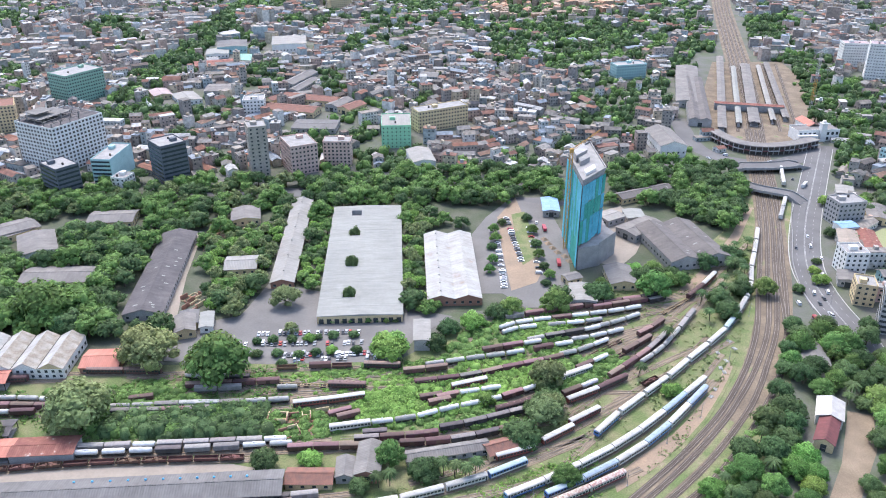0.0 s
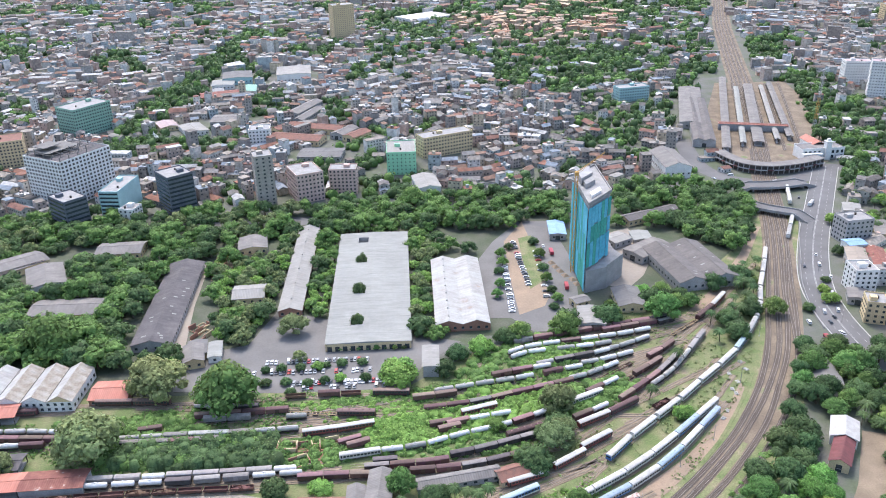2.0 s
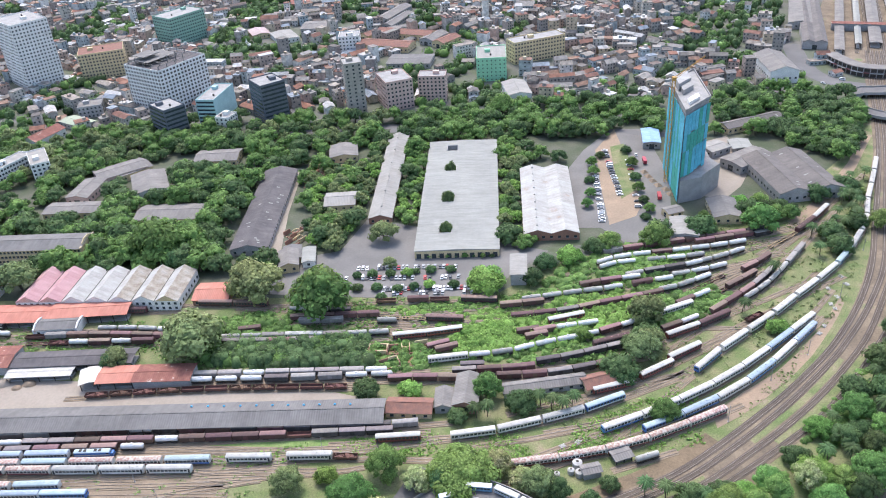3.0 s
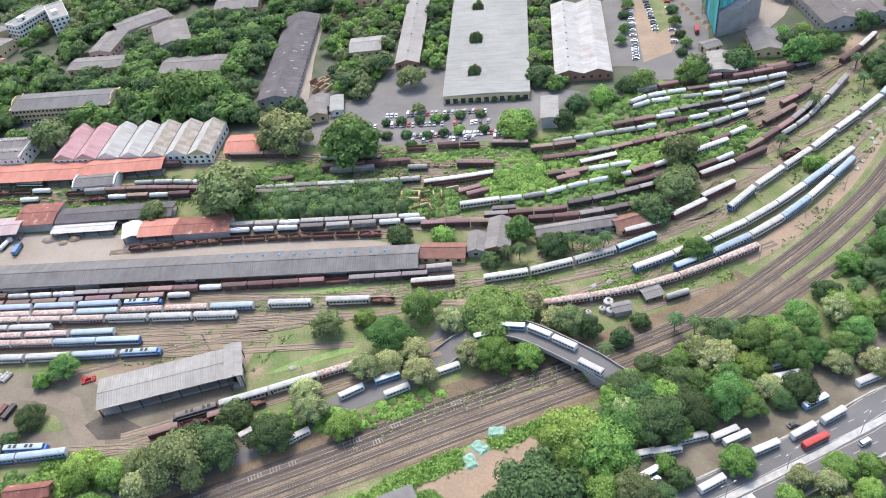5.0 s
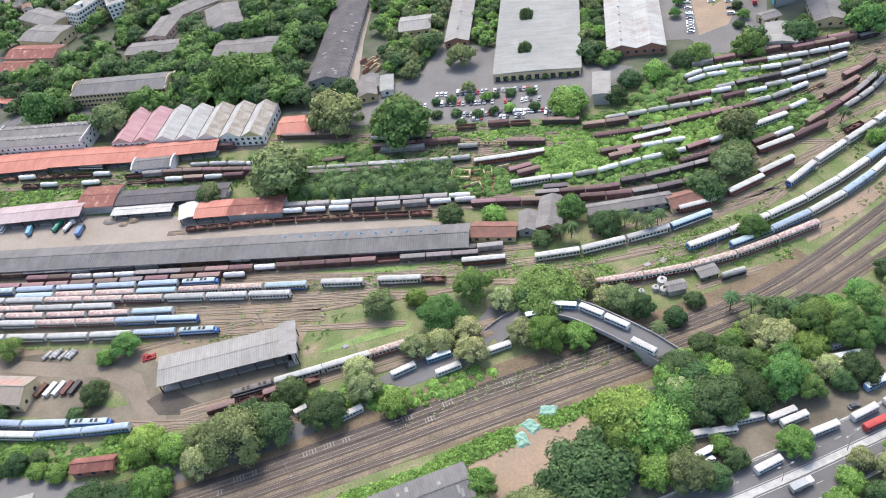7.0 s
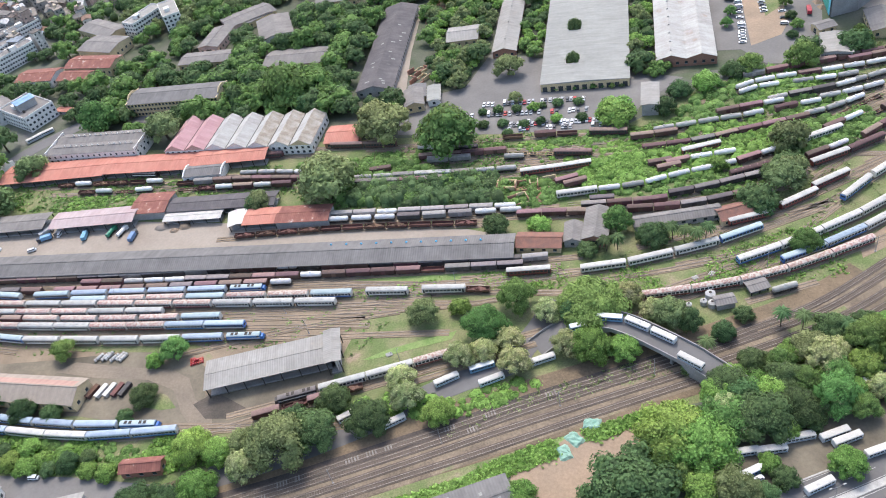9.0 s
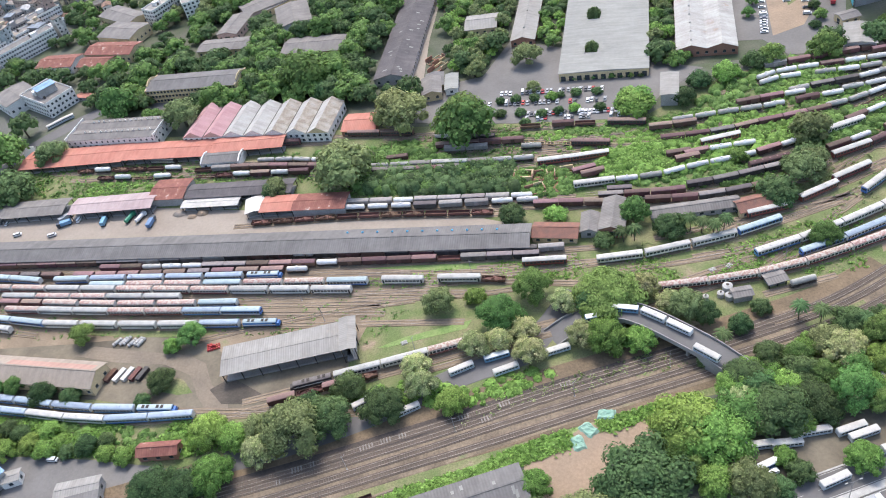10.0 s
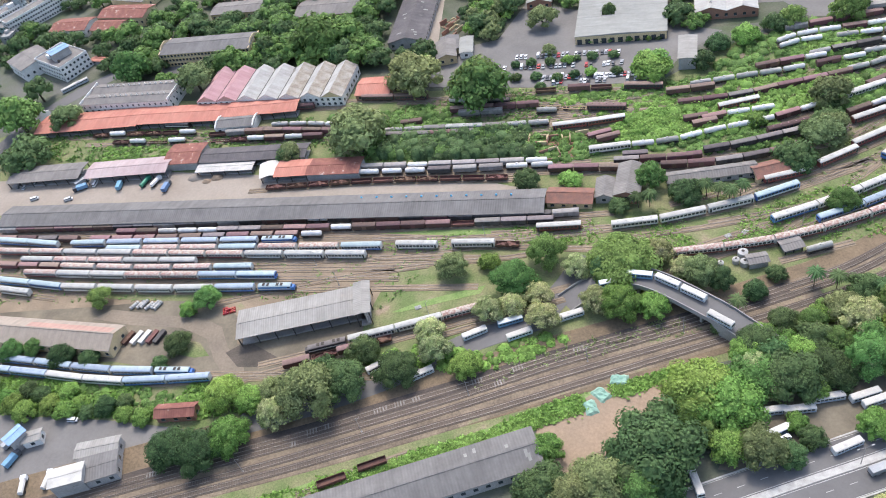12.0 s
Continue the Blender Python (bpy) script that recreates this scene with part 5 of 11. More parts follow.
patch("verge", [(-173.4, 92.8), (-126.2, 118.6), (-84.7, 137.3), (-45.8, 160.4), (-5.9, 179.0), (-11.3, 171.2), (-50.3, 149.3), (-65.3, 143.0), (-124.7, 114.5), (-148.0, 96.5)], LUSH, 0.12, "bright green verge beside the main line", "grass")
patch("dirt_lot", [(-52.0, 148.0), (-32.5, 166.6), (-7.8, 178.9), (-5.4, 167.0), (-23.3, 151.3), (-29.3, 135.5), (-43.1, 127.5), (-51.5, 132.6)], DIRT, 0.13, "bare dirt lot with faint tyre tracks", "ground")
patch("bus_park", [(8.0, 140.0), (16.7, 166.3), (36.9, 176.2), (57.6, 186.4), (85.7, 210.4), (118.9, 224.7), (159.0, 236.3), (156.5, 213.4), (108.2, 186.0), (76.3, 165.5), (52.2, 150.8), (33.1, 139.9)], OILY, 0.09, "worn brown earth bus park under trees", "bus park")
patch("depot_road", [(-305.4, 127.2), (-221.2, 132.4), (-186.9, 132.4), (-204.9, 122.8), (-198.3, 109.2), (-235.6, 96.8), (-265.5, 79.4)], PAVED, 0.09, "grey paved works yard beside the line", "pavement")
patch("brown_strip", [(153.8, 354.5), (137.9, 329.8), (121.7, 309.7), (108.4, 295.3), (89.2, 280.0), (75.2, 266.5), (75.3, 258.3), (86.0, 265.7), (95.2, 273.4), (114.1, 292.1), (128.1, 308.4), (144.6, 332.1), (154.2, 349.3)], DIRT, 0.10, "orange earth strip beside the main line", "bank")
patch("sports_field", [(303.9, 509.1), (316.1, 518.1), (360.5, 530.4), (381.4, 513.7), (338.6, 445.8), (316.9, 455.2), (298.2, 468.9), (293.4, 482.2)], FIELDGRASS, 0.10, "pale worn sports field behind a white wall", "playing field")

# ---- roads ----
w = Way([(345.1, 689.2), (299.9, 598.2), (263.5, 523.5), (239.8, 462.9), (232.8, 419.2), (232.9, 375.7), (233.4, 333.9), (290.0, 300.0), (272.0, 245.0), (205.0, 218.0), (124.4, 189.9), (99.2, 175.4), (74.0, 161.1), (54.6, 150.0), (23.7, 133.7), (-6.6, 117.4)])
ribbon("road", w, 10.0, ASPHALT, 0.15, label="wide grey asphalt road with a painted centre line", category="road")
ROADMAIN = w
def dashes(way, off, s0, s1, run, gap, label, half=0.11, z=0.156):
    """Painted dashes along a road, as one marking."""
    bm = bmesh.new()
    s = s0
    while s < s1 - run:
        a, b = way.at(s), way.at(s + run)
        d = (b - a).normalized()
        n = Vector((-d.y, d.x))
        bm.faces.new([bm.verts.new((q.x + n.x * o, q.y + n.y * o, z + 0.012)) for q, o in ((a, off - half), (b, off - half), (b, off + half), (a, off + half))])
        s += run + gap
    bmesh.ops.recalc_face_normals(bm, faces=bm.faces[:])
    tagged(new("lane_marking", mesh_of("lane_marking", bm, LINE)), label, "road marking", kind="structure")


BEND = next(i for i, q in enumerate(w.p) if q.y < 222 and q.x < 215)
S_BEND, S_END = w.s[BEND], w.length
for off in (-0.28, 0.28):
    dashes(w, off, 0, S_BEND - 120, 8.0, 0.0, "double white centre line on asphalt")
for off in (-5.2, 5.2):
    dashes(w, off, 0, S_END, 2.6, 5.2, "white lane dashes on asphalt")
for off in (-1.75, 1.75, -9.6, 9.6):
    dashes(w, off, S_BEND, S_END, 8.0, 0.0, "white edge line on asphalt")
NEARROAD = Way([tuple(q) for q in w.p[BEND::8]])
ribbon("median", NEARROAD, 1.3, KERB, 0.34, label="pale kerbed median between the carriageways", category="median")
ribbon("kerb", w, 0.3, KERB, 0.3, off=10.2, label="pale stone kerb along the road", category="kerb")
ribbon("kerb", w, 0.3, KERB, 0.3, off=-10.2, label="pale stone kerb along the road", category="kerb")
w = Way([(237.5, 768.0), (232.5, 700.8), (245.0, 666.4), (273.7, 649.5), (305.5, 656.1), (345.1, 689.2), (364.1, 677.2), (399.6, 648.6)])
ribbon("road", w, 9.0, ASPHALT, 0.12, label="curving grey asphalt road before the station", category="road")
w = Way([(-112.5, 583.7), (54.6, 574.6), (97.0, 565.5), (183.2, 599.0)])
ribbon("road", w, 4.0, ASPHALT, 0.12, label="narrow grey lane under the trees", category="road")
w = Way([(-342.4, 573.1), (-229.0, 581.3), (-101.9, 592.8), (41.3, 603.0), (100.4, 598.9)])
ribbon("road", w, 5.0, ASPHALT, 0.12, label="grey street hidden between trees", category="road")
w = Way([(-411.7, 286.1), (-402.5, 332.6), (-381.5, 368.2), (-360.6, 392.8), (-354.2, 430.4)])
ribbon("road", w, 6.0, ASPHALT, 0.12, label="grey asphalt street beside the platform", category="road")

# ---- main line ----
w = Way([(-257.3, 82.8), (-195.4, 110.7), (-141.2, 134.1), (-85.3, 157.5), (-39.9, 178.4), (9.3, 201.0), (41.0, 216.9), (66.7, 232.6), (121.9, 283.5), (155.8, 329.7), (182.2, 376.1), (204.0, 426.2), (226.9, 487.6), (249.0, 553.7), (272.8, 636.0), (303.6, 741.1)])
MAIN = w
def beside(way, off, s0=0.0, s1=None):
    """A way that runs off metres to the left of another."""
    pts, s, s1 = [], s0, s1 or way.length
    while s < s1:
        a, d = way.at(s), (way.at(min(s + 2, way.length)) - way.at(max(s - 2, 0))).normalized()
        pts.append((a.x - d.y * off, a.y + d.x * off))
        s += 25
    return Way(pts)
def drifting(way, table, s0=0.0, s1=None):
    """A way beside another, at offsets that drift between the (distance along, offset) pairs of the table."""
    pts, s, s1 = [], s0, s1 or way.length
    while s < s1:
        a, d = way.at(s), (way.at(min(s + 2, way.length)) - way.at(max(s - 2, 0))).normalized()
        off = float(np.interp(s, [q[0] for q in table], [q[1] for q in table]))
        pts.append((a.x - d.y * off, a.y + d.x * off))
        s += 16
    return Way(pts)


LINE_A = [(0, -1.0), (135, 0.5), (170, 3.2), (230, 5.5), (304, 6.2), (360, 7.2), (440, 7.8), (475, 5.8), (511, 5.5), (547, 6.2), (600, 8.6), (760, 7.5)]
LINE_B = [(0, -4.5), (135, -2.8), (176, -0.8), (225, 1.6), (300, 2.6), (395, 2.9), (440, 4.0), (460, 2.7), (494, 1.3), (550, 0.4), (620, 3.6), (760, 3.5)]
LINE_C = [(0, -9.5), (118, -8.7), (150, -7.0), (176, -5.3), (206, -3.6), (281, -3.0), (335, -2.6), (400, -3.6), (450, -3.1), (484, -4.7), (519, -3.4), (551, -4.0), (640, -0.6), (760, -0.5)]
LINE_D = [(0, -13.5), (127, -12.8), (177, -10.2), (225, -9.2), (272, -7.8), (342, -7.0), (417, -10.0), (445, -9.4), (502, -11.0), (554, -9.4), (640, -5.4), (760, -4.5)]
ribbon("line_bed", drifting(MAIN, [(0, -6.8), (135, -5.8), (180, -3.5), (230, -1.6), (300, -0.5), (400, -1.6), (500, -2.8), (560, -1.5), (700, 1.0)]), 10.6, MAINBED, 0.16, label="wide brown ballast bed of the main line", category="ballast")
for table in (LINE_A, LINE_B, LINE_C, LINE_D):
    track("main_track", drifting(MAIN, table), TRACKBED, half=1.7, z=0.26, send=520, label="main line track with steel rails on ballast")
track("main_track", drifting(MAIN, [(560, -8.5), (620, -2.2), (760, -7.5)], 560), TRACKBED, half=1.4, z=0.26, sleepers=False, label="main line track with steel rails on ballast")
ribbon("line_side_soil", beside(MAIN, 1.0, 0, 400), 15, LINESOIL, 0.14, label="dark brown soil with weeds beside the main line", category="ground")
for off, half, a, b in ((0.2, 1.5, 385, 470), (-6.6, 1.9, 392, 478), (10.4, 0.8, 430, 560), (-0.6, 1.2, 330, 372), (-12.6, 1.2, 400, 520)):
    ribbon("grass_strip", beside(MAIN, off, a, b), half, GRASS, 0.21, label="weeds and grass between the running lines", category="grass")
OILBED = mat("oil_soaked_ballast", (0.05, 0.042, 0.038), (0.105, 0.085, 0.072), scale=0.09, fine=1.4, bump=0.6, c=(0.16, 0.125, 0.095), amount=0.5, grain=1.5)
ribbon("oily_bed", drifting(MAIN, [(0, -1.5), (135, 0.3), (176, 2.8), (230, 4.6), (330, 5.0)], 0, 330), 4.4, OILBED, 0.18, label="dark oil-soaked ballast beside the running lines", category="ballast")


def limed_sleepers(s0, n, table):
    """A few sleepers in a row, pale with lime."""
    t = thing("limed_sleepers", 0, 0, label="short stretch of pale limed sleepers in dark ballast", category="sleepers", group="limed sleepers")
    way = drifting(MAIN, table, max(0, s0 - 30), s0 + 60)
    for k in range(n):
        m = way.pose_at(28 + k * 1.15, 0.5, 0.30)
        part("sleeper", LIMED, None, t, m=m)


LIMED = mesh_of("sleeper", boxed(0, 0, 0, 0.5, 2.5, 0.14), LIMEGREY)
for s0, n, table in ((72, 4, LINE_A), (92, 3, LINE_B), (134, 4, LINE_A), (141, 2, LINE_A), (128, 2, LINE_B), (160, 5, LINE_A), (168, 4, LINE_A), (175, 3, LINE_A), (198, 4, LINE_A), (206, 4, LINE_B), (214, 4, LINE_A), (238, 4, LINE_A)):
    limed_sleepers(s0, n, table)
FARLINE = Way([(303.6, 741.1), (349.8, 903.4), (393.8, 1071.7), (443.2, 1260.8), (497.7, 1461.4), (623.8, 1880.2), (753.1, 2364.3)])
ribbon("far_line_bed", FARLINE, 16, MAINBED, 0.16, label="pale brown ballast bed of the far line", category="ballast")
for off in (-10, -5, 0, 5, 10):
    track("far_track", beside(FARLINE, off, 90), TRACKBED, sleepers=False, z=0.26, half=1.6)

# ---- trains and wagons ----
w = Way([(-383.9, 232.2), (-354.0, 234.2), (-260.0, 240.8), (-191.1, 247.0), (-128.5, 250.4), (-71.1, 253.9), (-45.5, 257.1), (-35.6, 258.4)])
track("siding", w, sleepers=False, z=0.2, label="yard siding half grown over with weeds", bedded=True)
train(w, "GBBBBBDDGDDGDBBTDBBDBDDDDGTT", 30.0, 339.4)
w = Way([(-339.4, 231.6), (-279.5, 235.3), (-203.5, 240.0), (-148.9, 243.8), (-98.3, 248.0), (-54.6, 251.9), (-44.7, 252.8)])
track("siding", w, sleepers=False, z=0.2, label="yard siding half grown over with weeds", bedded=True)
train(w, "BBSTTDDBBBTBBBBODDDB", 60.0, 285.5)
w = Way([(-369.0, 226.9), (-349.0, 227.7), (-276.0, 230.6), (-207.7, 235.6), (-147.6, 239.8), (-135.9, 239.8), (-75.9, 240.2)])
track("siding", w, sleepers=False, z=0.2, label="yard siding half grown over with weeds", bedded=True)
train(w, "BBDB.BBBBBDBBBT", 20.0, 233.5)
w = Way([(-87.7, 243.5), (-67.8, 245.9), (-42.9, 248.8), (-23.0, 251.1)])
track("siding", w, sleepers=False, z=0.2, label="yard siding half grown over with weeds", bedded=True)
train(w, "mv", 20.0, 45.1)
w = Way([(-378.1, 227.2), (-348.1, 226.5), (-323.7, 225.8), (-299.0, 224.5), (-294.0, 224.2)])
track("siding", w, sleepers=False, z=0.2, label="yard siding half grown over with weeds", bedded=True)
train(w, "tte", 30.0, 79.2)
w = Way([(-306.4, 225.6), (-301.4, 226.0), (-261.6, 228.8), (-221.1, 231.3), (-177.2, 234.6), (-117.4, 239.0)])
track("siding", w, sleepers=False, z=0.2, label="yard siding half grown over with weeds", bedded=True)
train(w, "tbbbbL", 5.0, 129.4)
w = Way([(-308.4, 221.7), (-278.4, 223.4), (-212.9, 227.1), (-134.1, 232.0), (-94.2, 234.5)])
track("siding", w, sleepers=False, z=0.2, label="yard siding half grown over with weeds", bedded=True)
train(w, "trrtrrt", 30.0, 174.6)
w = Way([(-362.4, 218.3), (-342.4, 218.9), (-273.6, 220.9), (-211.1, 223.1), (-140.5, 226.5), (-80.6, 229.3)])
track("siding", w, sleepers=False, z=0.2, label="yard siding half grown over with weeds", bedded=True)
train(w, "rrvvrrvvv", 20.0, 222.0)
w = Way([(-139.0, 232.5), (-129.0, 232.9), (-109.9, 233.8), (-99.9, 234.2)])
track("siding", w, sleepers=False, z=0.2, label="yard siding half grown over with weeds", bedded=True)
train(w, "v", 10.0, 29.2)
w = Way([(-123.5, 233.5), (-103.6, 234.7), (-85.5, 235.8), (-75.5, 235.9), (-35.5, 236.2)])
track("siding", w, sleepers=False, z=0.2, label="yard siding half grown over with weeds", bedded=True)
train(w, "vQ", 20.0, 48.1)
w = Way([(-384.1, 211.7), (-324.1, 213.8), (-270.5, 215.8), (-223.9, 218.1), (-164.0, 221.1)])
track("siding", w, sleepers=False, z=0.2, label="yard siding half grown over with weeds", bedded=True)
train(w, "vrrvv", 60.0, 160.3)
w = Way([(-355.5, 209.2), (-335.5, 209.7), (-290.8, 210.9), (-248.2, 212.1), (-185.9, 216.5), (-126.0, 220.7)])
track("siding", w, sleepers=False, z=0.2, label="yard siding half grown over with weeds", bedded=True)
train(w, "BBBrrt", 20.0, 169.8)
w = Way([(-376.3, 203.5), (-316.3, 205.4), (-255.7, 207.3), (-182.4, 211.5), (-122.5, 214.9)])
track("siding", w, sleepers=False, z=0.2, label="yard siding half grown over with weeds", bedded=True)
train(w, "rvvrrbe", 60.0, 194.1)
w = Way([(-358.0, 201.1), (-328.0, 199.8), (-310.0, 199.0), (-288.8, 197.8), (-283.8, 197.5)])
track("siding", w, sleepers=False, z=0.2, label="yard siding half grown over with weeds", bedded=True)
train(w, "te", 30.0, 69.3)
w = Way([(-293.2, 197.6), (-288.2, 197.8), (-230.0, 200.4), (-166.6, 205.7), (-86.8, 212.4)])
track("siding", w, sleepers=False, z=0.2, label="yard siding half grown over with weeds", bedded=True)
train(w, "vvvvbL", 5.0, 126.9)
w = Way([(-343.7, 195.3), (-323.8, 194.1), (-300.1, 192.8), (-290.1, 192.2)])
track("siding", w, sleepers=False, z=0.2, label="yard siding half grown over with weeds", bedded=True)
train(w, "v", 20.0, 43.7)
w = Way([(-324.1, 155.7), (-314.1, 155.6), (-278.0, 155.1), (-236.1, 154.2), (-194.9, 157.6), (-115.1, 164.1)])
track("siding", w, sleepers=False, z=0.2, label="yard siding half grown over with weeds", bedded=True)
train(w, "bbbbL", 10.0, 129.4)
w = Way([(-313.0, 149.8), (-303.0, 149.7), (-268.4, 149.4), (-227.4, 149.3), (-188.4, 155.4), (-148.9, 161.5)])
track("siding", w, sleepers=False, z=0.2, label="yard siding half grown over with weeds", bedded=True)
train(w, "bbwbb", 10.0, 125.0)
w = Way([(-169.4, 164.3), (-150.8, 171.8), (-113.2, 187.1), (-85.2, 199.2), (-48.5, 215.0)])
track("siding", w, sleepers=False, z=0.2, label="yard siding half grown over with weeds", bedded=True)
train(w, "Kvvr", 20.0, 91.1)
w = Way([(-175.7, 156.0), (-157.3, 163.9), (-135.8, 173.2), (-110.1, 184.4), (-82.6, 196.5)])
track("siding", w, sleepers=False, z=0.2, label="yard siding half grown over with weeds", bedded=True)
train(w, "BQBQB", 20.0, 71.5)
w = Way([(-114.3, 231.2), (-36.2, 248.3), (-16.1, 252.7), (4.1, 259.8), (23.4, 267.5), (38.8, 275.9), (65.2, 290.1)])
track("siding", w, sleepers=False, z=0.2, label="yard siding half grown over with weeds", bedded=True)
train(w, "wwve", 80.0, 160.3)
w = Way([(-12.8, 264.1), (24.8, 277.9), (41.0, 283.8), (69.2, 294.1)])
track("siding", w, sleepers=False, z=0.2, label="yard siding half grown over with weeds", bedded=True)
train(w, "m", 40.0, 57.3)
w = Way([(31.5, 249.2), (72.2, 293.3), (89.3, 311.9), (105.5, 326.7), (121.7, 341.9), (137.4, 358.8), (153.9, 374.7), (167.9, 392.3), (180.8, 411.3), (191.8, 431.7), (199.2, 452.3), (208.2, 472.7), (217.6, 494.7), (225.4, 513.7), (233.0, 532.2)])
track("siding", w, sleepers=False, z=0.2, label="yard siding half grown over with weeds", bedded=True)
train(w, "Ewwwwwtvwwwww", 60.0, 332.7)
w = Way([(-25.9, 226.2), (27.4, 253.9), (47.0, 264.1), (65.6, 275.3), (83.3, 287.6), (100.0, 301.9), (115.4, 316.8), (130.8, 331.9), (138.0, 338.9)])
track("siding", w, sleepers=False, z=0.2, label="yard siding half grown over with weeds", bedded=True)
train(w, "Ewwwwbw", 60.0, 190.3)
w = Way([(-26.2, 216.7), (44.4, 254.5), (58.5, 262.0), (73.4, 271.0), (87.8, 281.5), (100.7, 292.6), (113.2, 305.6), (126.1, 320.3), (134.8, 329.9), (141.5, 337.3)])
track("siding", w, sleepers=False, z=0.2, label="yard siding half grown over with weeds", bedded=True)
train(w, "ebwbwbe", 80.0, 198.8)
w = Way([(-49.4, 225.3), (-10.2, 233.3), (3.8, 236.1), (23.9, 241.0), (43.7, 248.4), (62.7, 258.0), (79.9, 267.7), (88.6, 272.7)])
track("siding", w, sleepers=False, z=0.2, label="yard siding half grown over with weeds", bedded=True)
train(w, "rrrrre", 40.0, 137.2)
w = Way([(-144.3, 345.0), (-84.3, 348.1), (-50.0, 350.0), (-22.9, 349.2), (37.1, 347.6)])
track("siding", w, sleepers=False, z=0.2, label="yard siding half grown over with weeds", bedded=True)
train(w, "O.BO.kT", 60.0, 121.5)
w = Way([(-160.0, 343.0), (-130.1, 340.8), (-115.7, 339.7), (-94.1, 339.1), (-34.1, 337.3)])
track("siding", w, sleepers=False, z=0.2, label="yard siding half grown over with weeds", bedded=True)
train(w, "SSDST", 30.0, 66.1)
w = Way([(-187.0, 327.2), (-127.2, 332.3), (-105.5, 334.2), (-82.9, 336.0), (-77.9, 336.4)])
track("siding", w, sleepers=False, z=0.2, label="yard siding half grown over with weeds", bedded=True)
train(w, "BBBB", 60.0, 104.5)
w = Way([(-87.0, 334.9), (-82.0, 334.6), (-51.2, 332.5), (-35.6, 331.9), (104.3, 327.0)])
track("siding", w, sleepers=False, z=0.2, label="yard siding half grown over with weeds", bedded=True)
train(w, "FFk", 5.0, 51.5)
w = Way([(-161.9, 326.9), (-122.0, 329.4), (-93.1, 331.2), (-88.1, 331.5)])
track("siding", w, sleepers=False, z=0.2, label="yard siding half grown over with weeds", bedded=True)
train(w, "GGB", 40.0, 68.9)
w = Way([(-86.3, 330.0), (-81.3, 330.2), (-69.8, 330.6), (-39.8, 331.8)])
track("siding", w, sleepers=False, z=0.2, label="yard siding half grown over with weeds", bedded=True)
train(w, "S", 5.0, 16.5)
w = Way([(-210.5, 309.0), (-151.7, 321.0), (-135.8, 324.2), (-77.0, 336.2)])
track("siding", w, sleepers=False, z=0.2, label="yard siding half grown over with weeds", bedded=False)
train(w, "BB", 60.0, 76.2)
w = Way([(-219.7, 311.3), (-159.9, 315.0), (-138.7, 316.4), (-106.1, 317.7), (-77.4, 320.4), (-67.4, 321.3)])
track("siding", w, sleepers=False, z=0.2, label="yard siding half grown over with weeds", bedded=True)
train(w, "SSGvDSST", 60.0, 142.7)
w = Way([(-217.1, 309.6), (-157.2, 311.4), (-128.9, 312.3), (-105.3, 314.1), (-45.5, 318.5)])
track("siding", w, sleepers=False, z=0.2, label="yard siding half grown over with weeds", bedded=False)
train(w, "DDBDB", 60.0, 111.9)
w = Way([(-90.8, 313.2), (-71.1, 316.7), (-53.6, 319.8), (-35.9, 323.9), (-30.6, 325.3), (124.2, 365.7)])
track("siding", w, sleepers=False, z=0.2, label="yard siding half grown over with weeds", bedded=True)
train(w, "mmG", 20.0, 61.4)
w = Way([(-62.0, 304.4), (-52.8, 308.3), (-38.3, 314.4), (-29.0, 318.3)])
track("siding", w, sleepers=False, z=0.2, label="yard siding half grown over with weeds", bedded=False)
train(w, "BBB", 10.0, 25.8)
w = Way([(-57.8, 302.4), (-48.5, 306.1), (-38.7, 310.0), (-29.4, 313.7)])
track("siding", w, sleepers=False, z=0.2, label="yard siding half grown over with weeds", bedded=False)
train(w, "BB", 10.0, 20.5)
w = Way([(-70.8, 294.4), (-51.2, 298.6), (-37.2, 301.5), (-14.6, 305.3), (-5.2, 309.1), (5.6, 313.0), (16.6, 316.6), (27.7, 320.1), (38.3, 325.1), (50.6, 331.1), (68.5, 339.9)])
track("siding", w, sleepers=False, z=0.2, label="yard siding half grown over with weeds", bedded=False)
train(w, "wTSTTTTBTTDDG", 20.0, 127.4)
w = Way([(-98.8, 285.7), (-39.0, 290.9), (-24.7, 292.1), (-10.4, 293.7), (-0.2, 295.0), (19.6, 297.4)])
track("siding", w, sleepers=False, z=0.2, label="yard siding half grown over with weeds", bedded=True)
train(w, "DBBDD", 60.0, 99.0)
w = Way([(-98.3, 282.8), (-68.4, 284.9), (-50.3, 286.1), (-36.0, 286.1), (-6.0, 286.3)])
track("siding", w, sleepers=False, z=0.2, label="yard siding half grown over with weeds", bedded=True)
train(w, "BBBB", 30.0, 62.4)
w = Way([(-38.0, 286.1), (-18.0, 287.8), (-3.9, 289.0), (10.3, 291.0), (24.7, 295.4), (35.9, 299.1), (54.9, 305.3)])
track("siding", w, sleepers=False, z=0.2, label="yard siding half grown over with weeds", bedded=True)
train(w, "BBDDBB", 20.0, 75.4)
w = Way([(-45.4, 294.0), (-35.4, 294.9), (-21.8, 296.1), (-11.8, 297.0)])
track("siding", w, sleepers=False, z=0.2, label="yard siding half grown over with weeds", bedded=False)
train(w, "DB", 10.0, 23.7)
w = Way([(28.2, 393.8), (37.8, 396.4), (57.6, 401.7), (77.6, 407.0), (97.9, 412.4), (118.3, 417.3), (133.0, 421.6), (190.6, 438.7)])
track("siding", w, sleepers=False, z=0.2, label="yard siding half grown over with weeds", bedded=True)
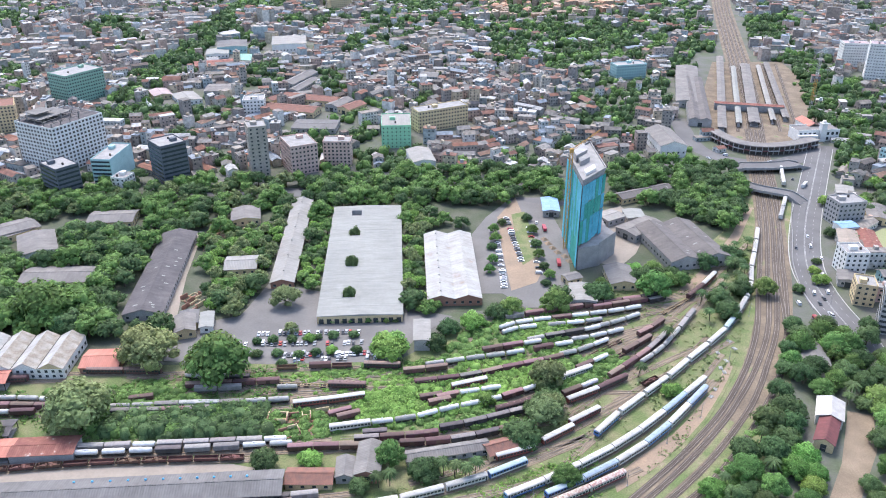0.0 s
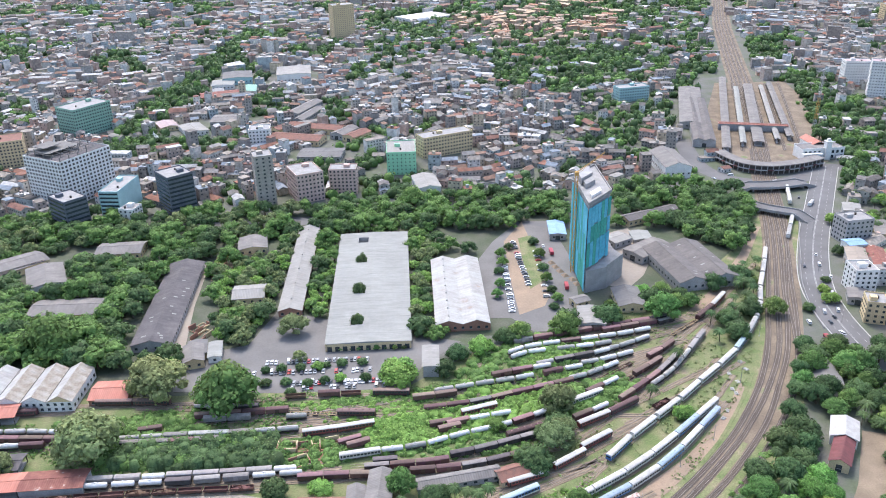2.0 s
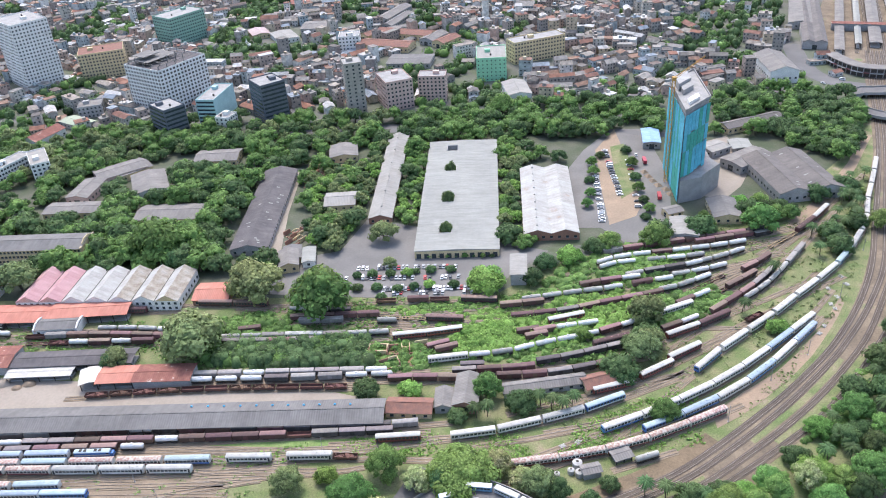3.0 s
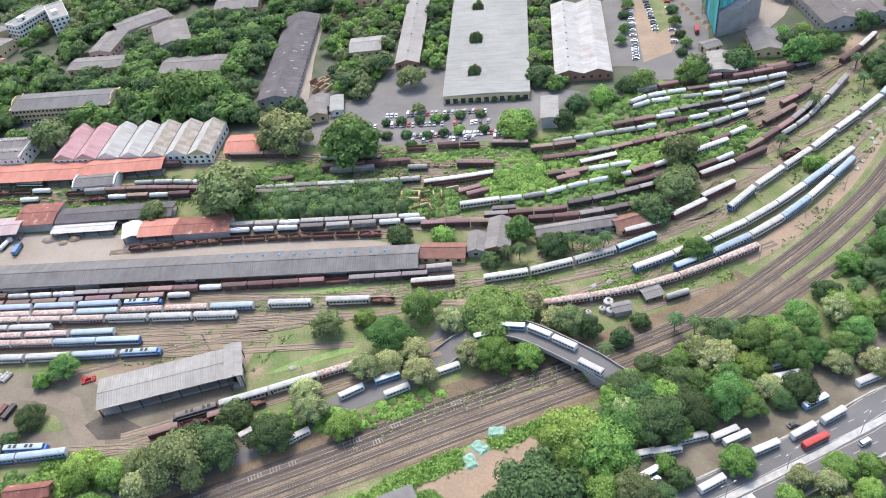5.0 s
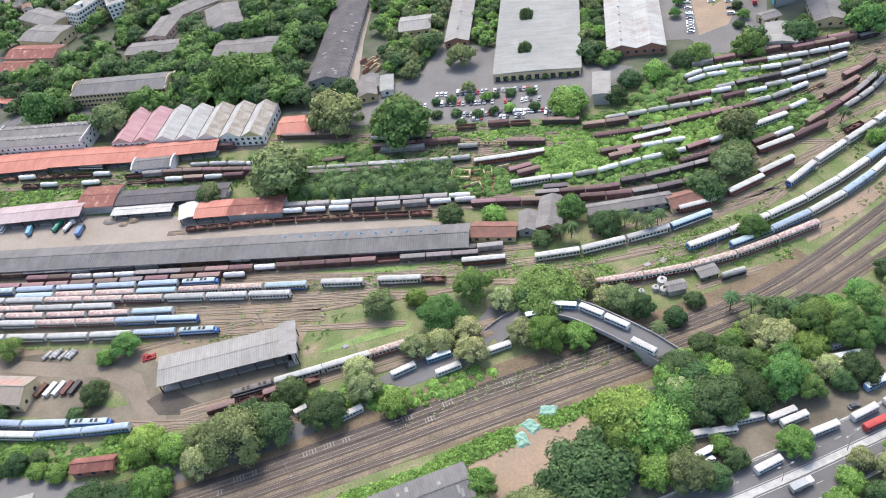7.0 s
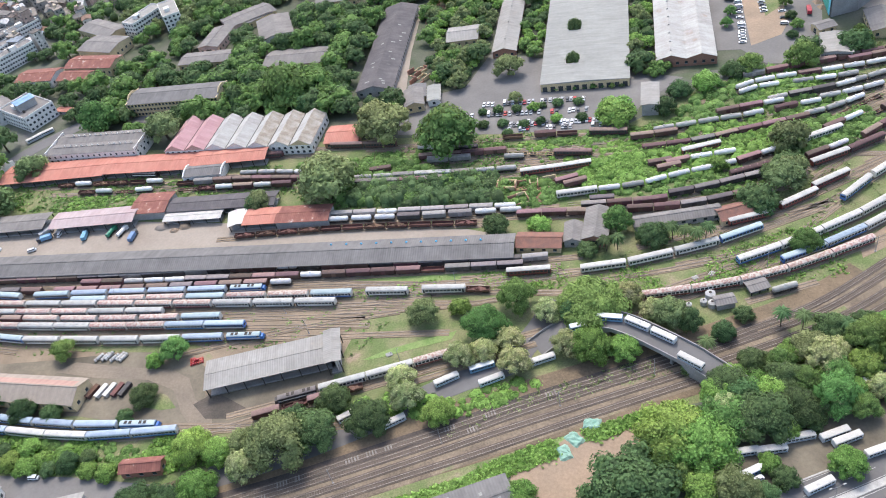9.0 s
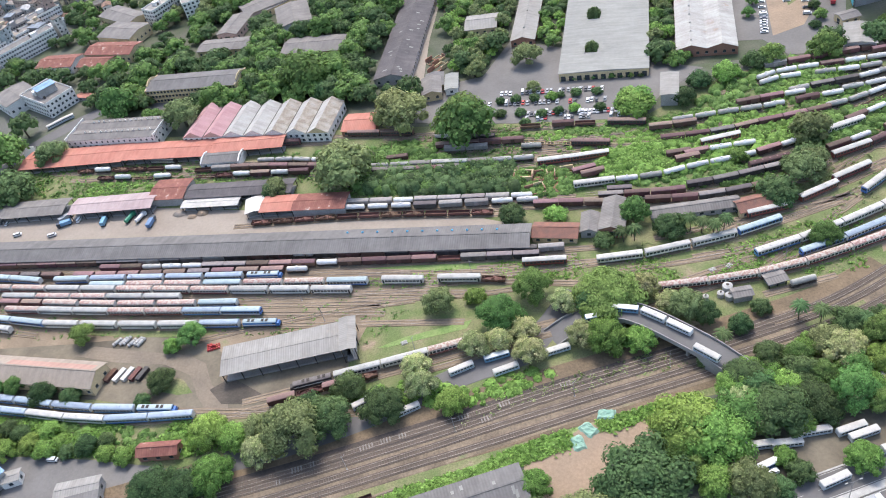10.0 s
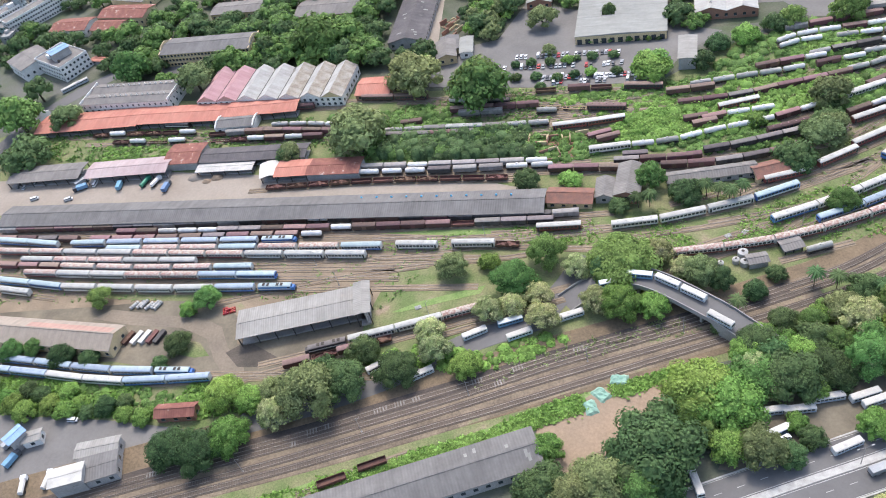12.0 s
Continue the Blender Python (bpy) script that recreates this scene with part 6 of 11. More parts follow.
train(w, "GBBBBBD", 10.0, 108.5)
w = Way([(51.8, 396.5), (90.4, 406.8), (103.9, 410.4), (123.9, 415.9), (133.5, 418.5)])
track("siding", w, sleepers=False, z=0.2, label="yard siding half grown over with weeds", bedded=True)
train(w, "BBBB", 40.0, 74.7)
w = Way([(115.5, 411.0), (124.8, 414.5), (141.3, 420.8), (197.4, 442.2)])
track("siding", w, sleepers=False, z=0.2, label="yard siding half grown over with weeds", bedded=True)
train(w, "D", 10.0, 27.6)
w = Way([(16.1, 375.1), (33.8, 384.4), (46.9, 391.4), (61.4, 394.2), (85.9, 399.3), (102.4, 402.8), (120.1, 408.2), (177.6, 425.6)])
track("siding", w, sleepers=False, z=0.2, label="yard siding half grown over with weeds", bedded=True)
train(w, "TTTBTTTTT", 20.0, 110.1)
w = Way([(26.0, 375.3), (35.0, 379.7), (46.3, 385.4), (62.2, 387.6), (84.6, 391.4), (93.1, 393.7), (131.8, 404.0)])
track("siding", w, sleepers=False, z=0.2, label="yard siding half grown over with weeds", bedded=False)
train(w, "TT.STSTS", 10.0, 70.3)
w = Way([(49.7, 369.5), (86.6, 384.8), (101.7, 391.1), (113.3, 397.6), (165.8, 426.8)])
track("siding", w, sleepers=False, z=0.2, label="yard siding half grown over with weeds", bedded=True)
train(w, "SST", 40.0, 69.7)
w = Way([(10.0, 359.9), (48.1, 372.2), (63.3, 377.1), (77.6, 380.9), (89.1, 385.4), (107.8, 392.7)])
track("siding", w, sleepers=False, z=0.2, label="yard siding half grown over with weeds", bedded=True)
train(w, "SDDT", 40.0, 83.2)
w = Way([(14.4, 357.1), (72.4, 372.4), (86.6, 376.2), (101.4, 382.3), (138.4, 397.5)])
track("siding", w, sleepers=False, z=0.2, label="yard siding half grown over with weeds", bedded=True)
train(w, "STT", 60.0, 90.8)
w = Way([(-15.1, 351.1), (23.2, 362.5), (35.5, 366.2), (52.2, 370.5), (71.6, 375.4)])
track("siding", w, sleepers=False, z=0.2, label="yard siding half grown over with weeds", bedded=False)
train(w, "BBT", 40.0, 70.0)
w = Way([(31.7, 357.3), (50.8, 363.3), (65.7, 368.1), (75.7, 370.7), (95.0, 375.9)])
track("siding", w, sleepers=False, z=0.2, label="yard siding half grown over with weeds", bedded=False)
train(w, "BT", 20.0, 46.0)
w = Way([(7.3, 337.6), (63.7, 357.9), (75.2, 362.0), (85.1, 367.9), (97.6, 375.5), (131.8, 396.3)])
track("siding", w, sleepers=False, z=0.2, label="yard siding half grown over with weeds", bedded=True)
train(w, "SSTTT", 60.0, 98.4)
w = Way([(-65.8, 335.0), (-7.5, 349.1), (4.9, 352.1), (19.9, 355.7), (36.4, 359.2), (50.8, 363.3), (70.0, 368.9)])
track("siding", w, sleepers=False, z=0.2, label="yard siding half grown over with weeds", bedded=True)
train(w, "SSSSTT", 60.0, 120.0)
w = Way([(-77.9, 335.4), (-18.5, 344.1), (-5.4, 346.0), (6.9, 348.5), (16.7, 350.5)])
track("siding", w, sleepers=False, z=0.2, label="yard siding half grown over with weeds", bedded=False)
train(w, "BBB", 60.0, 85.9)
w = Way([(-111.2, 318.0), (-12.5, 334.2), (4.7, 337.0), (19.1, 340.4), (34.8, 346.3), (48.8, 350.7), (62.8, 355.8), (91.1, 366.0)])
track("siding", w, sleepers=False, z=0.2, label="yard siding half grown over with weeds", bedded=True)
train(w, "BBDBBBB", 100.0, 178.6)
w = Way([(-12.9, 323.3), (6.0, 329.9), (19.4, 334.6), (28.8, 337.9)])
track("siding", w, sleepers=False, z=0.2, label="yard siding half grown over with weeds", bedded=False)
train(w, "m", 20.0, 34.2)
w = Way([(-19.8, 313.8), (-1.1, 321.1), (5.8, 323.8), (17.1, 326.5), (35.5, 331.1), (42.5, 334.0), (61.0, 341.4)])
track("siding", w, sleepers=False, z=0.2, label="yard siding half grown over with weeds", bedded=False)
train(w, "BTT.BTT", 20.0, 65.6)
w = Way([(-28.9, 316.2), (-9.5, 321.1), (5.0, 324.7), (14.7, 327.2)])
track("siding", w, sleepers=False, z=0.2, label="yard siding half grown over with weeds", bedded=False)
train(w, "BB", 20.0, 34.9)
w = Way([(-24.4, 311.1), (-5.3, 317.0), (9.1, 321.5), (18.7, 324.5)])
track("siding", w, sleepers=False, z=0.2, label="yard siding half grown over with weeds", bedded=False)
train(w, "BB", 20.0, 35.1)
w = Way([(-57.9, 282.6), (0.1, 298.2), (15.5, 302.4), (29.0, 307.4), (43.1, 312.6), (61.8, 319.4)])
track("siding", w, sleepers=False, z=0.2, label="yard siding half grown over with weeds", bedded=True)
train(w, "DDDDD", 60.0, 105.4)
w = Way([(-31.4, 289.9), (-11.7, 293.3), (4.5, 296.2), (14.3, 297.9)])
track("siding", w, sleepers=False, z=0.2, label="yard siding half grown over with weeds", bedded=False)
train(w, "BBB", 20.0, 36.4)
w = Way([(17.8, 307.6), (27.1, 311.3), (42.5, 317.4), (51.8, 321.1)])
track("siding", w, sleepers=False, z=0.2, label="yard siding half grown over with weeds", bedded=False)
train(w, "kB", 10.0, 26.5)
w = Way([(44.4, 327.7), (62.0, 337.2), (72.7, 343.0), (81.6, 347.8)])
track("siding", w, sleepers=False, z=0.2, label="yard siding half grown over with weeds", bedded=False)
train(w, "w", 20.0, 32.2)
w = Way([(43.4, 314.0), (60.9, 323.6), (68.4, 327.7), (79.8, 334.7), (96.8, 345.2)])
track("siding", w, sleepers=False, z=0.2, label="yard siding half grown over with weeds", bedded=False)
train(w, "BTT", 20.0, 41.9)
w = Way([(9.6, 289.6), (62.3, 318.2), (77.2, 326.3), (90.0, 334.7), (140.3, 367.4)])
track("siding", w, sleepers=False, z=0.2, label="yard siding half grown over with weeds", bedded=True)
train(w, "mk", 60.0, 92.2)
w = Way([(11.6, 267.2), (61.1, 301.2), (77.6, 312.5), (127.1, 346.5)])
track("siding", w, sleepers=False, z=0.2, label="yard siding half grown over with weeds", bedded=True)
train(w, "m", 60.0, 80.1)
w = Way([(30.1, 276.6), (46.5, 288.0), (57.4, 295.5), (106.8, 329.5)])
track("siding", w, sleepers=False, z=0.2, label="yard siding half grown over with weeds", bedded=True)
train(w, "m", 20.0, 33.2)
w = Way([(64.9, 345.1), (80.4, 357.7), (96.0, 370.5), (106.3, 376.5), (123.5, 386.7)])
track("siding", w, sleepers=False, z=0.2, label="yard siding half grown over with weeds", bedded=True)
train(w, "UUU", 20.0, 52.1)
w = Way([(21.1, 311.8), (71.1, 345.0), (82.4, 352.5), (94.7, 360.8), (103.0, 366.3)])
track("siding", w, sleepers=False, z=0.2, label="yard siding half grown over with weeds", bedded=True)
train(w, "BTT", 60.0, 88.4)
w = Way([(38.9, 319.4), (88.3, 353.5), (101.8, 362.8), (115.3, 374.2), (123.0, 380.6)])
track("siding", w, sleepers=False, z=0.2, label="yard siding half grown over with weeds", bedded=True)
train(w, "UBB", 60.0, 94.0)
w = Way([(94.5, 365.4), (110.4, 377.6), (122.3, 386.7), (131.9, 396.7), (159.5, 425.6)])
track("siding", w, sleepers=False, z=0.2, label="yard siding half grown over with weeds", bedded=True)
train(w, "BBT", 20.0, 48.8)
w = Way([(41.9, 298.8), (86.9, 338.5), (104.2, 353.9), (116.5, 366.4), (127.6, 380.2), (165.4, 426.8)])
track("siding", w, sleepers=False, z=0.2, label="yard siding half grown over with weeds", bedded=True)
train(w, "BBBDDT", 60.0, 118.4)
w = Way([(62.0, 309.2), (105.7, 350.3), (119.5, 363.2), (132.9, 380.7), (148.9, 403.2), (183.8, 452.1)])
track("siding", w, sleepers=False, z=0.2, label="yard siding half grown over with weeds", bedded=True)
train(w, "SSSSGG", 60.0, 128.6)
w = Way([(86.3, 320.2), (102.6, 331.8), (113.2, 339.4), (162.1, 374.1)])
track("siding", w, sleepers=False, z=0.2, label="yard siding half grown over with weeds", bedded=True)
train(w, "Q", 20.0, 33.0)
w = Way([(122.5, 394.9), (130.0, 401.5), (153.1, 421.7), (165.1, 435.6), (174.3, 447.3), (211.5, 494.4)])
track("siding", w, sleepers=False, z=0.2, label="yard siding half grown over with weeds", bedded=True)
train(w, "FFkm", 10.0, 73.9)
w = Way([(-182.5, 284.8), (-162.5, 285.9), (-130.1, 287.7), (-104.5, 289.0), (-69.1, 291.4), (-49.2, 292.8)])
track("siding", w, sleepers=False, z=0.2, label="yard siding half grown over with weeds", bedded=True)
train(w, "GGTGDGT", 20.0, 113.6)
w = Way([(-194.8, 279.9), (-174.8, 281.1), (-143.5, 283.0), (-117.6, 284.3), (-90.0, 286.5), (-60.7, 288.6), (-20.8, 291.4)])
track("siding", w, sleepers=False, z=0.2, label="yard siding half grown over with weeds", bedded=True)
train(w, "TTTTDGGTT", 20.0, 134.3)
w = Way([(-220.2, 269.3), (-210.3, 270.4), (-159.4, 276.1), (-124.6, 278.1), (-86.0, 279.6), (-76.0, 280.0)])
track("siding", w, sleepers=False, z=0.2, label="yard siding half grown over with weeds", bedded=True)
train(w, "QQQQOOQQOOQ", 10.0, 134.7)
w = Way([(-258.7, 321.2), (-228.7, 321.9), (-208.0, 322.5), (-187.1, 321.0), (-127.3, 316.7)])
track("siding", w, sleepers=False, z=0.2, label="yard siding half grown over with weeds", bedded=True)
train(w, "SST", 30.0, 71.6)
w = Way([(-319.9, 324.1), (-299.9, 323.6), (-276.6, 323.1), (-216.6, 321.7)])
track("siding", w, sleepers=False, z=0.2, label="yard siding half grown over with weeds", bedded=True)
train(w, "K", 20.0, 43.3)
w = Way([(-284.9, 313.3), (-265.0, 314.5), (-226.5, 316.8), (-188.7, 316.1), (-128.8, 314.9)])
track("siding", w, sleepers=False, z=0.2, label="yard siding half grown over with weeds", bedded=True)
train(w, "OGBBBBB", 20.0, 96.3)
w = Way([(-282.4, 308.9), (-262.5, 309.4), (-227.3, 310.4), (-187.4, 312.2), (-127.4, 314.9)])
track("siding", w, sleepers=False, z=0.2, label="yard siding half grown over with weeds", bedded=True)
train(w, "UQTBTBB", 20.0, 95.1)
w = Way([(-364.5, 314.0), (-344.5, 314.8), (-307.5, 316.3), (-273.5, 316.7), (-263.5, 316.8)])
track("siding", w, sleepers=False, z=0.2, label="yard siding half grown over with weeds", bedded=True)
train(w, "QTQOT", 20.0, 91.1)
w = Way([(-346.4, 307.9), (-326.4, 308.2), (-288.1, 308.8), (-271.9, 310.1), (-252.0, 311.7)])
track("siding", w, sleepers=False, z=0.2, label="yard siding half grown over with weeds", bedded=True)
train(w, "QTUT", 20.0, 74.5)
w = Way([(-191.8, 345.5), (-181.8, 345.4), (-148.4, 345.0), (-108.4, 344.6)])
track("siding", w, sleepers=False, z=0.2, label="yard siding half grown over with weeds", bedded=True)
train(w, "kkB", 10.0, 43.5)
w = Way([(-238.0, 337.0), (-228.0, 337.6), (-205.5, 338.9), (-185.5, 340.1)])
track("siding", w, sleepers=False, z=0.2, label="yard siding half grown over with weeds", bedded=True)
train(w, "kB", 10.0, 32.6)
w = Way([(-131.6, 111.6), (-124.7, 115.6), (-114.7, 121.2), (-107.8, 125.2)])
track("siding", w, sleepers=False, z=0.2, label="yard siding half grown over with weeds", bedded=True)
train(w, "O", 8.0, 19.4)
w = Way([(-119.0, 120.0), (-111.9, 123.8), (-101.3, 129.6), (-94.3, 133.4)])
track("siding", w, sleepers=False, z=0.2, label="yard siding half grown over with weeds", bedded=True)
train(w, "O", 8.0, 20.1)
w = Way([(29.8, 232.9), (39.0, 236.8), (47.8, 240.5), (57.0, 244.4)])
track("siding", w, sleepers=False, z=0.2, label="yard siding half grown over with weeds", bedded=True)
train(w, "S", 10.0, 19.6)

# ---- empty sidings ----
track("siding", Way([(-6.3, 259.9), (28.2, 272.3), (62.8, 291.2), (103.4, 324.8), (148.7, 377.4)]), sleepers=False, z=0.2, half=1.6, label="empty yard siding among weeds")
track("siding", Way([(3.2, 253.3), (42.0, 265.4), (79.3, 285.5), (121.6, 322.5), (152.5, 361.1)]), sleepers=False, z=0.2, half=1.6, label="empty yard siding among weeds")
track("siding", Way([(-35.7, 241.9), (-1.9, 249.8), (35.3, 262.0), (72.3, 281.3)]), sleepers=False, z=0.2, half=1.6, label="empty yard siding among weeds")
track("siding", Way([(-139.6, 221.8), (-89.0, 227.1), (-53.9, 236.1)]), sleepers=False, z=0.2, half=1.6, label="empty yard siding among weeds")
track("siding", Way([(-204.2, 194.4), (-160.3, 210.5), (-111.0, 223.3)]), sleepers=False, z=0.2, half=1.6, label="empty yard siding among weeds")
track("siding", Way([(-92.7, 327.7), (-35.3, 329.9), (4.6, 334.5), (39.5, 344.1)]), sleepers=False, z=0.2, half=1.6, label="empty yard siding among weeds")
track("siding", Way([(-145.7, 232.0), (-78.9, 239.1), (-40.9, 246.8)]), sleepers=False, z=0.2, half=1.6, label="empty yard siding among weeds")
track("siding", Way([(-141.9, 237.6), (-79.5, 242.6), (-45.9, 249.0)]), sleepers=False, z=0.2, half=1.6, label="empty yard siding among weeds")
track("siding", Way([(-203.8, 218.5), (-154.0, 223.9), (-102.5, 230.5)]), sleepers=False, z=0.2, half=1.6, label="empty yard siding among weeds")
track("siding", Way([(-100.9, 183.9), (-71.3, 197.7), (-50.2, 208.0)]), sleepers=False, z=0.2, half=1.6, label="empty yard siding among weeds")

# ---- sheds and buildings beside the yard ----
HALL = (-48.3, 472.2, 155.9, 48.5, -87.3)
HOLES = [(-64.3, -7.4), (-30.9, -7.5), (14.4, -7.7), (53.6, -7.2)]
shed("long_store", -98.8, 499.3, 129.8, 14.2, -87.4, 4.5, 2.2, BRICKWALL, SHEETROOF, "long narrow store with a pale grey sheet roof", "warehouse", vents=6)
shed("twin_warehouse", 8.1, 457.1, 88.5, 32.6, -87.8, 5.0, 2.6, BRICKWALL, SAWROOF, "warehouse with two white ridged sheet roofs and brick gables", "warehouse", n=2, vents=9)
shed("long_dark_store", -174.0, 451.7, 108.7, 22.4, -85.3, 4.6, 3.0, GREYWALL, PURPLEROOF, "long old store with a stained dark grey roof", "warehouse", skylights=14)
shed("tile_store", -175.7, 354.0, 19.5, 16.4, 2.8, 4.0, 1.6, BRICKWALL, REDROOF, "low store with a red sheet roof", "store")
shed("platform_roof", -352.0, 325.9, 69.0, 17.8, 5.7, 4.5, 1.2, CREAMWALL, REDROOF, "long station platform under a red sheet roof", "platform building", windows=False, open_sides=True)
shed("platform_roof", -288.6, 331.0, 56.9, 15.9, 2.8, 4.5, 1.2, CREAMWALL, REDROOF, "long station platform under a red sheet roof", "platform building", windows=False, open_sides=True)
shed("platform_roof", -238.2, 335.5, 42.9, 13.9, 5.8, 5.2, 1.2, CREAMWALL, REDROOF, "raised platform shed under a red sheet roof", "platform building", windows=False, open_sides=True)
SIGNAL = \
shed("signal_hut", -250.2, 323.5, 22.9, 11.1, 5.7, 4.5, 1.2, WHITEWALL, DARKROOF, "small white building with a dark roof", "signal building")
for u in (-11.4, 11.4):
    part("end_gable", prisms([(-6.2, 0.0), (6.2, 0.0), (6.2, 4.9), (2.6, 6.4), (-2.6, 6.4), (-6.2, 4.9)], u - 0.35, u + 0.35), WHITEWALL, SIGNAL)
t = shed("white_office", -333.7, 349.1, 61.6, 22.2, 2.6, 8.0, 1.4, WHITEWALL, OLDROOF, "long white two-storey office with twin grey roofs and white finials", "office building", n=2)
panes(t, WHITEWALL, 61.6, 22.2, 5.6, 1.1, 1.3, 2.6, sills=False)
finials(t, 61.6, 22.2, 13, 9.4, WHITEWALL)
stepped_gable(-391.1, 331.5, -170.8, 13.5)
earth_heap(-257.3, 279.2, 4.5, SAND, "low heap of pale orange sand on the yard")
earth_heap(-243.7, 279.8, 4.0, DIRT, "low heap of reddish earth on the yard")
earth_heap(-248.7, 276.6, 3.0, DIRT, "small heap of reddish earth on the yard")
t = shed("yellow_office", -303.6, 399.3, 63.8, 18.6, 3.0, 9.3, 1.9, CREAMWALL, DARKROOF, "cream three-storey office with a grey roof and rows of windows", "office building", windows=False, over=0.7)
for k in range(3):
    panes(t, CREAMWALL, 63.8, 18.6, 0.9 + 3.1 * k, 1.5, 1.5, 0.9, sides="NS")
    part("gallery", boxed(0, -9.6, 2.7 + 3.1 * k, 62.0, 0.9, 0.25), CREAMWALL, t)
for u in (-31.9, 31.9):
    part("end_gable", prisms([(-10.0, -0.3), (10.0, -0.3), (10.0, 9.9), (6.0, 9.9), (6.0, 11.0), (2.5, 12.6), (-2.5, 12.6), (-6.0, 11.0), (-6.0, 9.9), (-10.0, 9.9)], u - 0.3, u + 0.3), CREAMWALL, t)
GOODS = \
shed("goods_shed", -210.1, 251.4, 288.6, 14.9, 3.7, 4.6, 1.8, GREYWALL, DARKROOF, "very long goods shed with a dark grey roof", "goods shed", windows=False, open_sides=True)
shed("lorry_shed", -351.3, 277.9, 45.7, 13.3, 6.5, 4.5, 1.0, GREYWALL, OLDROOF, "open lorry shed with a grey sheet roof", "shed", windows=False, open_sides=True)
shed("pink_shed", -298.6, 282.3, 48.9, 13.0, 6.8, 5.0, 1.0, GREYWALL, ROSEROOF, "lorry shed with a faded pink roof", "shed", windows=False, open_sides=True)
shed("rusty_shed", -268.4, 293.9, 20.3, 16.7, 4.5, 5.0, 1.2, GREYWALL, RUSTROOF, "workshop with a rusty red sheet roof", "shed", windows=False)
shed("dark_shed", -226.5, 294.8, 60.2, 11.2, 4.6, 4.5, 1.0, GREYWALL, PURPLEROOF, "low workshop with a dark sheet roof", "shed", windows=False, open_sides=True)
shed("white_canopy", -239.7, 284.9, 32.1, 7.0, 4.6, 3.6, 0.4, GREYWALL, COACHROOF, "long canopy with a white sheet roof", "canopy", windows=False, open_sides=True)
shed("white_canopy", -212.3, 281.7, 11.4, 9.0, -69.4, 4.2, 0.8, GREYWALL, COACHROOF, "loading canopy with a white sheet roof", "canopy", windows=False, open_sides=True)
shed("red_shed", -198.7, 282.6, 17.3, 12.0, 5.3, 4.5, 0.9, GREYWALL, REDROOF, "loading shed with a salmon-red sheet roof", "shed", windows=False, open_sides=True)
shed("rusty_shed", -176.0, 284.3, 27.6, 12.0, 3.7, 4.5, 0.9, GREYWALL, RUSTROOF, "loading shed with a rusty streaked roof", "shed", windows=False)
shed("tiled_cottage", -55.2, 265.4, 19.8, 9.5, -0.6, 3.6, 1.8, CREAMWALL, TILEROOF, "cottage with a brown clay tile roof", "cottage")
shed("grey_cottage", -40.6, 270.4, 12.2, 7.2, -88.4, 4.0, 1.5, GREYWALL, OLDROOF, "small store with a grey sheet roof", "cottage")
shed("grey_store", -30.4, 274.8, 20.6, 10.6, 87.4, 5.0, 2.0, BRICKWALL, OLDROOF, "brick store with a steep grey roof", "store")
shed("long_low_store", 3.8, 281.5, 37.5, 6.6, 12.7, 3.6, 1.2, GREYWALL, OLDROOF, "low store with a long grey roof", "store")
shed("tiled_cottage", 27.9, 284.0, 14.5, 8.7, 21.8, 3.8, 2.0, CREAMWALL, TILEROOF, "cottage with a brown clay tile roof", "cottage")
shed("maintenance_shed", -157.2, 189.0, 54.7, 15.1, 19.5, 6.0, 0.7, CREAMWALL, SHEETROOF, "locomotive maintenance shed with a grey sheet roof", "depot shed", windows=False, open_sides=True)
shed("depot_canopy", -131.7, 196.2, 17.0, 6.0, -71.2, 8.5, 0.5, GREYWALL, SHEETROOF, "raised end canopy of the maintenance shed", "canopy", windows=False, open_sides=True)
shed("cream_shed", -281.9, 168.7, 86.8, 13.4, 0.0, 5.5, 3.0, CREAMWALL, BROWNROOF, "cream-walled shed with a tan roof, part of it pink", "depot shed")
bm = bmesh.new()
prism(bm, [(0.3, 8.62), (4.2, 6.87), (4.2, 6.93), (0.3, 8.68)], -4.0, 41.5)
bmesh.ops.recalc_face_normals(bm, faces=bm.faces[:])
part("pink_sheets", bm, REDDISH, bpy.data.objects["cream_shed"], "faded pink roof sheets")
shed("long_roof_store", -96.3, 115.2, 103.5, 14.8, 26.6, 5.5, 2.0, GREYWALL, DARKROOF, "long store with a stained dark grey roof", "warehouse", skylights=6)
shed("works_shed", -212.4, 110.3, 15.5, 10.7, 26.4, 5.0, 0.6, GREYWALL, DARKROOF, "works shed with a dark flat-pitched roof", "shed")
shed("white_works_shed", -220.5, 103.9, 12.2, 7.3, 23.9, 8.0, 0.5, GREYWALL, COACHROOF, "works shed with a bright white roof", "shed", windows=False)
shed("beige_works_shed", -216.9, 118.0, 16.9, 6.1, 19.4, 5.0, 0.5, GREYWALL, SHEETROOF, "works shed with a beige roof", "shed")
shed("blue_works_shed", -255.7, 117.6, 7.2, 5.1, 67.5, 7.0, 0.6, GREYWALL, BLUEROOF, "tall works hopper house with a blue roof", "hopper house", windows=False)
shed("grey_works_hut", -250.2, 119.5, 7.2, 4.7, 25.4, 4.0, 0.5, WHITEWALL, SHEETROOF, "white works hut with a grey roof", "hut")
shed("rusty_hut", -192.7, 138.0, 16.2, 5.7, 10.4, 4.0, 1.5, BRICKWALL, RUSTROOF, "hut with a rusty brown roof among trees", "hut")
shed("hip_roof_house", 198.6, 355.9, 20.1, 13.2, 76.9, 4.0, 2.5, CREAMWALL, OLDROOF, "house with a grey hipped roof among trees", "house")
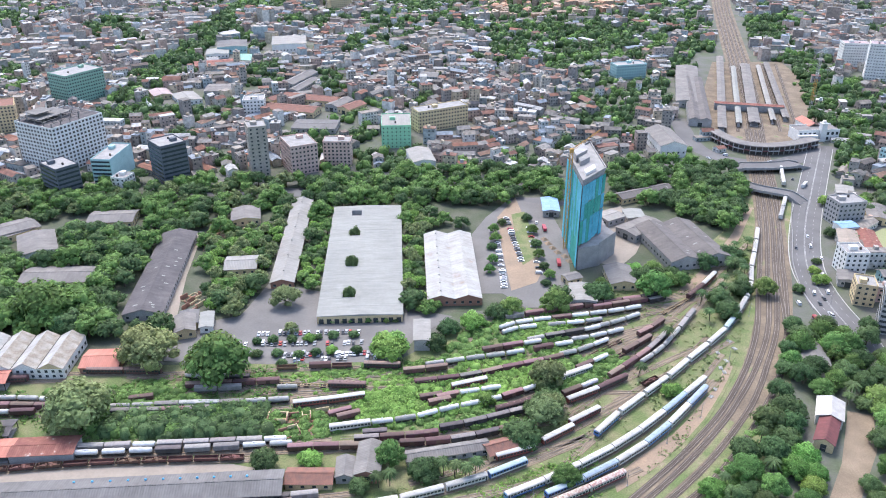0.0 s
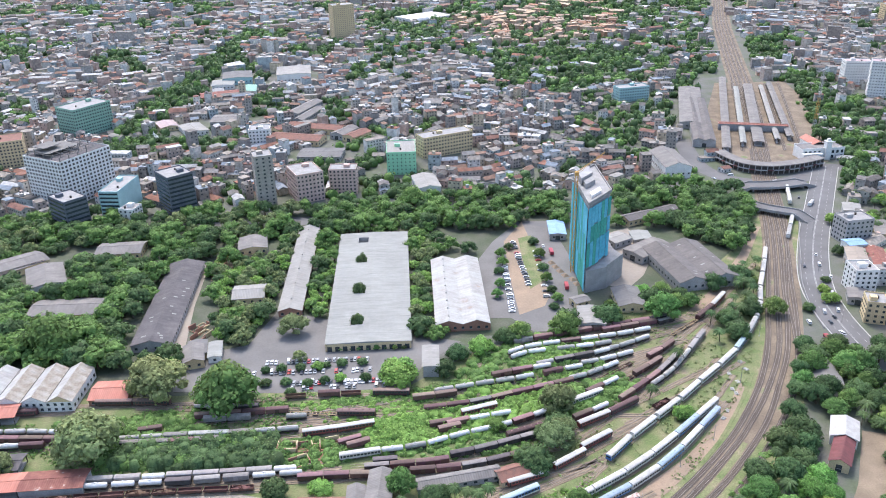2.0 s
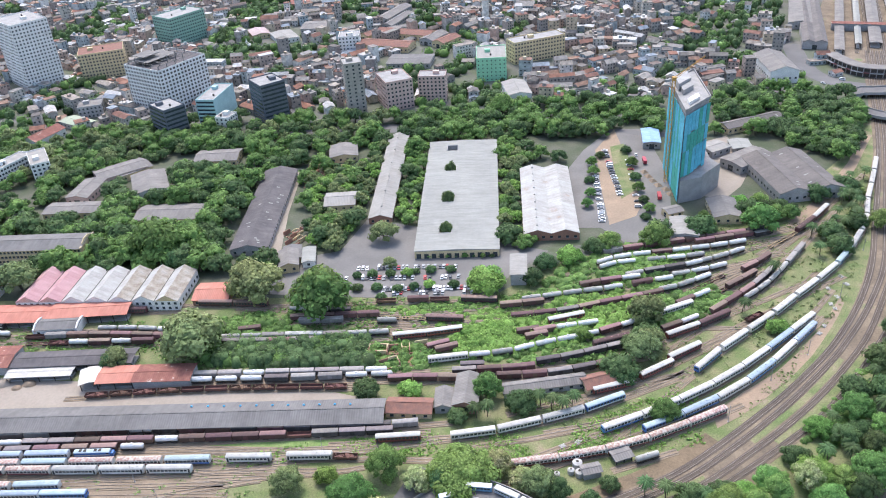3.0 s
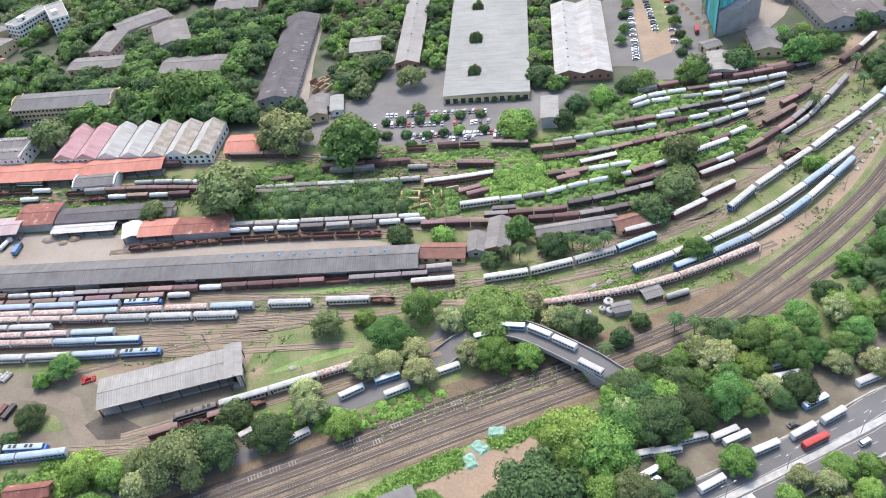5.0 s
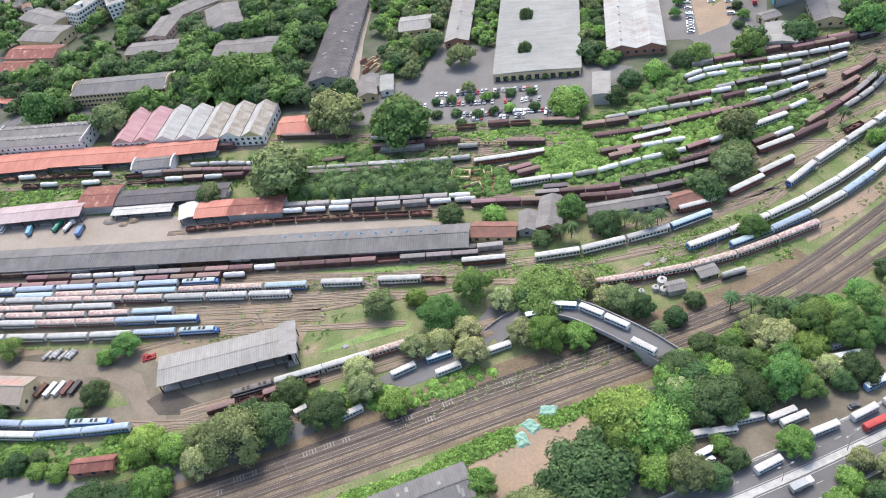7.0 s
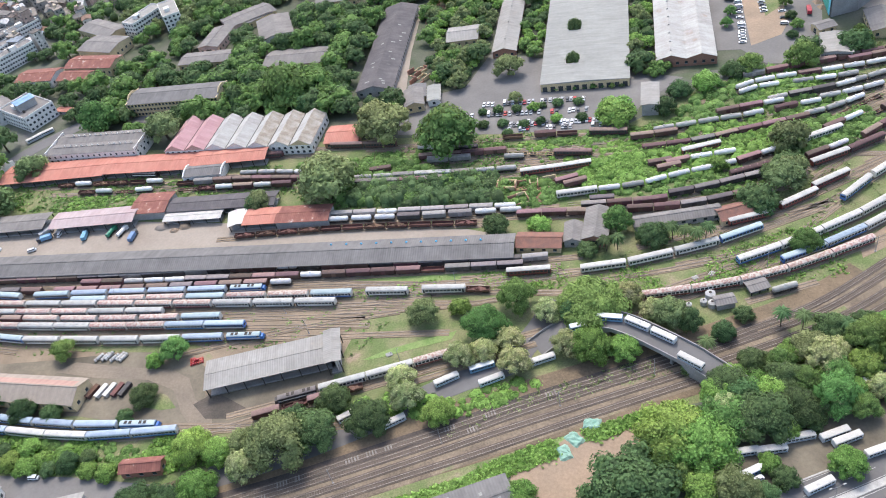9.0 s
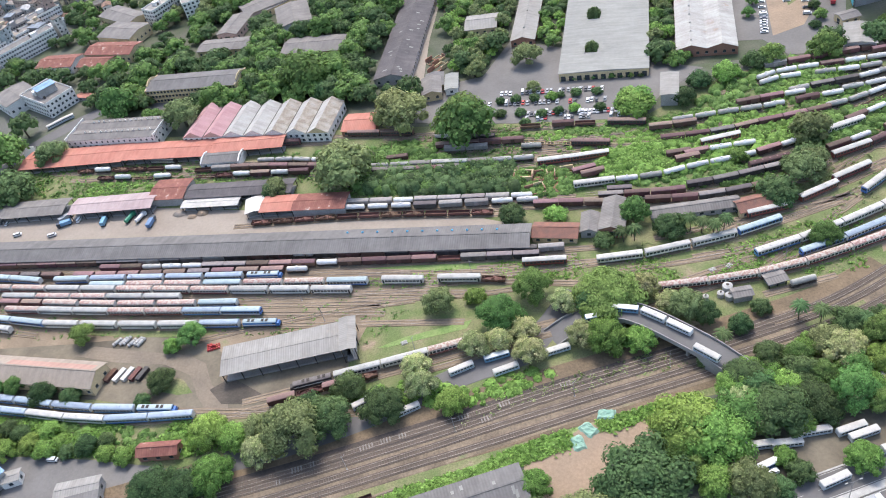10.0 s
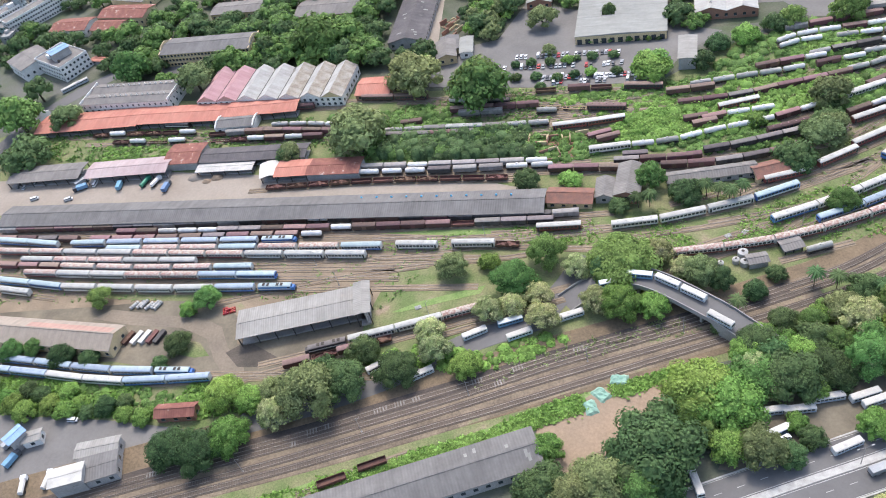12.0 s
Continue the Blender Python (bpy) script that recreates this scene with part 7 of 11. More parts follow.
shed("white_roof_hall", 186.0, 307.3, 15.2, 11.6, 64.6, 5.5, 2.0, WHITEWALL, COACHROOF, "hall with a white roof among trees", "hall")
shed("maroon_roof_hall", 178.1, 292.1, 19.5, 8.4, 58.8, 5.0, 2.0, CREAMWALL, MAROONROOF, "hall with a maroon roof among trees", "hall")
patch("side_lane", [(197.6, 312.2), (208.5, 308.7), (197.6, 283.0), (177.1, 254.3), (159.8, 239.4), (159.7, 248.6), (178.4, 275.7)], BALLAST, 0.08, "worn brown lane between trees", "lane")
shed("grey_factory", 163.4, 486.4, 56.3, 41.9, -78.3, 7.0, 3.4, GREYWALL, FACTORYROOF, "factory with wide sooty grey roofs", "factory", n=2, skylights=10)
shed("site_hut", 113.5, 442.3, 24.0, 16.2, -89.0, 5.0, 2.0, CREAMWALL, OLDROOF, "site house with a brown roof", "house")
shed("roadside_house", 86.6, 420.3, 20.5, 14.9, 85.1, 5.0, 1.0, GREYWALL, SHEETROOF, "low house with a grey roof by the tracks", "house")
shed("dark_house", 142.1, 512.0, 31.1, 18.1, 36.6, 6.0, 1.0, GREYWALL, OLDROOF, "small works building with a grey roof", "works building")
shed("blue_shed", 83.7, 552.4, 24.8, 11.7, 87.2, 5.0, 0.8, GREYWALL, BLUEROOF, "site shed with a pale blue roof", "shed")
shed("cage_tower", -9.0, 375.9, 20.7, 8.4, -89.1, 7.0, 0.3, GREYWALL, SHEETROOF, "square lattice water tank house", "tank house", windows=False)
shed("white_barrack", -270.2, 490.2, 33.9, 23.2, -63.3, 5.0, 1.8, WHITEWALL, OLDROOF, "white barrack with a dark grey roof among trees", "barrack")
shed("grey_barrack", -236.2, 444.7, 43.3, 20.7, 2.1, 5.0, 1.8, CREAMWALL, OLDROOF, "grey barrack with a dark grey roof among trees", "barrack")
shed("low_barrack", -294.5, 514.3, 23.7, 20.2, 47.6, 5.0, 1.8, CREAMWALL, OLDROOF, "low barrack with a dark grey roof among trees", "barrack")
shed("low_barrack", -234.2, 532.4, 31.6, 20.3, 5.0, 5.0, 1.8, CREAMWALL, OLDROOF, "low barrack with a dark grey roof among trees", "barrack")
shed("low_barrack", -139.6, 536.7, 21.6, 20.0, -78.0, 5.0, 1.8, CREAMWALL, OLDROOF, "low barrack with a dark grey roof among trees", "barrack")
shed("low_store", -126.1, 460.0, 19.6, 18.3, 6.5, 5.0, 1.8, CREAMWALL, SHEETROOF, "low store with a dark grey roof among trees", "barrack")
shed("guard_house", -142.0, 387.0, 18.0, 10.7, -74.5, 5.0, 1.8, CREAMWALL, OLDROOF, "guard house with a dark grey roof among trees", "barrack")
shed("small_store", -228.3, 362.5, 15.9, 9.5, -69.7, 5.0, 1.8, CREAMWALL, OLDROOF, "small store with a dark grey roof among trees", "barrack")
shed("west_office", -420.9, 504.1, 40.4, 18.1, -25.6, 8.0, 1.5, CREAMWALL, OLDROOF, "cream office with a wide grey roof", "west office")
shed("west_office", -405.0, 478.2, 32.2, 23.3, -11.6, 8.0, 1.5, CREAMWALL, OLDROOF, "cream office with a wide grey roof", "west office")
shed("red_roof_house", -399.5, 453.2, 40.4, 17.1, -4.7, 7.0, 2.0, CREAMWALL, RUSTROOF, "house with a long dull red roof", "red roof house")
shed("red_roof_house", -439.3, 440.7, 30.4, 17.3, 0.7, 6.0, 2.0, WHITEWALL, RUSTROOF, "white house with a dull red roof", "red roof house")
shed("red_roof_house", -406.4, 439.2, 25.6, 14.8, -4.0, 5.0, 2.0, CREAMWALL, RUSTROOF, "low house with a dull red roof", "red roof house")
block("white_flats", -364.2, 513.5, 30.2, 13.0, -54.7, 5, WHITEWALL, "white multi-storey flats with open galleries", "white flats", fh=3.0, win=(1.6, 1.5, 0.9), roof=SHEETROOF)
block("white_flats", -387.5, 512.6, 31.2, 13.0, 69.7, 4, WHITEWALL, "white multi-storey flats with a pale roof", "white flats", fh=3.1, win=(1.6, 1.5, 0.9), roof=SHEETROOF)
for x, y, L, W, rz, n in ((-486.0, 462.0, 52.0, 11.0, 62.0, 4), (-503.0, 472.0, 52.0, 10.0, 62.0, 4), (-520.0, 505.0, 40.0, 12.0, 60.0, 3), (-500.0, 512.0, 26.0, 11.0, 62.0, 4), (-541.0, 512.0, 40.0, 12.0, 60.0, 3)):
    block("row_flats", x, y, L, W, rz, n, WHITEWALL if n == 4 else GREYWALL, "grey-white row of flats with galleries and stained roofs", "row of flats", fh=3.0, win=(1.3, 1.4, 0.8), roof=OLDROOF)
shed("low_office", -306.0, 452.2, 39.9, 15.7, 2.8, 5.0, 1.2, CREAMWALL, OLDROOF, "low office with a dark grey roof", "low office")
shed("low_office", -311.8, 478.9, 28.6, 15.7, 89.1, 6.0, 1.4, PINKWALL, OLDROOF, "low pink-walled office with a grey roof", "low office")
shed("low_office", -301.0, 509.9, 34.3, 19.9, 40.6, 6.0, 1.4, PINKWALL, OLDROOF, "long pink-walled office with a grey roof", "low office")
shed("red_gabled_house", -396.0, 576.0, 30.0, 15.0, 70.0, 7.5, 3.0, WHITEWALL, RUSTROOF, "white house with a steep faded red roof", "house")
block("grey_shop_block", -385.0, 636.0, 20.0, 18.0, 20.0, 3, GREYWALL, "grey three-storey shop block with a flat roof", "shop house", roof=OLDROOF)
shed("green_roof_hall", -384.0, 608.0, 30.0, 15.0, -28.0, 5.0, 1.0, GREYWALL, LICHENROOF, "low hall with a pale green sheet roof", "hall")
shed("side_store", -443.2, 393.2, 24.3, 23.0, -30.3, 9.0, 1.0, WHITEWALL, OLDROOF, "white store with a grey roof", "side store")
shed("guard_house", -142.1, 395.0, 14.1, 10.2, -76.9, 4.0, 1.0, CREAMWALL, DARKROOF, "cream guard house with a dark roof", "guard house")
shed("guard_house", -131.3, 392.3, 16.3, 7.0, -78.9, 4.0, 0.6, WHITEWALL, WHITEROOF, "small white guard house", "guard house")
shed("red_canopy", -387.6, 396.8, 18.3, 5.1, -8.5, 3.0, 0.5, GREYWALL, REDROOF, "small canopy with a red roof", "red canopy")
shed("school_wing", -132.9, 835.2, 62.4, 18.6, -19.0, 6.0, 2.5, CREAMWALL, TILEROOF, "long school wing with a red-brown tiled roof", "school wing")
shed("school_wing", -147.5, 797.4, 54.5, 21.2, -15.6, 6.0, 2.5, CREAMWALL, TILEROOF, "long school wing with a red-brown tiled roof", "school wing")
shed("school_wing", -171.6, 834.3, 19.5, 12.5, 55.7, 6.0, 2.2, CREAMWALL, TILEROOF, "short school wing with a red-brown tiled roof", "school wing")
shed("school_wing", -87.6, 804.5, 27.7, 15.5, 55.8, 6.0, 2.2, CREAMWALL, TILEROOF, "short school wing with a red-brown tiled roof", "school wing")
shed("school_hall", -101.7, 816.3, 30.1, 15.8, 62.6, 6.0, 2.2, GREYWALL, OLDROOF, "school hall with a long grey roof", "school hall")
shed("town_store", -158.8, 919.8, 60.0, 15.7, 70.2, 5.0, 2.2, GREYWALL, OLDROOF, "long town store with an old grey roof", "town store")
shed("town_store", -149.6, 889.6, 53.9, 11.9, 71.2, 5.0, 2.2, GREYWALL, OLDROOF, "long town store with an old grey roof", "town store")
shed("town_hall_roof", -300.0, 859.1, 26.6, 18.8, -59.4, 5.0, 1.5, CREAMWALL, ROSEROOF, "low town hall with a faded rose roof", "town hall roof")
shed("market_shed", -266.7, 842.2, 35.1, 22.7, -58.6, 5.0, 1.0, WHITEWALL, SHEETROOF, "low market shed with a pale sheet roof", "market shed")
shed("market_shed", -235.1, 873.7, 35.8, 29.7, 1.2, 6.0, 1.5, GREYWALL, OLDROOF, "wide market shed with a grey sheet roof", "market shed")
shed("town_store", -271.5, 987.9, 49.8, 25.2, 19.2, 6.0, 1.5, BRICKWALL, RUSTROOF, "long brick store with a rusty roof", "town store")
shed("market_shed", -283.2, 1046.5, 31.0, 27.7, -79.7, 6.0, 1.0, WHITEWALL, WHITEROOF, "market shed with a pale roof", "market shed")
shed("market_shed", -271.5, 1078.4, 40.3, 37.5, -78.4, 9.0, 1.0, TEALWALL, DARKROOF, "market shed with a dark roof and teal walls", "market shed")
shed("market_shed", -243.5, 1012.1, 33.7, 20.3, -80.9, 6.0, 1.0, WHITEWALL, NETPALE, "market shed with a pale green roof", "market shed")
shed("depot_roof", -116.7, 746.2, 41.5, 27.8, -4.1, 5.0, 0.6, GREYWALL, DARKROOF, "low depot with a dark panelled roof", "depot roof")
shed("office_slab", -196.4, 1081.1, 49.9, 44.0, -80.9, 13.0, 0.6, WHITEWALL, SHEETROOF, "broad white office with a flat grey roof", "office slab")
shed("far_hall", -31.7, 1561.0, 86.2, 61.4, 37.4, 6.0, 1.0, WHITEWALL, COACHROOF, "far hall with a bright white roof", "far hall")
shed("works_house", -14.5, 648.6, 33.1, 19.4, -78.8, 9.0, 2.0, WHITEWALL, SHEETROOF, "white works house with a pale sheet roof", "works house")
shed("goods_roof", 278.9, 887.4, 154.0, 23.9, 75.2, 7.0, 1.5, GREYWALL, OLDROOF, "old goods station under a wide grey-brown roof", "goods roof")
shed("roadside_house", 277.7, 490.5, 23.2, 12.3, 71.1, 7.0, 1.0, GREYWALL, BROWNROOF, "roadside shop house with a brown sheet roof", "house")
shed("roadside_house", 291.3, 488.3, 31.1, 11.4, 75.6, 6.0, 1.5, GREYWALL, RUSTROOF, "roadside shop house with a rusty roof", "house")
shed("roadside_house", 284.5, 508.8, 12.7, 10.1, 7.7, 8.0, 0.8, WHITEWALL, BLUEROOF, "roadside shop house with a blue roof", "house")
shed("roadside_house", 254.8, 439.5, 13.7, 11.5, 68.6, 5.0, 1.0, GREYWALL, OLDROOF, "roadside house with an old grey roof", "house")
shed("roadside_house", 310.7, 569.2, 16.9, 11.9, 69.0, 9.0, 0.6, GREYWALL, SHEETROOF, "roadside house with a pale grey roof", "house")
shed("roadside_house", 320.7, 536.9, 27.0, 14.6, 69.9, 5.0, 1.5, CREAMWALL, OLDROOF, "house with a grey roof beside the road", "house")
w = Way([(268.3, 573.1), (266.6, 569.5), (246.1, 527.3), (244.3, 523.7)])
train(w, "v", 4.0, 50.9)
w = Way([(289.2, 638.7), (288.0, 634.9), (276.8, 599.5), (275.6, 595.7)])
train(w, "w", 4.0, 41.2)
shed("works_range", 159.0, 577.0, 48.0, 12.0, 25.0, 5.0, 2.0, CREAMWALL, FACTORYROOF, "long works range with a sooty roof", "works building", skylights=4)
shed("site_store", 124.5, 532.1, 16.3, 13.8, 33.1, 5.0, 0.8, GREYWALL, SHEETROOF, "site store with a pale sheet roof", "store")
shed("site_store", 143.0, 536.8, 15.5, 13.2, -88.0, 4.0, 0.8, GREYWALL, WHITEROOF, "site store with a white sheet roof", "store")
shed("site_store", 86.6, 422.9, 13.4, 8.9, 21.0, 4.0, 0.8, WHITEWALL, SHEETROOF, "low white lodge with a pale roof", "store")
shed("site_store", 83.3, 442.3, 10.0, 8.1, 24.2, 4.0, 1.0, CREAMWALL, OLDROOF, "low lodge with a grey roof", "store")
block("railway_office", -414.8, 391.6, 21.9, 32.5, 66.3, 3, WHITEWALL, "white four-storey office with rows of windows", "office building", fh=3.50, roof=OLDROOF)
shed("blue_penthouse", -412.8, 390.5, 12.4, 7.8, 57.7, 16.0, 0.5, GREYWALL, BLUEROOF, "blue-roofed room on the office roof", "roof room", windows=False)
SAW = (-237.8, 356.2, 92.6, 31.0, 1.1)

# ---- station ----
shed("station_platform", 313.1, 875.9, 299.1, 7.2, 73.0, 5.0, 0.6, GREYWALL, OLDROOF, "long station platform under a grey roof", "platform", windows=False, open_sides=True)
shed("station_platform", 323.8, 858.1, 230.0, 4.6, 73.2, 5.0, 0.8, GREYWALL, WHITEROOF, "long station platform under a white roof", "platform", windows=False, open_sides=True)
shed("station_platform", 340.2, 863.8, 240.0, 9.6, 73.3, 5.0, 0.8, GREYWALL, OLDROOF, "long station platform under a grey roof", "platform", windows=False, open_sides=True)
shed("station_platform", 357.7, 864.2, 225.0, 4.2, 74.0, 5.0, 0.8, GREYWALL, SHEETROOF, "long station platform under a pale grey roof", "platform", windows=False, open_sides=True)
shed("station_platform", 372.9, 875.3, 230.0, 5.6, 74.6, 5.0, 0.8, GREYWALL, OLDROOF, "long station platform under a dark grey roof", "platform", windows=False, open_sides=True)
shed("carriage_shed", 272.0, 829.5, 161.5, 21.2, 76.9, 7.0, 2.0, GREYWALL, FACTORYROOF, "old carriage shed with a grey roof", "shed", windows=False, n=2)
for x in (308.0, 318.5, 331.5, 348.5, 365.0):
    track("station_track", Way([(x - 22.0, 735.0), (x + 20.0, 876.0), (x + 56.0, 1000.0)]), TRACKBED, sleepers=False, z=0.26, half=1.8)
shed("station_footbridge", 318.5, 802.5, 67.1, 7.5, -13.4, 7.0, 0.5, GREYWALL, RUSTROOF, "station footbridge under a red roof", "footbridge", windows=False)


def station_front():
    """A long curved two-level arcade before the platforms."""
    way = Way([(252.0, 716.0), (257.0, 697.0), (264.0, 682.0), (276.0, 672.5), (292.0, 670.5), (312.0, 674.0), (331.0, 682.5), (342.0, 688.5)])
    t = thing("shopping_arcade", 0, 0, label="long curved dark arcade with two rows of shop openings", category="arcade")
    n = int(way.length / 5.0)
    L = way.length / n
    for k in range(n):
        m = way.pose_at(k * L, L)
        part("wall", boxed(0, 5.0, -0.2, L + 0.5, 9.6, 8.0), DARKBRICK, t, m=m)
        part("canopy", boxed(0, -0.9, 3.7, L + 0.6, 2.2, 0.25), KERB if k % 3 else MAROONROOF, t, m=m)
        part("shop_opening", boxed(0, 0.15, 0.3, L * 0.72, 0.2, 2.8), UNDER, t, m=m)
        part("upper_opening", boxed(0, 0.15, 4.6, L * 0.72, 0.2, 2.0), UNDER, t, m=m)
        part("pillar", boxed(-L / 2, -0.2, -0.2, 0.5, 0.7, 8.0), GREYWALL, t, m=m)
    roof = ribbon("roof_slab", way, 5.8, OLDROOF, 8.25, off=4.4, thick=0.5)
    roof.parent = t
    for key in ("label", "category", "kind"):
        if key in roof:
            del roof[key]


station_front()
patch("station_yard", [(250.0, 720.0), (300.0, 684.0), (352.0, 700.0), (372.0, 740.0), (420.0, 900.0), (432.0, 1010.0), (345.0, 1010.0), (262.0, 790.0)], MAINBED, 0.10, "brown ballast and paving between the platforms", "ground")


def clock_house():
    """A white station house with arches, a small tower and a tiled roof behind."""
    t = thing("station_house", 349.0, 716.0, 0, 6.0, "white station house with arches and a small clock tower", "station building")
    part("wall", boxed(0, 0, -0.3, 40.0, 17.0, 10.3), WHITEWALL, t)
    part("wing", boxed(-12.0, -10.5, -0.3, 18.0, 5.0, 7.3), WHITEWALL, t)
    part("parapet", boxed(0, -8.3, 10.0, 40.6, 0.5, 1.0), WHITEWALL, t)
    part("parapet", boxed(0, 8.3, 10.0, 40.6, 0.5, 1.0), WHITEWALL, t)
    part("roof_slab", boxed(0, 0, 10.0, 39.0, 15.8, 0.25), OLDROOF, t)
    bm = bmesh.new()
    gable(bm, 24.0, 12.0, 10.2, 3.0, 0.5)
    part("tiled_roof", bm, REDROOF, t, m=pose(2.0, 16.0, 0, 0, 0, 90))
    part("back_wall", boxed(2.0, 16.0, -0.3, 11.4, 23.4, 10.5), WHITEWALL, t)
    tower = part("clock_tower", boxed(3.0, -8.6, 0, 5.0, 5.0, 17.0), WHITEWALL, t)
    part("tower_cap", boxed(3.0, -8.6, 17.0, 5.8, 5.8, 0.6), WHITEWALL, tower)
    part("lantern", boxed(3.0, -8.6, 17.6, 3.2, 3.2, 2.2, top=0.7), WHITEWALL, tower)
    for k in range(9):
        if k != 4:
            part("arch_window", boxed(-17.5 + k * 4.4, -8.52, 5.6, 2.2, 0.2, 2.8), GLASS, t)
            part("arch_window", boxed(-17.5 + k * 4.4, -8.52, 1.0, 2.2, 0.2, 2.8), GLASS, t)
    for k in range(4):
        part("arch_door", boxed(-18.5 + k * 4.4, -13.02, 0.2, 2.6, 0.2, 4.6), GLASS, t)


clock_house()


def station_crane():
    """A pale lattice crane that stands among the trees beside the platforms."""
    c = thing("tower_crane", 378.6, 795.1, 0, 25, "pale orange and white lattice tower crane among trees", "crane")
    q4 = [(-1.1, -1.1), (1.1, -1.1), (1.1, 1.1), (-1.1, 1.1)]
    for k in range(19):
        bm = bmesh.new()
        z = k * 3.2
        for q in range(4):
            (a, b), (d, e_) = q4[q], q4[(q + 1) % 4]
            tube(bm, (a, b, z), (a, b, z + 3.2), 0.2, n=4)
            tube(bm, (a, b, z), (d, e_, z + 3.2), 0.12, n=4)
        part("mast_section", bm, CRANEYELLOW if 3 < k < 11 else KERB, c)
    bm = bmesh.new()
    for o in (-0.6, 0.6):
        tube(bm, (-8, o, 61), (16, o, 66), 0.2, n=4)
    for k in range(10):
        tube(bm, (-8 + 2.4 * k, -0.6, 61 + 0.5 * k), (-5.6 + 2.4 * k, 0.6, 61.5 + 0.5 * k), 0.12, n=4)
    part("jib", bm, KERB, c)
    part("cab", boxed(0, 0, 60.6, 2.0, 2.0, 2.2), KERB, c)


station_crane()


def stupa(x, y):
    """A small white bell-shaped shrine."""
    t = thing("stupa", x, y, 0, 0, "small white bell-shaped shrine on a garden plot", "shrine")
    prof = [(7.0, 0), (7.0, 1.0), (5.2, 1.0), (5.0, 2.4), (4.2, 4.0), (2.6, 5.4), (1.2, 6.0), (1.2, 7.0), (0.6, 7.2), (0.15, 10.5)]
    bm = bmesh.new()
    rings = [[bm.verts.new((r * math.cos(k * 0.3927), r * math.sin(k * 0.3927), z)) for k in range(16)] for r, z in prof]
    for a, b in zip(rings, rings[1:]):
        for k in range(16):
            bm.faces.new((a[k], a[(k + 1) % 16], b[(k + 1) % 16], b[k]))
    bm.faces.new(rings[-1])
    part("dome", bm, WHITEWALL, t)


stupa(-300.2, 815.8)
patch("site_soil", [(-385.7, 898.8), (-350.7, 959.2), (-355.4, 1015.4), (-411.4, 987.0), (-396.0, 905.1)], REDSOIL, 0.12, "bare orange soil of a building plot", "ground")


def tank_store():
    """A pump hut with white tanks beside the sidings, and a low shelter."""
    t = shed("pump_hut", 21.5, 231.0, 7.0, 4.6, 17.0, 3.4, 0.7, GREYWALL, OLDROOF, "small grey pump hut beside the sidings", "hut", windows=False)
    for x, y, r, h in ((16.4, 235.0, 2.0, 2.6), (17.0, 230.2, 1.7, 2.4), (13.8, 231.4, 1.4, 2.0), (8.2, 229.6, 1.2, 1.8)):
        k = thing("water_tank", x, y, 0.05, 0, "round white plastic water tank on the ground", "water tank", "water tanks")
        bm = bmesh.new()
        tube(bm, (0, 0, 0), (0, 0, h), r, n=14)
        tube(bm, (0, 0, h), (0, 0, h + 0.45), r * 0.95, r * 0.35, n=14)
        part("tank", bm, KERB, k)
        bm = bmesh.new()
        tube(bm, (0, 0, h + 0.4), (0, 0, h + 0.65), r * 0.3, n=8)
        part("lid", bm, UNDER, k)
    shed("low_shelter", 34.0, 240.2, 7.5, 6.0, 24.0, 2.8, 0.5, GREYWALL, OLDROOF, "low open shelter with a grey sheet roof", "shelter", windows=False, open_sides=True)


tank_store()
w = Way([(271.0, 566.0), (258.0, 535.0), (245.0, 500.0), (232.0, 467.0), (223.0, 430.0), (220.0, 402.0)])
t = thing("retaining_wall", 0, 0, label="pale concrete wall between the road and the railway cutting", category="wall", kind="structure")
for k in range(int(w.length / 6)):
    part("panel", boxed(0, 0, -0.3, 5.96, 0.4, 1.6), CONCRETE, t, m=w.pose_at(k * 6.0, 6.0))

# ---- bridges ----
viaduct("road_bridge", Way([(-50.0, 205.5), (-42.0, 212.0), (-33.5, 215.8), (-24.5, 217.0), (-13.5, 213.4), (1.1, 204.7), (14.8, 195.7), (25.9, 188.7), (34.6, 182.0)]), 5.8, 4.7, "grey road bridge with parapets over the main line", (30.0, 30.0))
viaduct("flyover", Way([(217.9, 603.3), (236.8, 598.3), (252.0, 584.0), (270.1, 573.6), (279.1, 563.6)]), 4.0, 5.5, "grey concrete road bridge across the railway cutting", (20.0, 12.0))
viaduct("flyover", Way([(244.6, 636.4), (265.0, 633.5), (289.7, 636.0), (311.9, 644.0)]), 4.0, 7.0, "wide grey road bridge before the station", (12.0, 12.0))
w = Way([(-43.9, 231.6), (-51.0, 214.0), (-57.8, 198.7), (-74.3, 189.5), (-90.4, 179.2), (-109.9, 165.3), (-137.6, 149.4), (-164.3, 137.6)])
ribbon("road", w, 5.5, ASPHALT, 0.15, label="grey asphalt bus road under roadside trees", category="road")

# ---- landmark buildings of the town ----
block("white_apartment_block", -319.6, 660.5, 50.9, 45.7, 61.7, 12, WHITEWALL, "white ten-storey block with rows of dark square windows", "apartment block", fh=3.25, win=(2.0, 1.75, 1.5), roof=PURPLEROOF, glass=UNDER, tank=False)
block("teal_office", -263.5, 619.3, 39.7, 16.0, 85.2, 7, TEALWALL, "pale teal office tower with banded front windows", "office building", fh=3.29, sides="W", bands=True)
block("dark_office", -292.7, 588.8, 18.6, 25.0, 50.2, 7, DARKWALL, "dark glass-fronted office with banded floors", "office building", fh=3.50, bands=True)
block("dark_office", -215.1, 612.0, 21.5, 23.7, 40.8, 10, DARKWALL, "stepped dark grey office block", "office building", fh=3.45, bands=True)
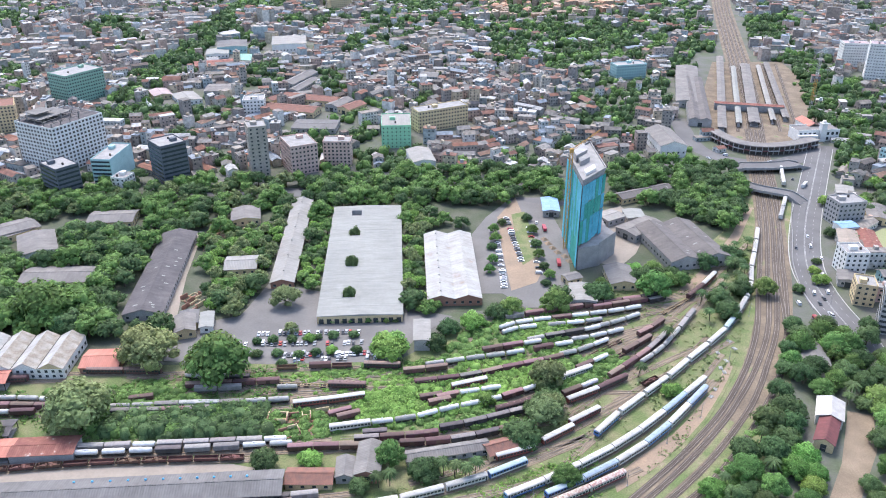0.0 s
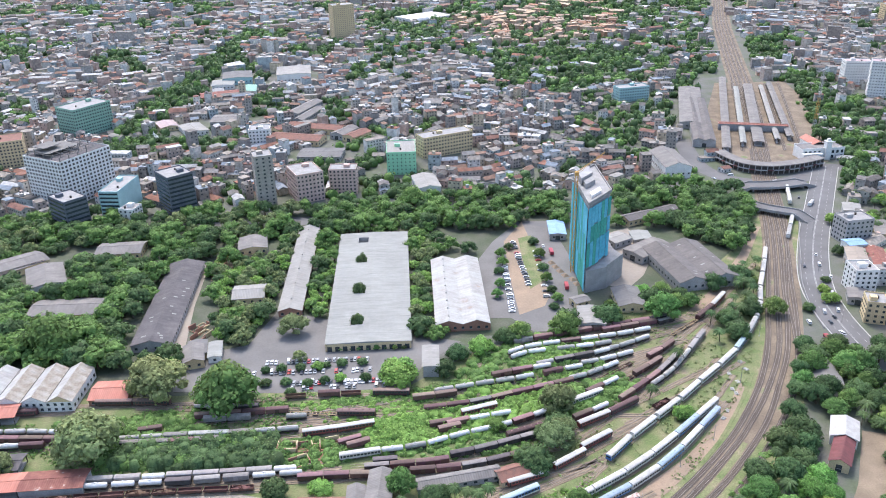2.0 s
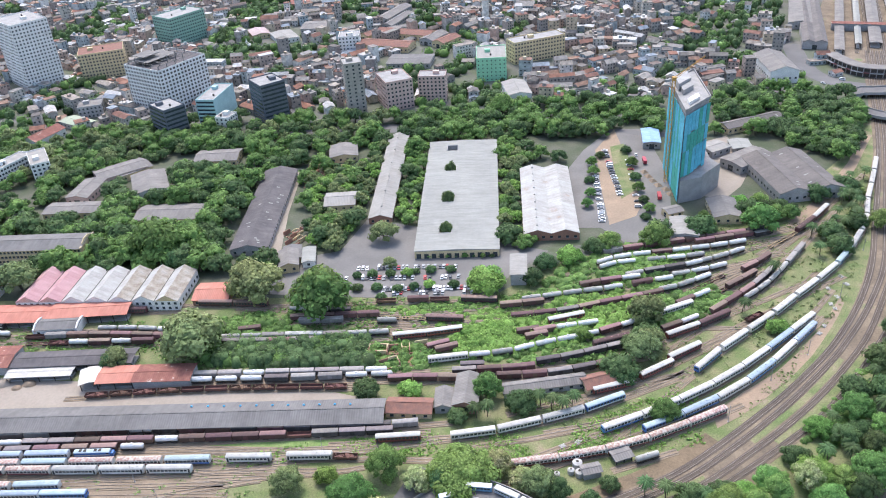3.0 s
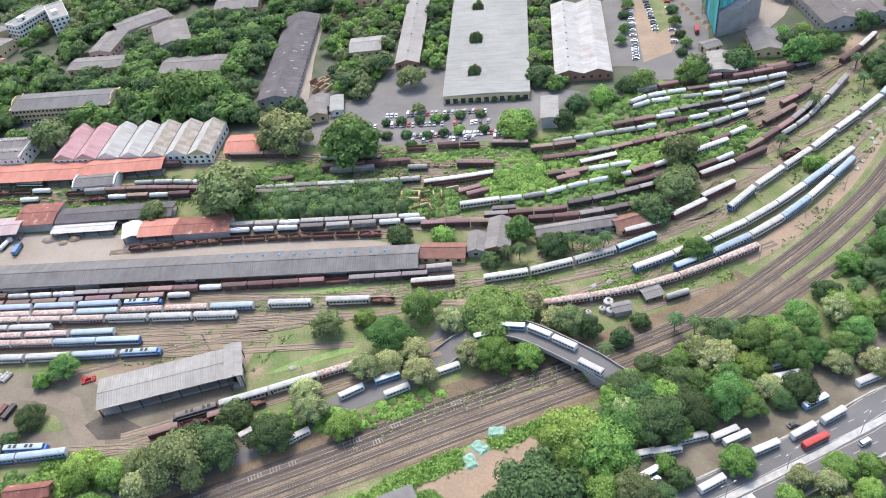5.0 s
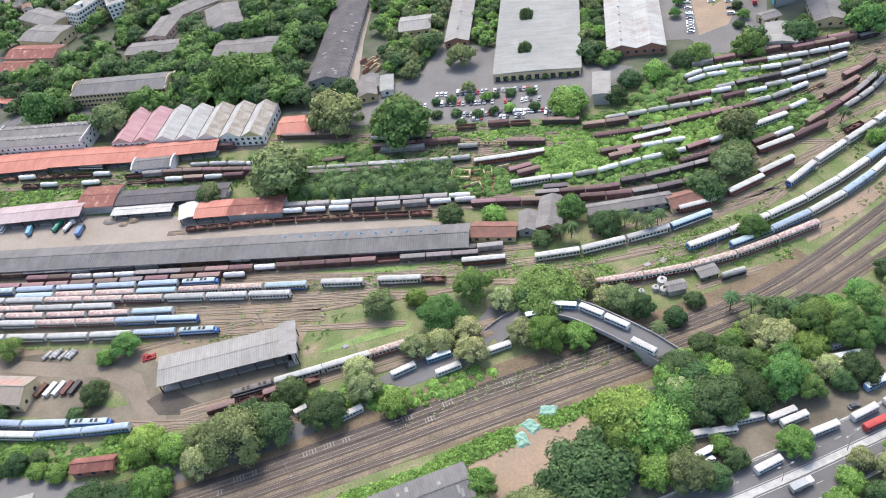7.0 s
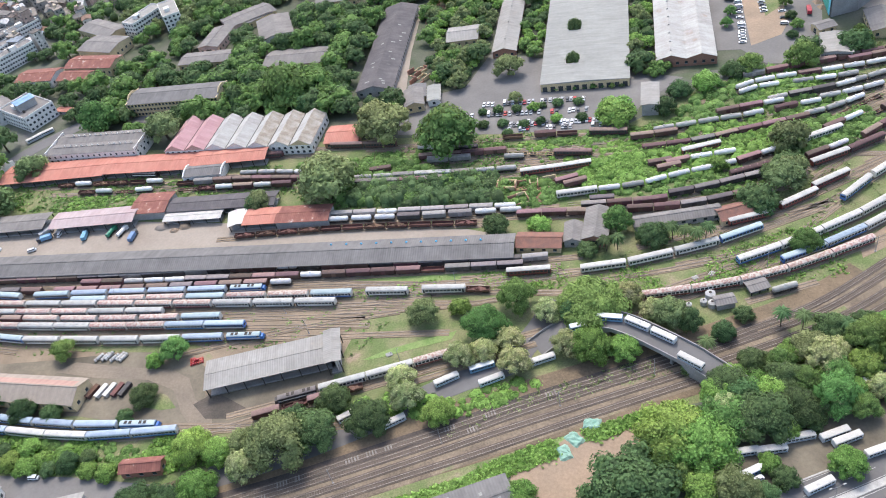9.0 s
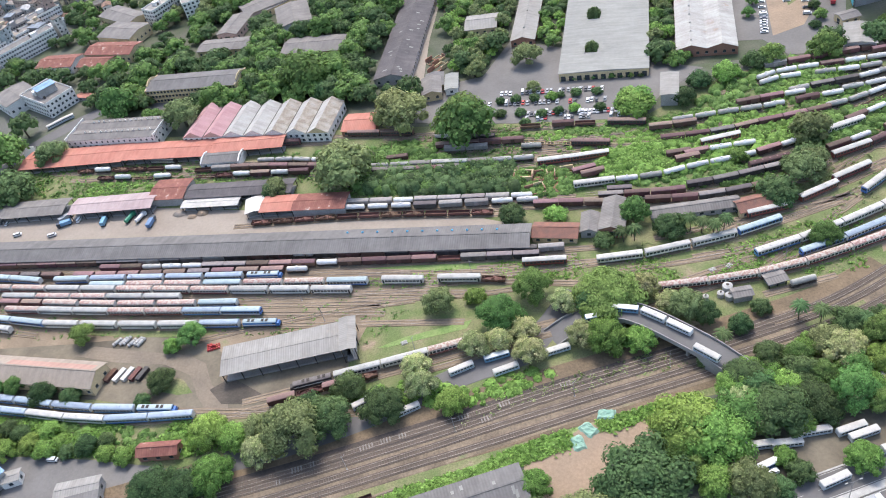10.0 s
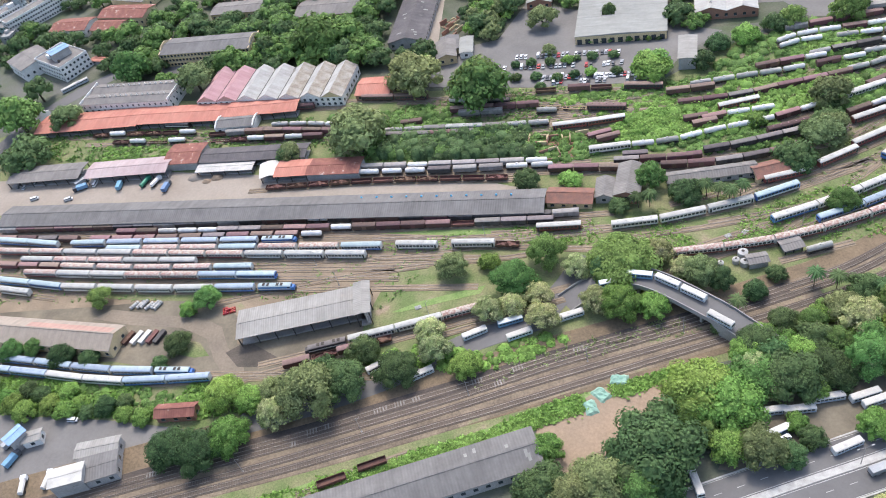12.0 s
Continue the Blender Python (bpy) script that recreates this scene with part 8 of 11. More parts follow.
block("grey_tower", -147.8, 630.7, 15.0, 17.0, 20.0, 13, FLATBEIGE, "bare beige concrete tower block with open floors", "tower block", fh=3.23, win=(1.5, 1.3, 2.4))
block("blue_shop", -247.4, 593.7, 13.6, 12.3, 76.1, 4, WHITEWALL, "white and blue corner shop house", "shop house", fh=3.12)
block("green_office", 381.8, 634.0, 17.9, 15.9, 18.5, 5, TEALWALL, "bright teal office beside the field", "office building", fh=3.50)
block("pavilion", 352.8, 521.3, 26.0, 11.5, 4.9, 4, TEALWALL, "teal sports pavilion beside the field", "pavilion", fh=3.00)
block("pink_flats", -116.0, 641.8, 22.9, 29.8, 26.2, 7, PINKWALL, "pink block of flats with small windows", "apartment block", fh=3.50)
block("pink_flats", -84.7, 651.4, 23.0, 15.0, -0.4, 7, PINKWALL, "pink block of flats with small windows", "apartment block", fh=3.14)
block("green_house", -37.9, 709.4, 26.4, 36.4, 2.9, 6, MINTWALL, "bright mint-green apartment house", "apartment block", fh=3.42, win=(0.9, 1.1, 2.6), roof=SHEETROOF)
block("white_flats", -184.5, 793.9, 20.9, 19.3, 6.1, 5, WHITEWALL, "plain white apartment house with balconies", "apartment block", fh=3.40)
block("white_tower", -485.6, 726.7, 34.7, 46.1, 51.3, 19, WHITEWALL, "tall white residential tower with balconies", "tower block", fh=3.29)
block("tan_flats", -424.1, 746.6, 42.3, 29.5, 24.1, 8, CREAMWALL, "tan apartment block with red roof tiles", "apartment block", fh=3.12, roof=TILEROOF)
block("net_building", -384.0, 852.0, 46.0, 30.0, 58.0, 9, NETPALE, "concrete frame building wrapped in green nets", "building site", fh=3.39)
block("tan_tower", -163.0, 1384.6, 36.0, 26.0, 22.6, 17, CREAMWALL, "tan residential tower with small windows", "tower block", fh=3.21, win=(1.0, 1.2, 2.2))
block("hospital", 518.0, 926.0, 42.0, 18.0, -22.0, 12, WHITEWALL, "white and pale blue hospital block", "hospital", fh=3.38, roof=ROSEROOF, win=(1.3, 1.2, 1.5))
block("brown_flats", 1.9, 753.1, 52.5, 17.9, 26.8, 6, CREAMWALL, "brown and ochre block of flats", "apartment block", fh=3.33)
shed("white_hall", 203.5, 688.5, 48.1, 23.1, -86.6, 11.0, 4.0, WHITEWALL, OLDROOF, "white public hall with a grey pitched roof", "hall")
block("hospital_wing", 507.0, 984.0, 30.0, 18.0, -8.0, 9, WHITEWALL, "white hospital wing with a rose roof", "hospital", fh=3.3, roof=ROSEROOF, win=(1.3, 1.2, 1.5))
block("blue_house", 223.0, 937.3, 37.7, 17.2, 15.1, 5, TEALWALL, "blue-walled house beside the railway", "house", fh=3.20)
block("white_house", 262.9, 455.0, 14.3, 15.3, -0.4, 5, WHITEWALL, "plain white house beside the road", "house", fh=3.20)
block("road_house", 293.2, 531.0, 21.1, 15.6, 10.1, 5, GREYWALL, "pale grey house beside the road", "house", fh=3.50)
block("glass_house", 253.6, 384.1, 14.7, 12.2, -23.6, 8, GREYWALL, "grey roadside building with banded windows", "office building", fh=3.19, bands=True)
block("cream_house", 253.5, 417.4, 11.4, 13.9, -17.2, 4, CREAMWALL, "cream-walled house beside the road", "house", fh=3.38)
block("far_white_block", 487.5, 1766.2, 60.0, 26.0, 13.3, 8, WHITEWALL, "plain white office block among trees", "office building", fh=3.31)
block("far_tower", -242.7, 2007.6, 44.4, 126.5, 21.4, 16, WHITEWALL, "white residential tower in the distance", "tower block", fh=3.28)
block("far_tower", -151.4, 2005.2, 81.0, 129.1, 8.9, 11, GREYWALL, "grey office block far off", "office building", fh=3.41)
block("far_block", 800.0, 2000.0, 46.0, 34.0, 15.3, 20, TEALWALL, "teal office block in the distance", "office building", fh=3.25)
block("far_block", 780.0, 1435.4, 27.6, 24.0, -4.8, 8, CREAMWALL, "cream block of flats far off", "apartment block", fh=3.44)
TOWER = (88.4, 457.0)

# ---- large hall with open courts ----
def great_hall():
    x, y, L, W, a = HALL
    t = thing("great_hall", x, y, 0, a, "large hall with a flat white roof and planted light courts", "warehouse")
    eave = 4.7
    TAKEN.append((x, y, L, W, a))
    xs = sorted(h[0] for h in HOLES)
    hw, hv = 4.6, 3.8
    cy = sum(h[1] for h in HOLES) / len(HOLES)
    edges = [-L / 2] + [v for h in xs for v in (h - hw, h + hw)] + [L / 2]
    for i in range(0, len(edges) - 1):
        u0, u1 = edges[i], edges[i + 1]
        step = 0.12 * (i % 2)
        if i % 2 == 0:
            n = max(1, round((u1 - u0) / 9))
            for k in range(n):
                q0, q1 = u0 + (u1 - u0) * k / n, u0 + (u1 - u0) * (k + 1) / n
                bm = bmesh.new()
                prism(bm, [(-W / 2 - 0.5, eave), (W / 2 + 0.5, eave), (W / 2 + 0.5, eave + 0.25), (0, eave + 1.0), (-W / 2 - 0.5, eave + 0.25)], q0 + 0.03, q1 - 0.03)
                bmesh.ops.recalc_face_normals(bm, faces=bm.faces[:])
                part("roof", bm, WHITEROOF, t)
        else:
            for v0, v1 in ((-W / 2 - 0.5, cy - hv), (cy + hv, W / 2 + 0.5)):
                top = lambda v: eave + 0.25 + 0.75 * (1 - abs(v) / (W / 2 + 0.5))
                bm = bmesh.new()
                prism(bm, [(v0, eave), (v1, eave), (v1, top(v1))] + ([(0, eave + 1.0)] if v0 < 0 < v1 else []) + [(v0, top(v0))], u0 + 0.03, u1 - 0.03)
                bmesh.ops.recalc_face_normals(bm, faces=bm.faces[:])
                part("roof", bm, WHITEROOF, t)
            bm = bmesh.new()
            for u, v, p, q in ((u0, cy, 0.3, 2 * hv), (u1, cy, 0.3, 2 * hv), ((u0 + u1) / 2, cy - hv, 2 * hw, 0.3), ((u0 + u1) / 2, cy + hv, 2 * hw, 0.3)):
                box(bm, u, v, 0, p, q, eave + 0.9)
            part("court_wall", bm, GREYWALL, t)
    for v in (-W / 2, W / 2):
        part("wall", boxed(0, v, -0.3, L, 0.3, eave + 0.3), CREAMWALL, t)
    for u in (-L / 2, L / 2):
        part("wall", boxed(u, 0, -0.3, 0.3, W - 0.4, eave + 0.3), CREAMWALL, t)
    # near-black panels added for the shade under the end eaves
    for k in range(11):
        for u in (-L / 2 - 0.1, L / 2 + 0.1):
            part("bay_door", boxed(u, -W / 2 + (k + 0.5) * W / 11, 0, 0.2, 2.6, 3.2), GLASS, t)


great_hall()


# ---- saw-tooth workshop ----
def workshop():
    x, y, L, W, a = SAW
    t = thing("gabled_workshop", x, y, 0, a, "workshop with a row of white and pink gabled roofs", "workshop")
    n, eave, rise = 7, 6.0, 3.6
    TAKEN.append((x, y, L, W, a))
    w = L / n
    part("wall", boxed(0, 0, -0.3, L, W, eave + 0.3), WHITEWALL, t)
    for k in range(n):
        c = -L / 2 + (k + 0.5) * w
        sub = pose(c, 0, 0, 0, 0, 90)
        part("gable", prisms([(-w / 2, eave), (w / 2, eave), (0, eave + rise)], -W / 2 + 0.03, W / 2 - 0.03), PINKWALL if k < 2 else (CREAMWALL if k == n - 1 else WHITEWALL), t, m=sub)
        for f, m in ((1, PINKROOF if k < 2 else SAWROOF), (-1, PINKROOF if k < 2 else (SAWROOF if k < 4 else STAINROOF))):
            bm = bmesh.new()
            prism(bm, [(f * w / 2, eave), (0, eave + rise), (0, eave + rise + 0.22), (f * w / 2, eave + 0.2)], -W / 2 - 0.4, W / 2 + 0.4)
            bmesh.ops.recalc_face_normals(bm, faces=bm.faces[:])
            part("roof", bm, m, t, m=sub)
        part("gutter", boxed(c - w / 2, 0, eave + 0.1, 0.5, W + 0.6, 0.25), UNDER, t)
    panes(t, None, L, W, 1.0, 1.5, 1.4, 2.0, "S")
    panes(t, None, L, W, 3.9, 1.5, 1.4, 2.0, "S")
    panes(t, None, L, W, 2.0, 1.8, 1.6, 2.4, "EW")


workshop()


# ---- tower under construction ----
def plan_prism(pts, z0, z1, bm=None):
    """A block over a plan outline."""
    bm = bm or bmesh.new()
    a = [bm.verts.new((x, y, z0)) for x, y in pts]
    b = [bm.verts.new((x, y, z1)) for x, y in pts]
    n = len(pts)
    fs = [bm.faces.new(a[::-1]), bm.faces.new(b)] + [bm.faces.new((a[i], a[(i + 1) % n], b[(i + 1) % n], b[i])) for i in range(n)]
    bmesh.ops.recalc_face_normals(bm, faces=fs)
    return bm


def building_site():
    ax, ay = TOWER
    t = thing("tower_under_construction", ax, ay, 0, 0, "unfinished concrete tower wrapped in blue and green nets", "building site")
    U, V, Hh = Vector((18.2, 22.4)), Vector((-1.8, 50.0)), 61.0
    un, vn = Vector((U.y, -U.x)).normalized(), Vector((-V.y, V.x)).normalized()
    P = lambda a, b, o=0.0, q=0.0: tuple(U * a + V * b + un * o + vn * q)
    part("core", plan_prism([P(0.03, 0.03), P(0.97, 0.03), P(0.97, 0.97), P(0.03, 0.97)], 0, Hh), GREYWALL, t)
    for k in range(18):
        part("floor_slab", plan_prism([P(0, 0), P(1, 0), P(1, 1), P(0, 1)], k * 3.35 + 3.0, k * 3.35 + 3.3), CONCRETE, t)
    rng = random.Random(8)
    for i in range(7):
        f0, f1 = i / 7 + 0.004, (i + 1) / 7 - 0.004
        o = rng.uniform(0.15, 0.4)
        for z0, z1, m in ((17, 34, NETBLUE), (34.2, 45, NETGREEN), (45.2, 58, NETBLUE)):
            s0 = z0 + rng.uniform(-1.2, 0.8)
            part("safety_net", plan_prism([P(f0, 0, o), P(f1, 0, o), P(f1, 0, o + 0.1), P(f0, 0, o + 0.1)], s0, z1), m if rng.random() > 0.25 else (NETGREEN, NETBLUE)[m is NETGREEN], t)
    for i in range(12):
        f0, f1 = i / 12 + 0.003, (i + 1) / 12 - 0.003
        o = rng.uniform(0.15, 0.4)
        for z0, z1 in ((1, 20), (20.2, 39), (39.2, 58)):
            part("safety_net", plan_prism([P(0, f0, 0, o), P(0, f1, 0, o), P(0, f1, 0, o + 0.1), P(0, f0, 0, o + 0.1)], z0, z1), NETGREEN if rng.random() < 0.35 else NETBLUE, t)
    for a, b in (((0, 0), (1, 0)), ((0, 0), (0, 1)), ((1, 0), (1, 1)), ((0, 1), (1, 1))):
        p, q = Vector(P(*a)), Vector(P(*b))
        d = (q - p).normalized()
        w = Vector((-d.y, d.x)) * 0.25
        part("parapet", plan_prism([tuple(p - w), tuple(q - w), tuple(q + w), tuple(p + w)], Hh - 0.3, Hh + 1.3), CONCRETE, t)
    part("roof_slab", plan_prism([P(0.01, 0.01), P(0.99, 0.01), P(0.99, 0.99), P(0.01, 0.99)], Hh - 0.1, Hh + 0.15), CONCRETE, t)
    part("roof_house", plan_prism([P(0.1, 0.62), P(0.6, 0.62), P(0.6, 0.9), P(0.1, 0.9)], Hh, Hh + 5.0), GREYWALL, t)
    part("roof_house", plan_prism([P(0.18, 0.45), P(0.6, 0.45), P(0.6, 0.6), P(0.18, 0.6)], Hh, Hh + 3.2), CONCRETE, t)
    part("roof_house", plan_prism([P(0.2, 0.1), P(0.62, 0.1), P(0.62, 0.22), P(0.2, 0.22)], Hh, Hh + 2.2), WHITEWALL, t)
    part("podium", plan_prism([P(0.02, 0, 0.5), P(0.5, 0, 8.0), P(1.25, 0, 8.0), P(1.25, 0.2), P(0.02, 0.01)], 0, 15.5), CONCRETE, t)
    part("podium", plan_prism([P(1.02, 0.0), P(1.45, 0.05), P(1.45, 0.5), P(1.02, 0.5)], 0, 12.0), CONCRETE, t)
    part("podium_wall", plan_prism([P(0.5, 0, 7.6), P(1.25, 0, 7.6), P(1.25, 0, 8.0), P(0.5, 0, 8.0)], 15.5, 16.8), CONCRETE, t)
    c = thing("tower_crane", ax, ay, 0, 0, "yellow lattice tower crane beside the tower", "crane")
    bm = bmesh.new()
    base = Vector(P(0, 0.62, 0, 1.8))
    q4 = [(base.x + a, base.y + b) for a, b in ((-0.9, -0.9), (0.9, -0.9), (0.9, 0.9), (-0.9, 0.9))]
    for k in range(23):
        z = k * 3.0
        for q in range(4):
            (a, b), (d, e_) = q4[q], q4[(q + 1) % 4]
            tube(bm, (a, b, z), (a, b, z + 3), 0.16, n=4)
            tube(bm, (a, b, z), (d, e_, z + 3), 0.09, n=4)
    part("mast", bm, CRANEYELLOW, c)
    bm = bmesh.new()
    top = Vector((base.x, base.y, 70))
    tip = top + Vector((20, 14, 9.0))
    for o in ((0.5, -0.5, 0), (-0.5, 0.5, 0), (0, 0, 1.3)):
        tube(bm, top + Vector(o), tip + Vector(o) * 0.4, 0.16, n=4)
    for k in range(14):
        p, q = top.lerp(tip, k / 14), top.lerp(tip, (k + 1) / 14)
        tube(bm, p + Vector((0.4, -0.4, 0)), q + Vector((0, 0, 1.0)), 0.09, n=4)
        tube(bm, p + Vector((-0.4, 0.4, 0)), q + Vector((0, 0, 1.0)), 0.09, n=4)
    part("jib", bm, CRANEYELLOW, c)
    part("cab", boxed(base.x, base.y, 69.0, 2.4, 2.4, 2.4), CRANEYELLOW, c)
    part("counterweight", boxed(base.x - 4.0, base.y - 2.8, 69.5, 4.0, 1.6, 1.6, rz=0.6), CONCRETE, c)
    g = thing("gravel_heap", ax - 6, ay + 22, 0, 20, "row of orange gravel heaps and site stores", "site materials")
    for k in range(6):
        part("gravel_mound", boxed(rng.uniform(-1, 1), k * 7.0 - 10, 0, 4.5, 5.0, 1.8, top=0.25), DIRT, g)


building_site()


# ---- unfinished frame on top of the white block ----
def roof_frame(x, y, L, W, rz, z):
    t = thing("concrete_frame", x, y, z, rz, "bare concrete frame of an unfinished roof storey", "building frame")
    rng = random.Random(4)
    for i in range(6):
        for j in range(5):
            if i < 4 or j > 1:
                part("column", boxed(-L / 2 + 3 + i * (L - 6) / 5, -W / 2 + 3 + j * (W - 6) / 4, 0, 0.6, 0.6, rng.choice((3.4, 3.4, 6.6))), FRAMEGREY, t)
    part("slab", boxed(-L * 0.1, W * 0.16, 3.4, L * 0.62, W * 0.5, 0.35), FRAMEGREY, t)
    part("slab", boxed(-L * 0.2, W * 0.22, 6.6, L * 0.34, W * 0.34, 0.35), FRAMEGREY, t)
    for i in range(6):
        part("beam", boxed(-L / 2 + 3 + i * (L - 6) / 5, 0, 3.1, 0.4, W - 6, 0.3), FRAMEGREY, t)
    for j in range(5):
        part("beam", boxed(0, -W / 2 + 3 + j * (W - 6) / 4, 3.1, L - 6, 0.4, 0.28), FRAMEGREY, t)

# ---- trees ----
tree(-29.5, 226.0, 16.0, 6, tall=0.85, group="trees of the yard")
tree(-15.5, 230.8, 7.0, 4, tall=1.00, group="trees of the yard")
tree(-60.4, 228.5, 9.4, 1, tall=1.00, group="trees of the yard")
tree(-71.3, 211.0, 10.9, 1, tall=1.00, group="trees of the yard")
tree(-46.5, 221.5, 6.9, 4, tall=1.00, group="trees of the yard")
tree(-78.3, 196.8, 7.2, 4, tall=1.00, group="trees of the yard")
tree(-70.0, 201.2, 6.7, 4, tall=1.00, group="trees of the yard")
tree(-60.7, 206.8, 7.2, 4, tall=1.00, group="trees of the yard")
tree(-56.2, 195.0, 7.5, 4, tall=1.00, group="trees of the yard")
tree(-37.2, 204.0, 7.1, 4, tall=1.00, group="trees of the yard")
tree(-28.0, 204.0, 9.5, 3, tall=1.3, group="trees of the yard")
tree(16.5, 184.6, 6.8, 3, tall=1.25, group="trees of the yard")
tree(25.5, 183.0, 7.4, 0, tall=1.25, group="trees of the yard")
tree(35.0, 186.5, 7.0, 3, tall=1.2, group="trees of the yard")
tree(8.8, 218.2, 5.6, 5, tall=1.2, group="trees of the yard")
tree(-37.0, 221.5, 6.0, 5, tall=1.0, group="trees of the yard")
tree(-16.0, 204.2, 7.6, 3, tall=1.00, group="trees of the yard")
tree(-98.6, 219.0, 7.6, 2, tall=1.00, group="trees of the yard")
tree(-84.1, 224.7, 5.2, 3, tall=1.00, group="trees of the yard")
tree(0.8, 221.7, 8.0, 2, tall=1.00, group="trees of the yard")
tree(-5.5, 224.0, 6.4, 4, tall=1.00, group="trees of the yard")
tree(-167.7, 301.3, 15.1, 2, tall=1.00, group="trees of the yard")
tree(-205.5, 294.2, 7.5, 2, tall=1.00, group="trees of the yard")
tree(-21.6, 276.4, 7.7, 1, tall=1.00, group="trees of the yard")
tree(54.6, 263.8, 7.1, 1, tall=1.00, group="trees of the yard")
tree(-6.0, 268.4, 8.5, 0, tall=1.00, group="trees of the yard")
tree(-56.4, 277.5, 6.2, 3, tall=1.00, group="trees of the yard")
tree(-33.7, 260.6, 5.5, 0, tall=1.00, group="trees of the yard")
tree(-76.8, 275.6, 7.3, 0, tall=1.00, group="trees of the yard")
tree(-209.2, 170.2, 7.1, 0, tall=1.00, group="trees of the yard")
tree(-205.8, 194.2, 7.3, 1, tall=1.00, group="trees of the yard")
tree(-261.8, 191.3, 6.2, 1, tall=1.00, group="trees of the yard")
tree(-261.6, 158.4, 7.1, 0, tall=1.00, group="trees of the yard")
tree(-247.6, 158.9, 5.8, 0, tall=1.00, group="trees of the yard")
tree(-277.9, 161.0, 5.6, 1, tall=1.00, group="trees of the yard")
tree(-288.5, 158.7, 6.3, 1, tall=1.00, group="trees of the yard")
tree(-214.2, 188.9, 4.7, 3, tall=1.00, group="trees of the yard")
tree(-213.0, 159.8, 4.5, 0, tall=1.00, group="trees of the yard")
tree(-173.5, 121.2, 10.2, 0, tall=1.00, group="trees of the yard")
tree(-186.4, 121.2, 10.5, 0, tall=1.00, group="trees of the yard")
tree(-165.3, 128.7, 10.0, 3, tall=1.00, group="trees of the yard")
tree(-151.2, 141.2, 8.0, 4, tall=1.00, group="trees of the yard")
tree(-163.2, 146.4, 7.7, 3, tall=1.00, group="trees of the yard")
tree(-138.3, 148.4, 13.4, 2, tall=1.00, group="trees of the yard")
tree(-128.0, 157.0, 11.3, 0, tall=1.00, group="trees of the yard")
tree(-155.4, 150.3, 6.8, 2, tall=1.00, group="trees of the yard")
tree(-175.4, 146.9, 9.2, 3, tall=1.00, group="trees of the yard")
tree(-107.8, 165.0, 9.9, 0, tall=1.00, group="trees of the yard")
tree(-95.2, 175.6, 7.4, 4, tall=1.00, group="trees of the yard")
tree(-124.7, 172.9, 7.6, 0, tall=1.00, group="trees of the yard")
tree(-100.1, 185.4, 6.7, 4, tall=1.00, group="trees of the yard")
tree(-82.7, 170.2, 7.3, 3, tall=1.00, group="trees of the yard")
tree(-139.1, 160.0, 8.9, 0, tall=1.00, group="trees of the yard")
tree(-11.3, 141.2, 18.1, 0, tall=0.80, group="trees of the yard")
tree(-19.3, 129.6, 11.3, 0, tall=1.00, group="trees of the yard")
tree(-27.8, 126.5, 11.3, 2, tall=1.00, group="trees of the yard")
tree(1.8, 166.8, 14.1, 3, tall=1.00, group="trees of the yard")
tree(10.8, 163.3, 14.0, 3, tall=1.00, group="trees of the yard")
tree(19.8, 174.2, 12.3, 6, tall=1.00, group="trees of the yard")
tree(30.3, 175.2, 12.4, 0, tall=1.00, group="trees of the yard")
tree(-1.4, 157.5, 10.0, 6, tall=1.00, group="trees of the yard")
tree(11.0, 146.9, 8.2, 3, tall=1.00, group="trees of the yard")
tree(21.0, 145.9, 8.6, 2, tall=1.00, group="trees of the yard")
tree(29.5, 146.2, 5.9, 0, tall=1.00, group="trees of the yard")
tree(43.0, 180.4, 9.5, 0, tall=1.00, group="trees of the yard")
tree(55.4, 186.1, 9.7, 1, tall=1.00, group="trees of the yard")
tree(53.7, 202.4, 8.9, 4, tall=1.00, group="trees of the yard")
tree(40.4, 192.7, 8.6, 0, tall=1.00, group="trees of the yard")
tree(21.2, 188.1, 9.6, 0, tall=1.00, group="trees of the yard")
tree(55.4, 159.9, 7.0, 3, tall=1.00, group="trees of the yard")
tree(31.8, 158.6, 4.5, 3, tall=1.00, group="trees of the yard")
tree(36.5, 153.5, 5.2, 0, tall=1.00, group="trees of the yard")
tree(-45.1, 122.3, 11.3, 0, tall=1.00, group="trees of the yard")
tree(-36.0, 120.4, 9.4, 2, tall=1.00, group="trees of the yard")
tree(-47.0, 138.4, 7.1, 3, tall=1.00, group="trees of the yard")
tree(30.1, 200.9, 6.6, 0, tall=1.00, group="trees of the yard")
tree(48.8, 206.8, 7.6, 2, tall=1.00, group="trees of the yard")
tree(4.1, 151.5, 6.0, 1, tall=1.00, group="trees of the yard")
tree(-7.3, 128.9, 7.6, 0, tall=1.00, group="trees of the yard")
tree(-15.7, 127.0, 9.4, 1, tall=1.00, group="trees of the yard")
tree(58.8, 217.7, 8.3, 0, tall=1.00, group="trees of the yard")
tree(-111.7, 339.6, 17.9, 1, tall=1.00, group="trees of the yard")
tree(-148.6, 353.8, 14.1, 2, tall=1.00, group="trees of the yard")
tree(-25.5, 361.4, 12.1, 3, tall=1.00, group="trees of the yard")
tree(-224.1, 395.5, 17.8, 1, tall=1.00, group="trees of the yard")
tree(-207.4, 385.0, 10.4, 0, tall=1.00, group="trees of the yard")
tree(-293.8, 361.0, 12.8, 2, tall=1.00, group="trees of the yard")
tree(-347.0, 372.2, 13.7, 1, tall=1.00, group="trees of the yard")
tree(-368.5, 326.1, 10.7, 2, tall=1.00, group="trees of the yard")
tree(-399.0, 321.6, 15.8, 1, tall=1.00, group="trees of the yard")
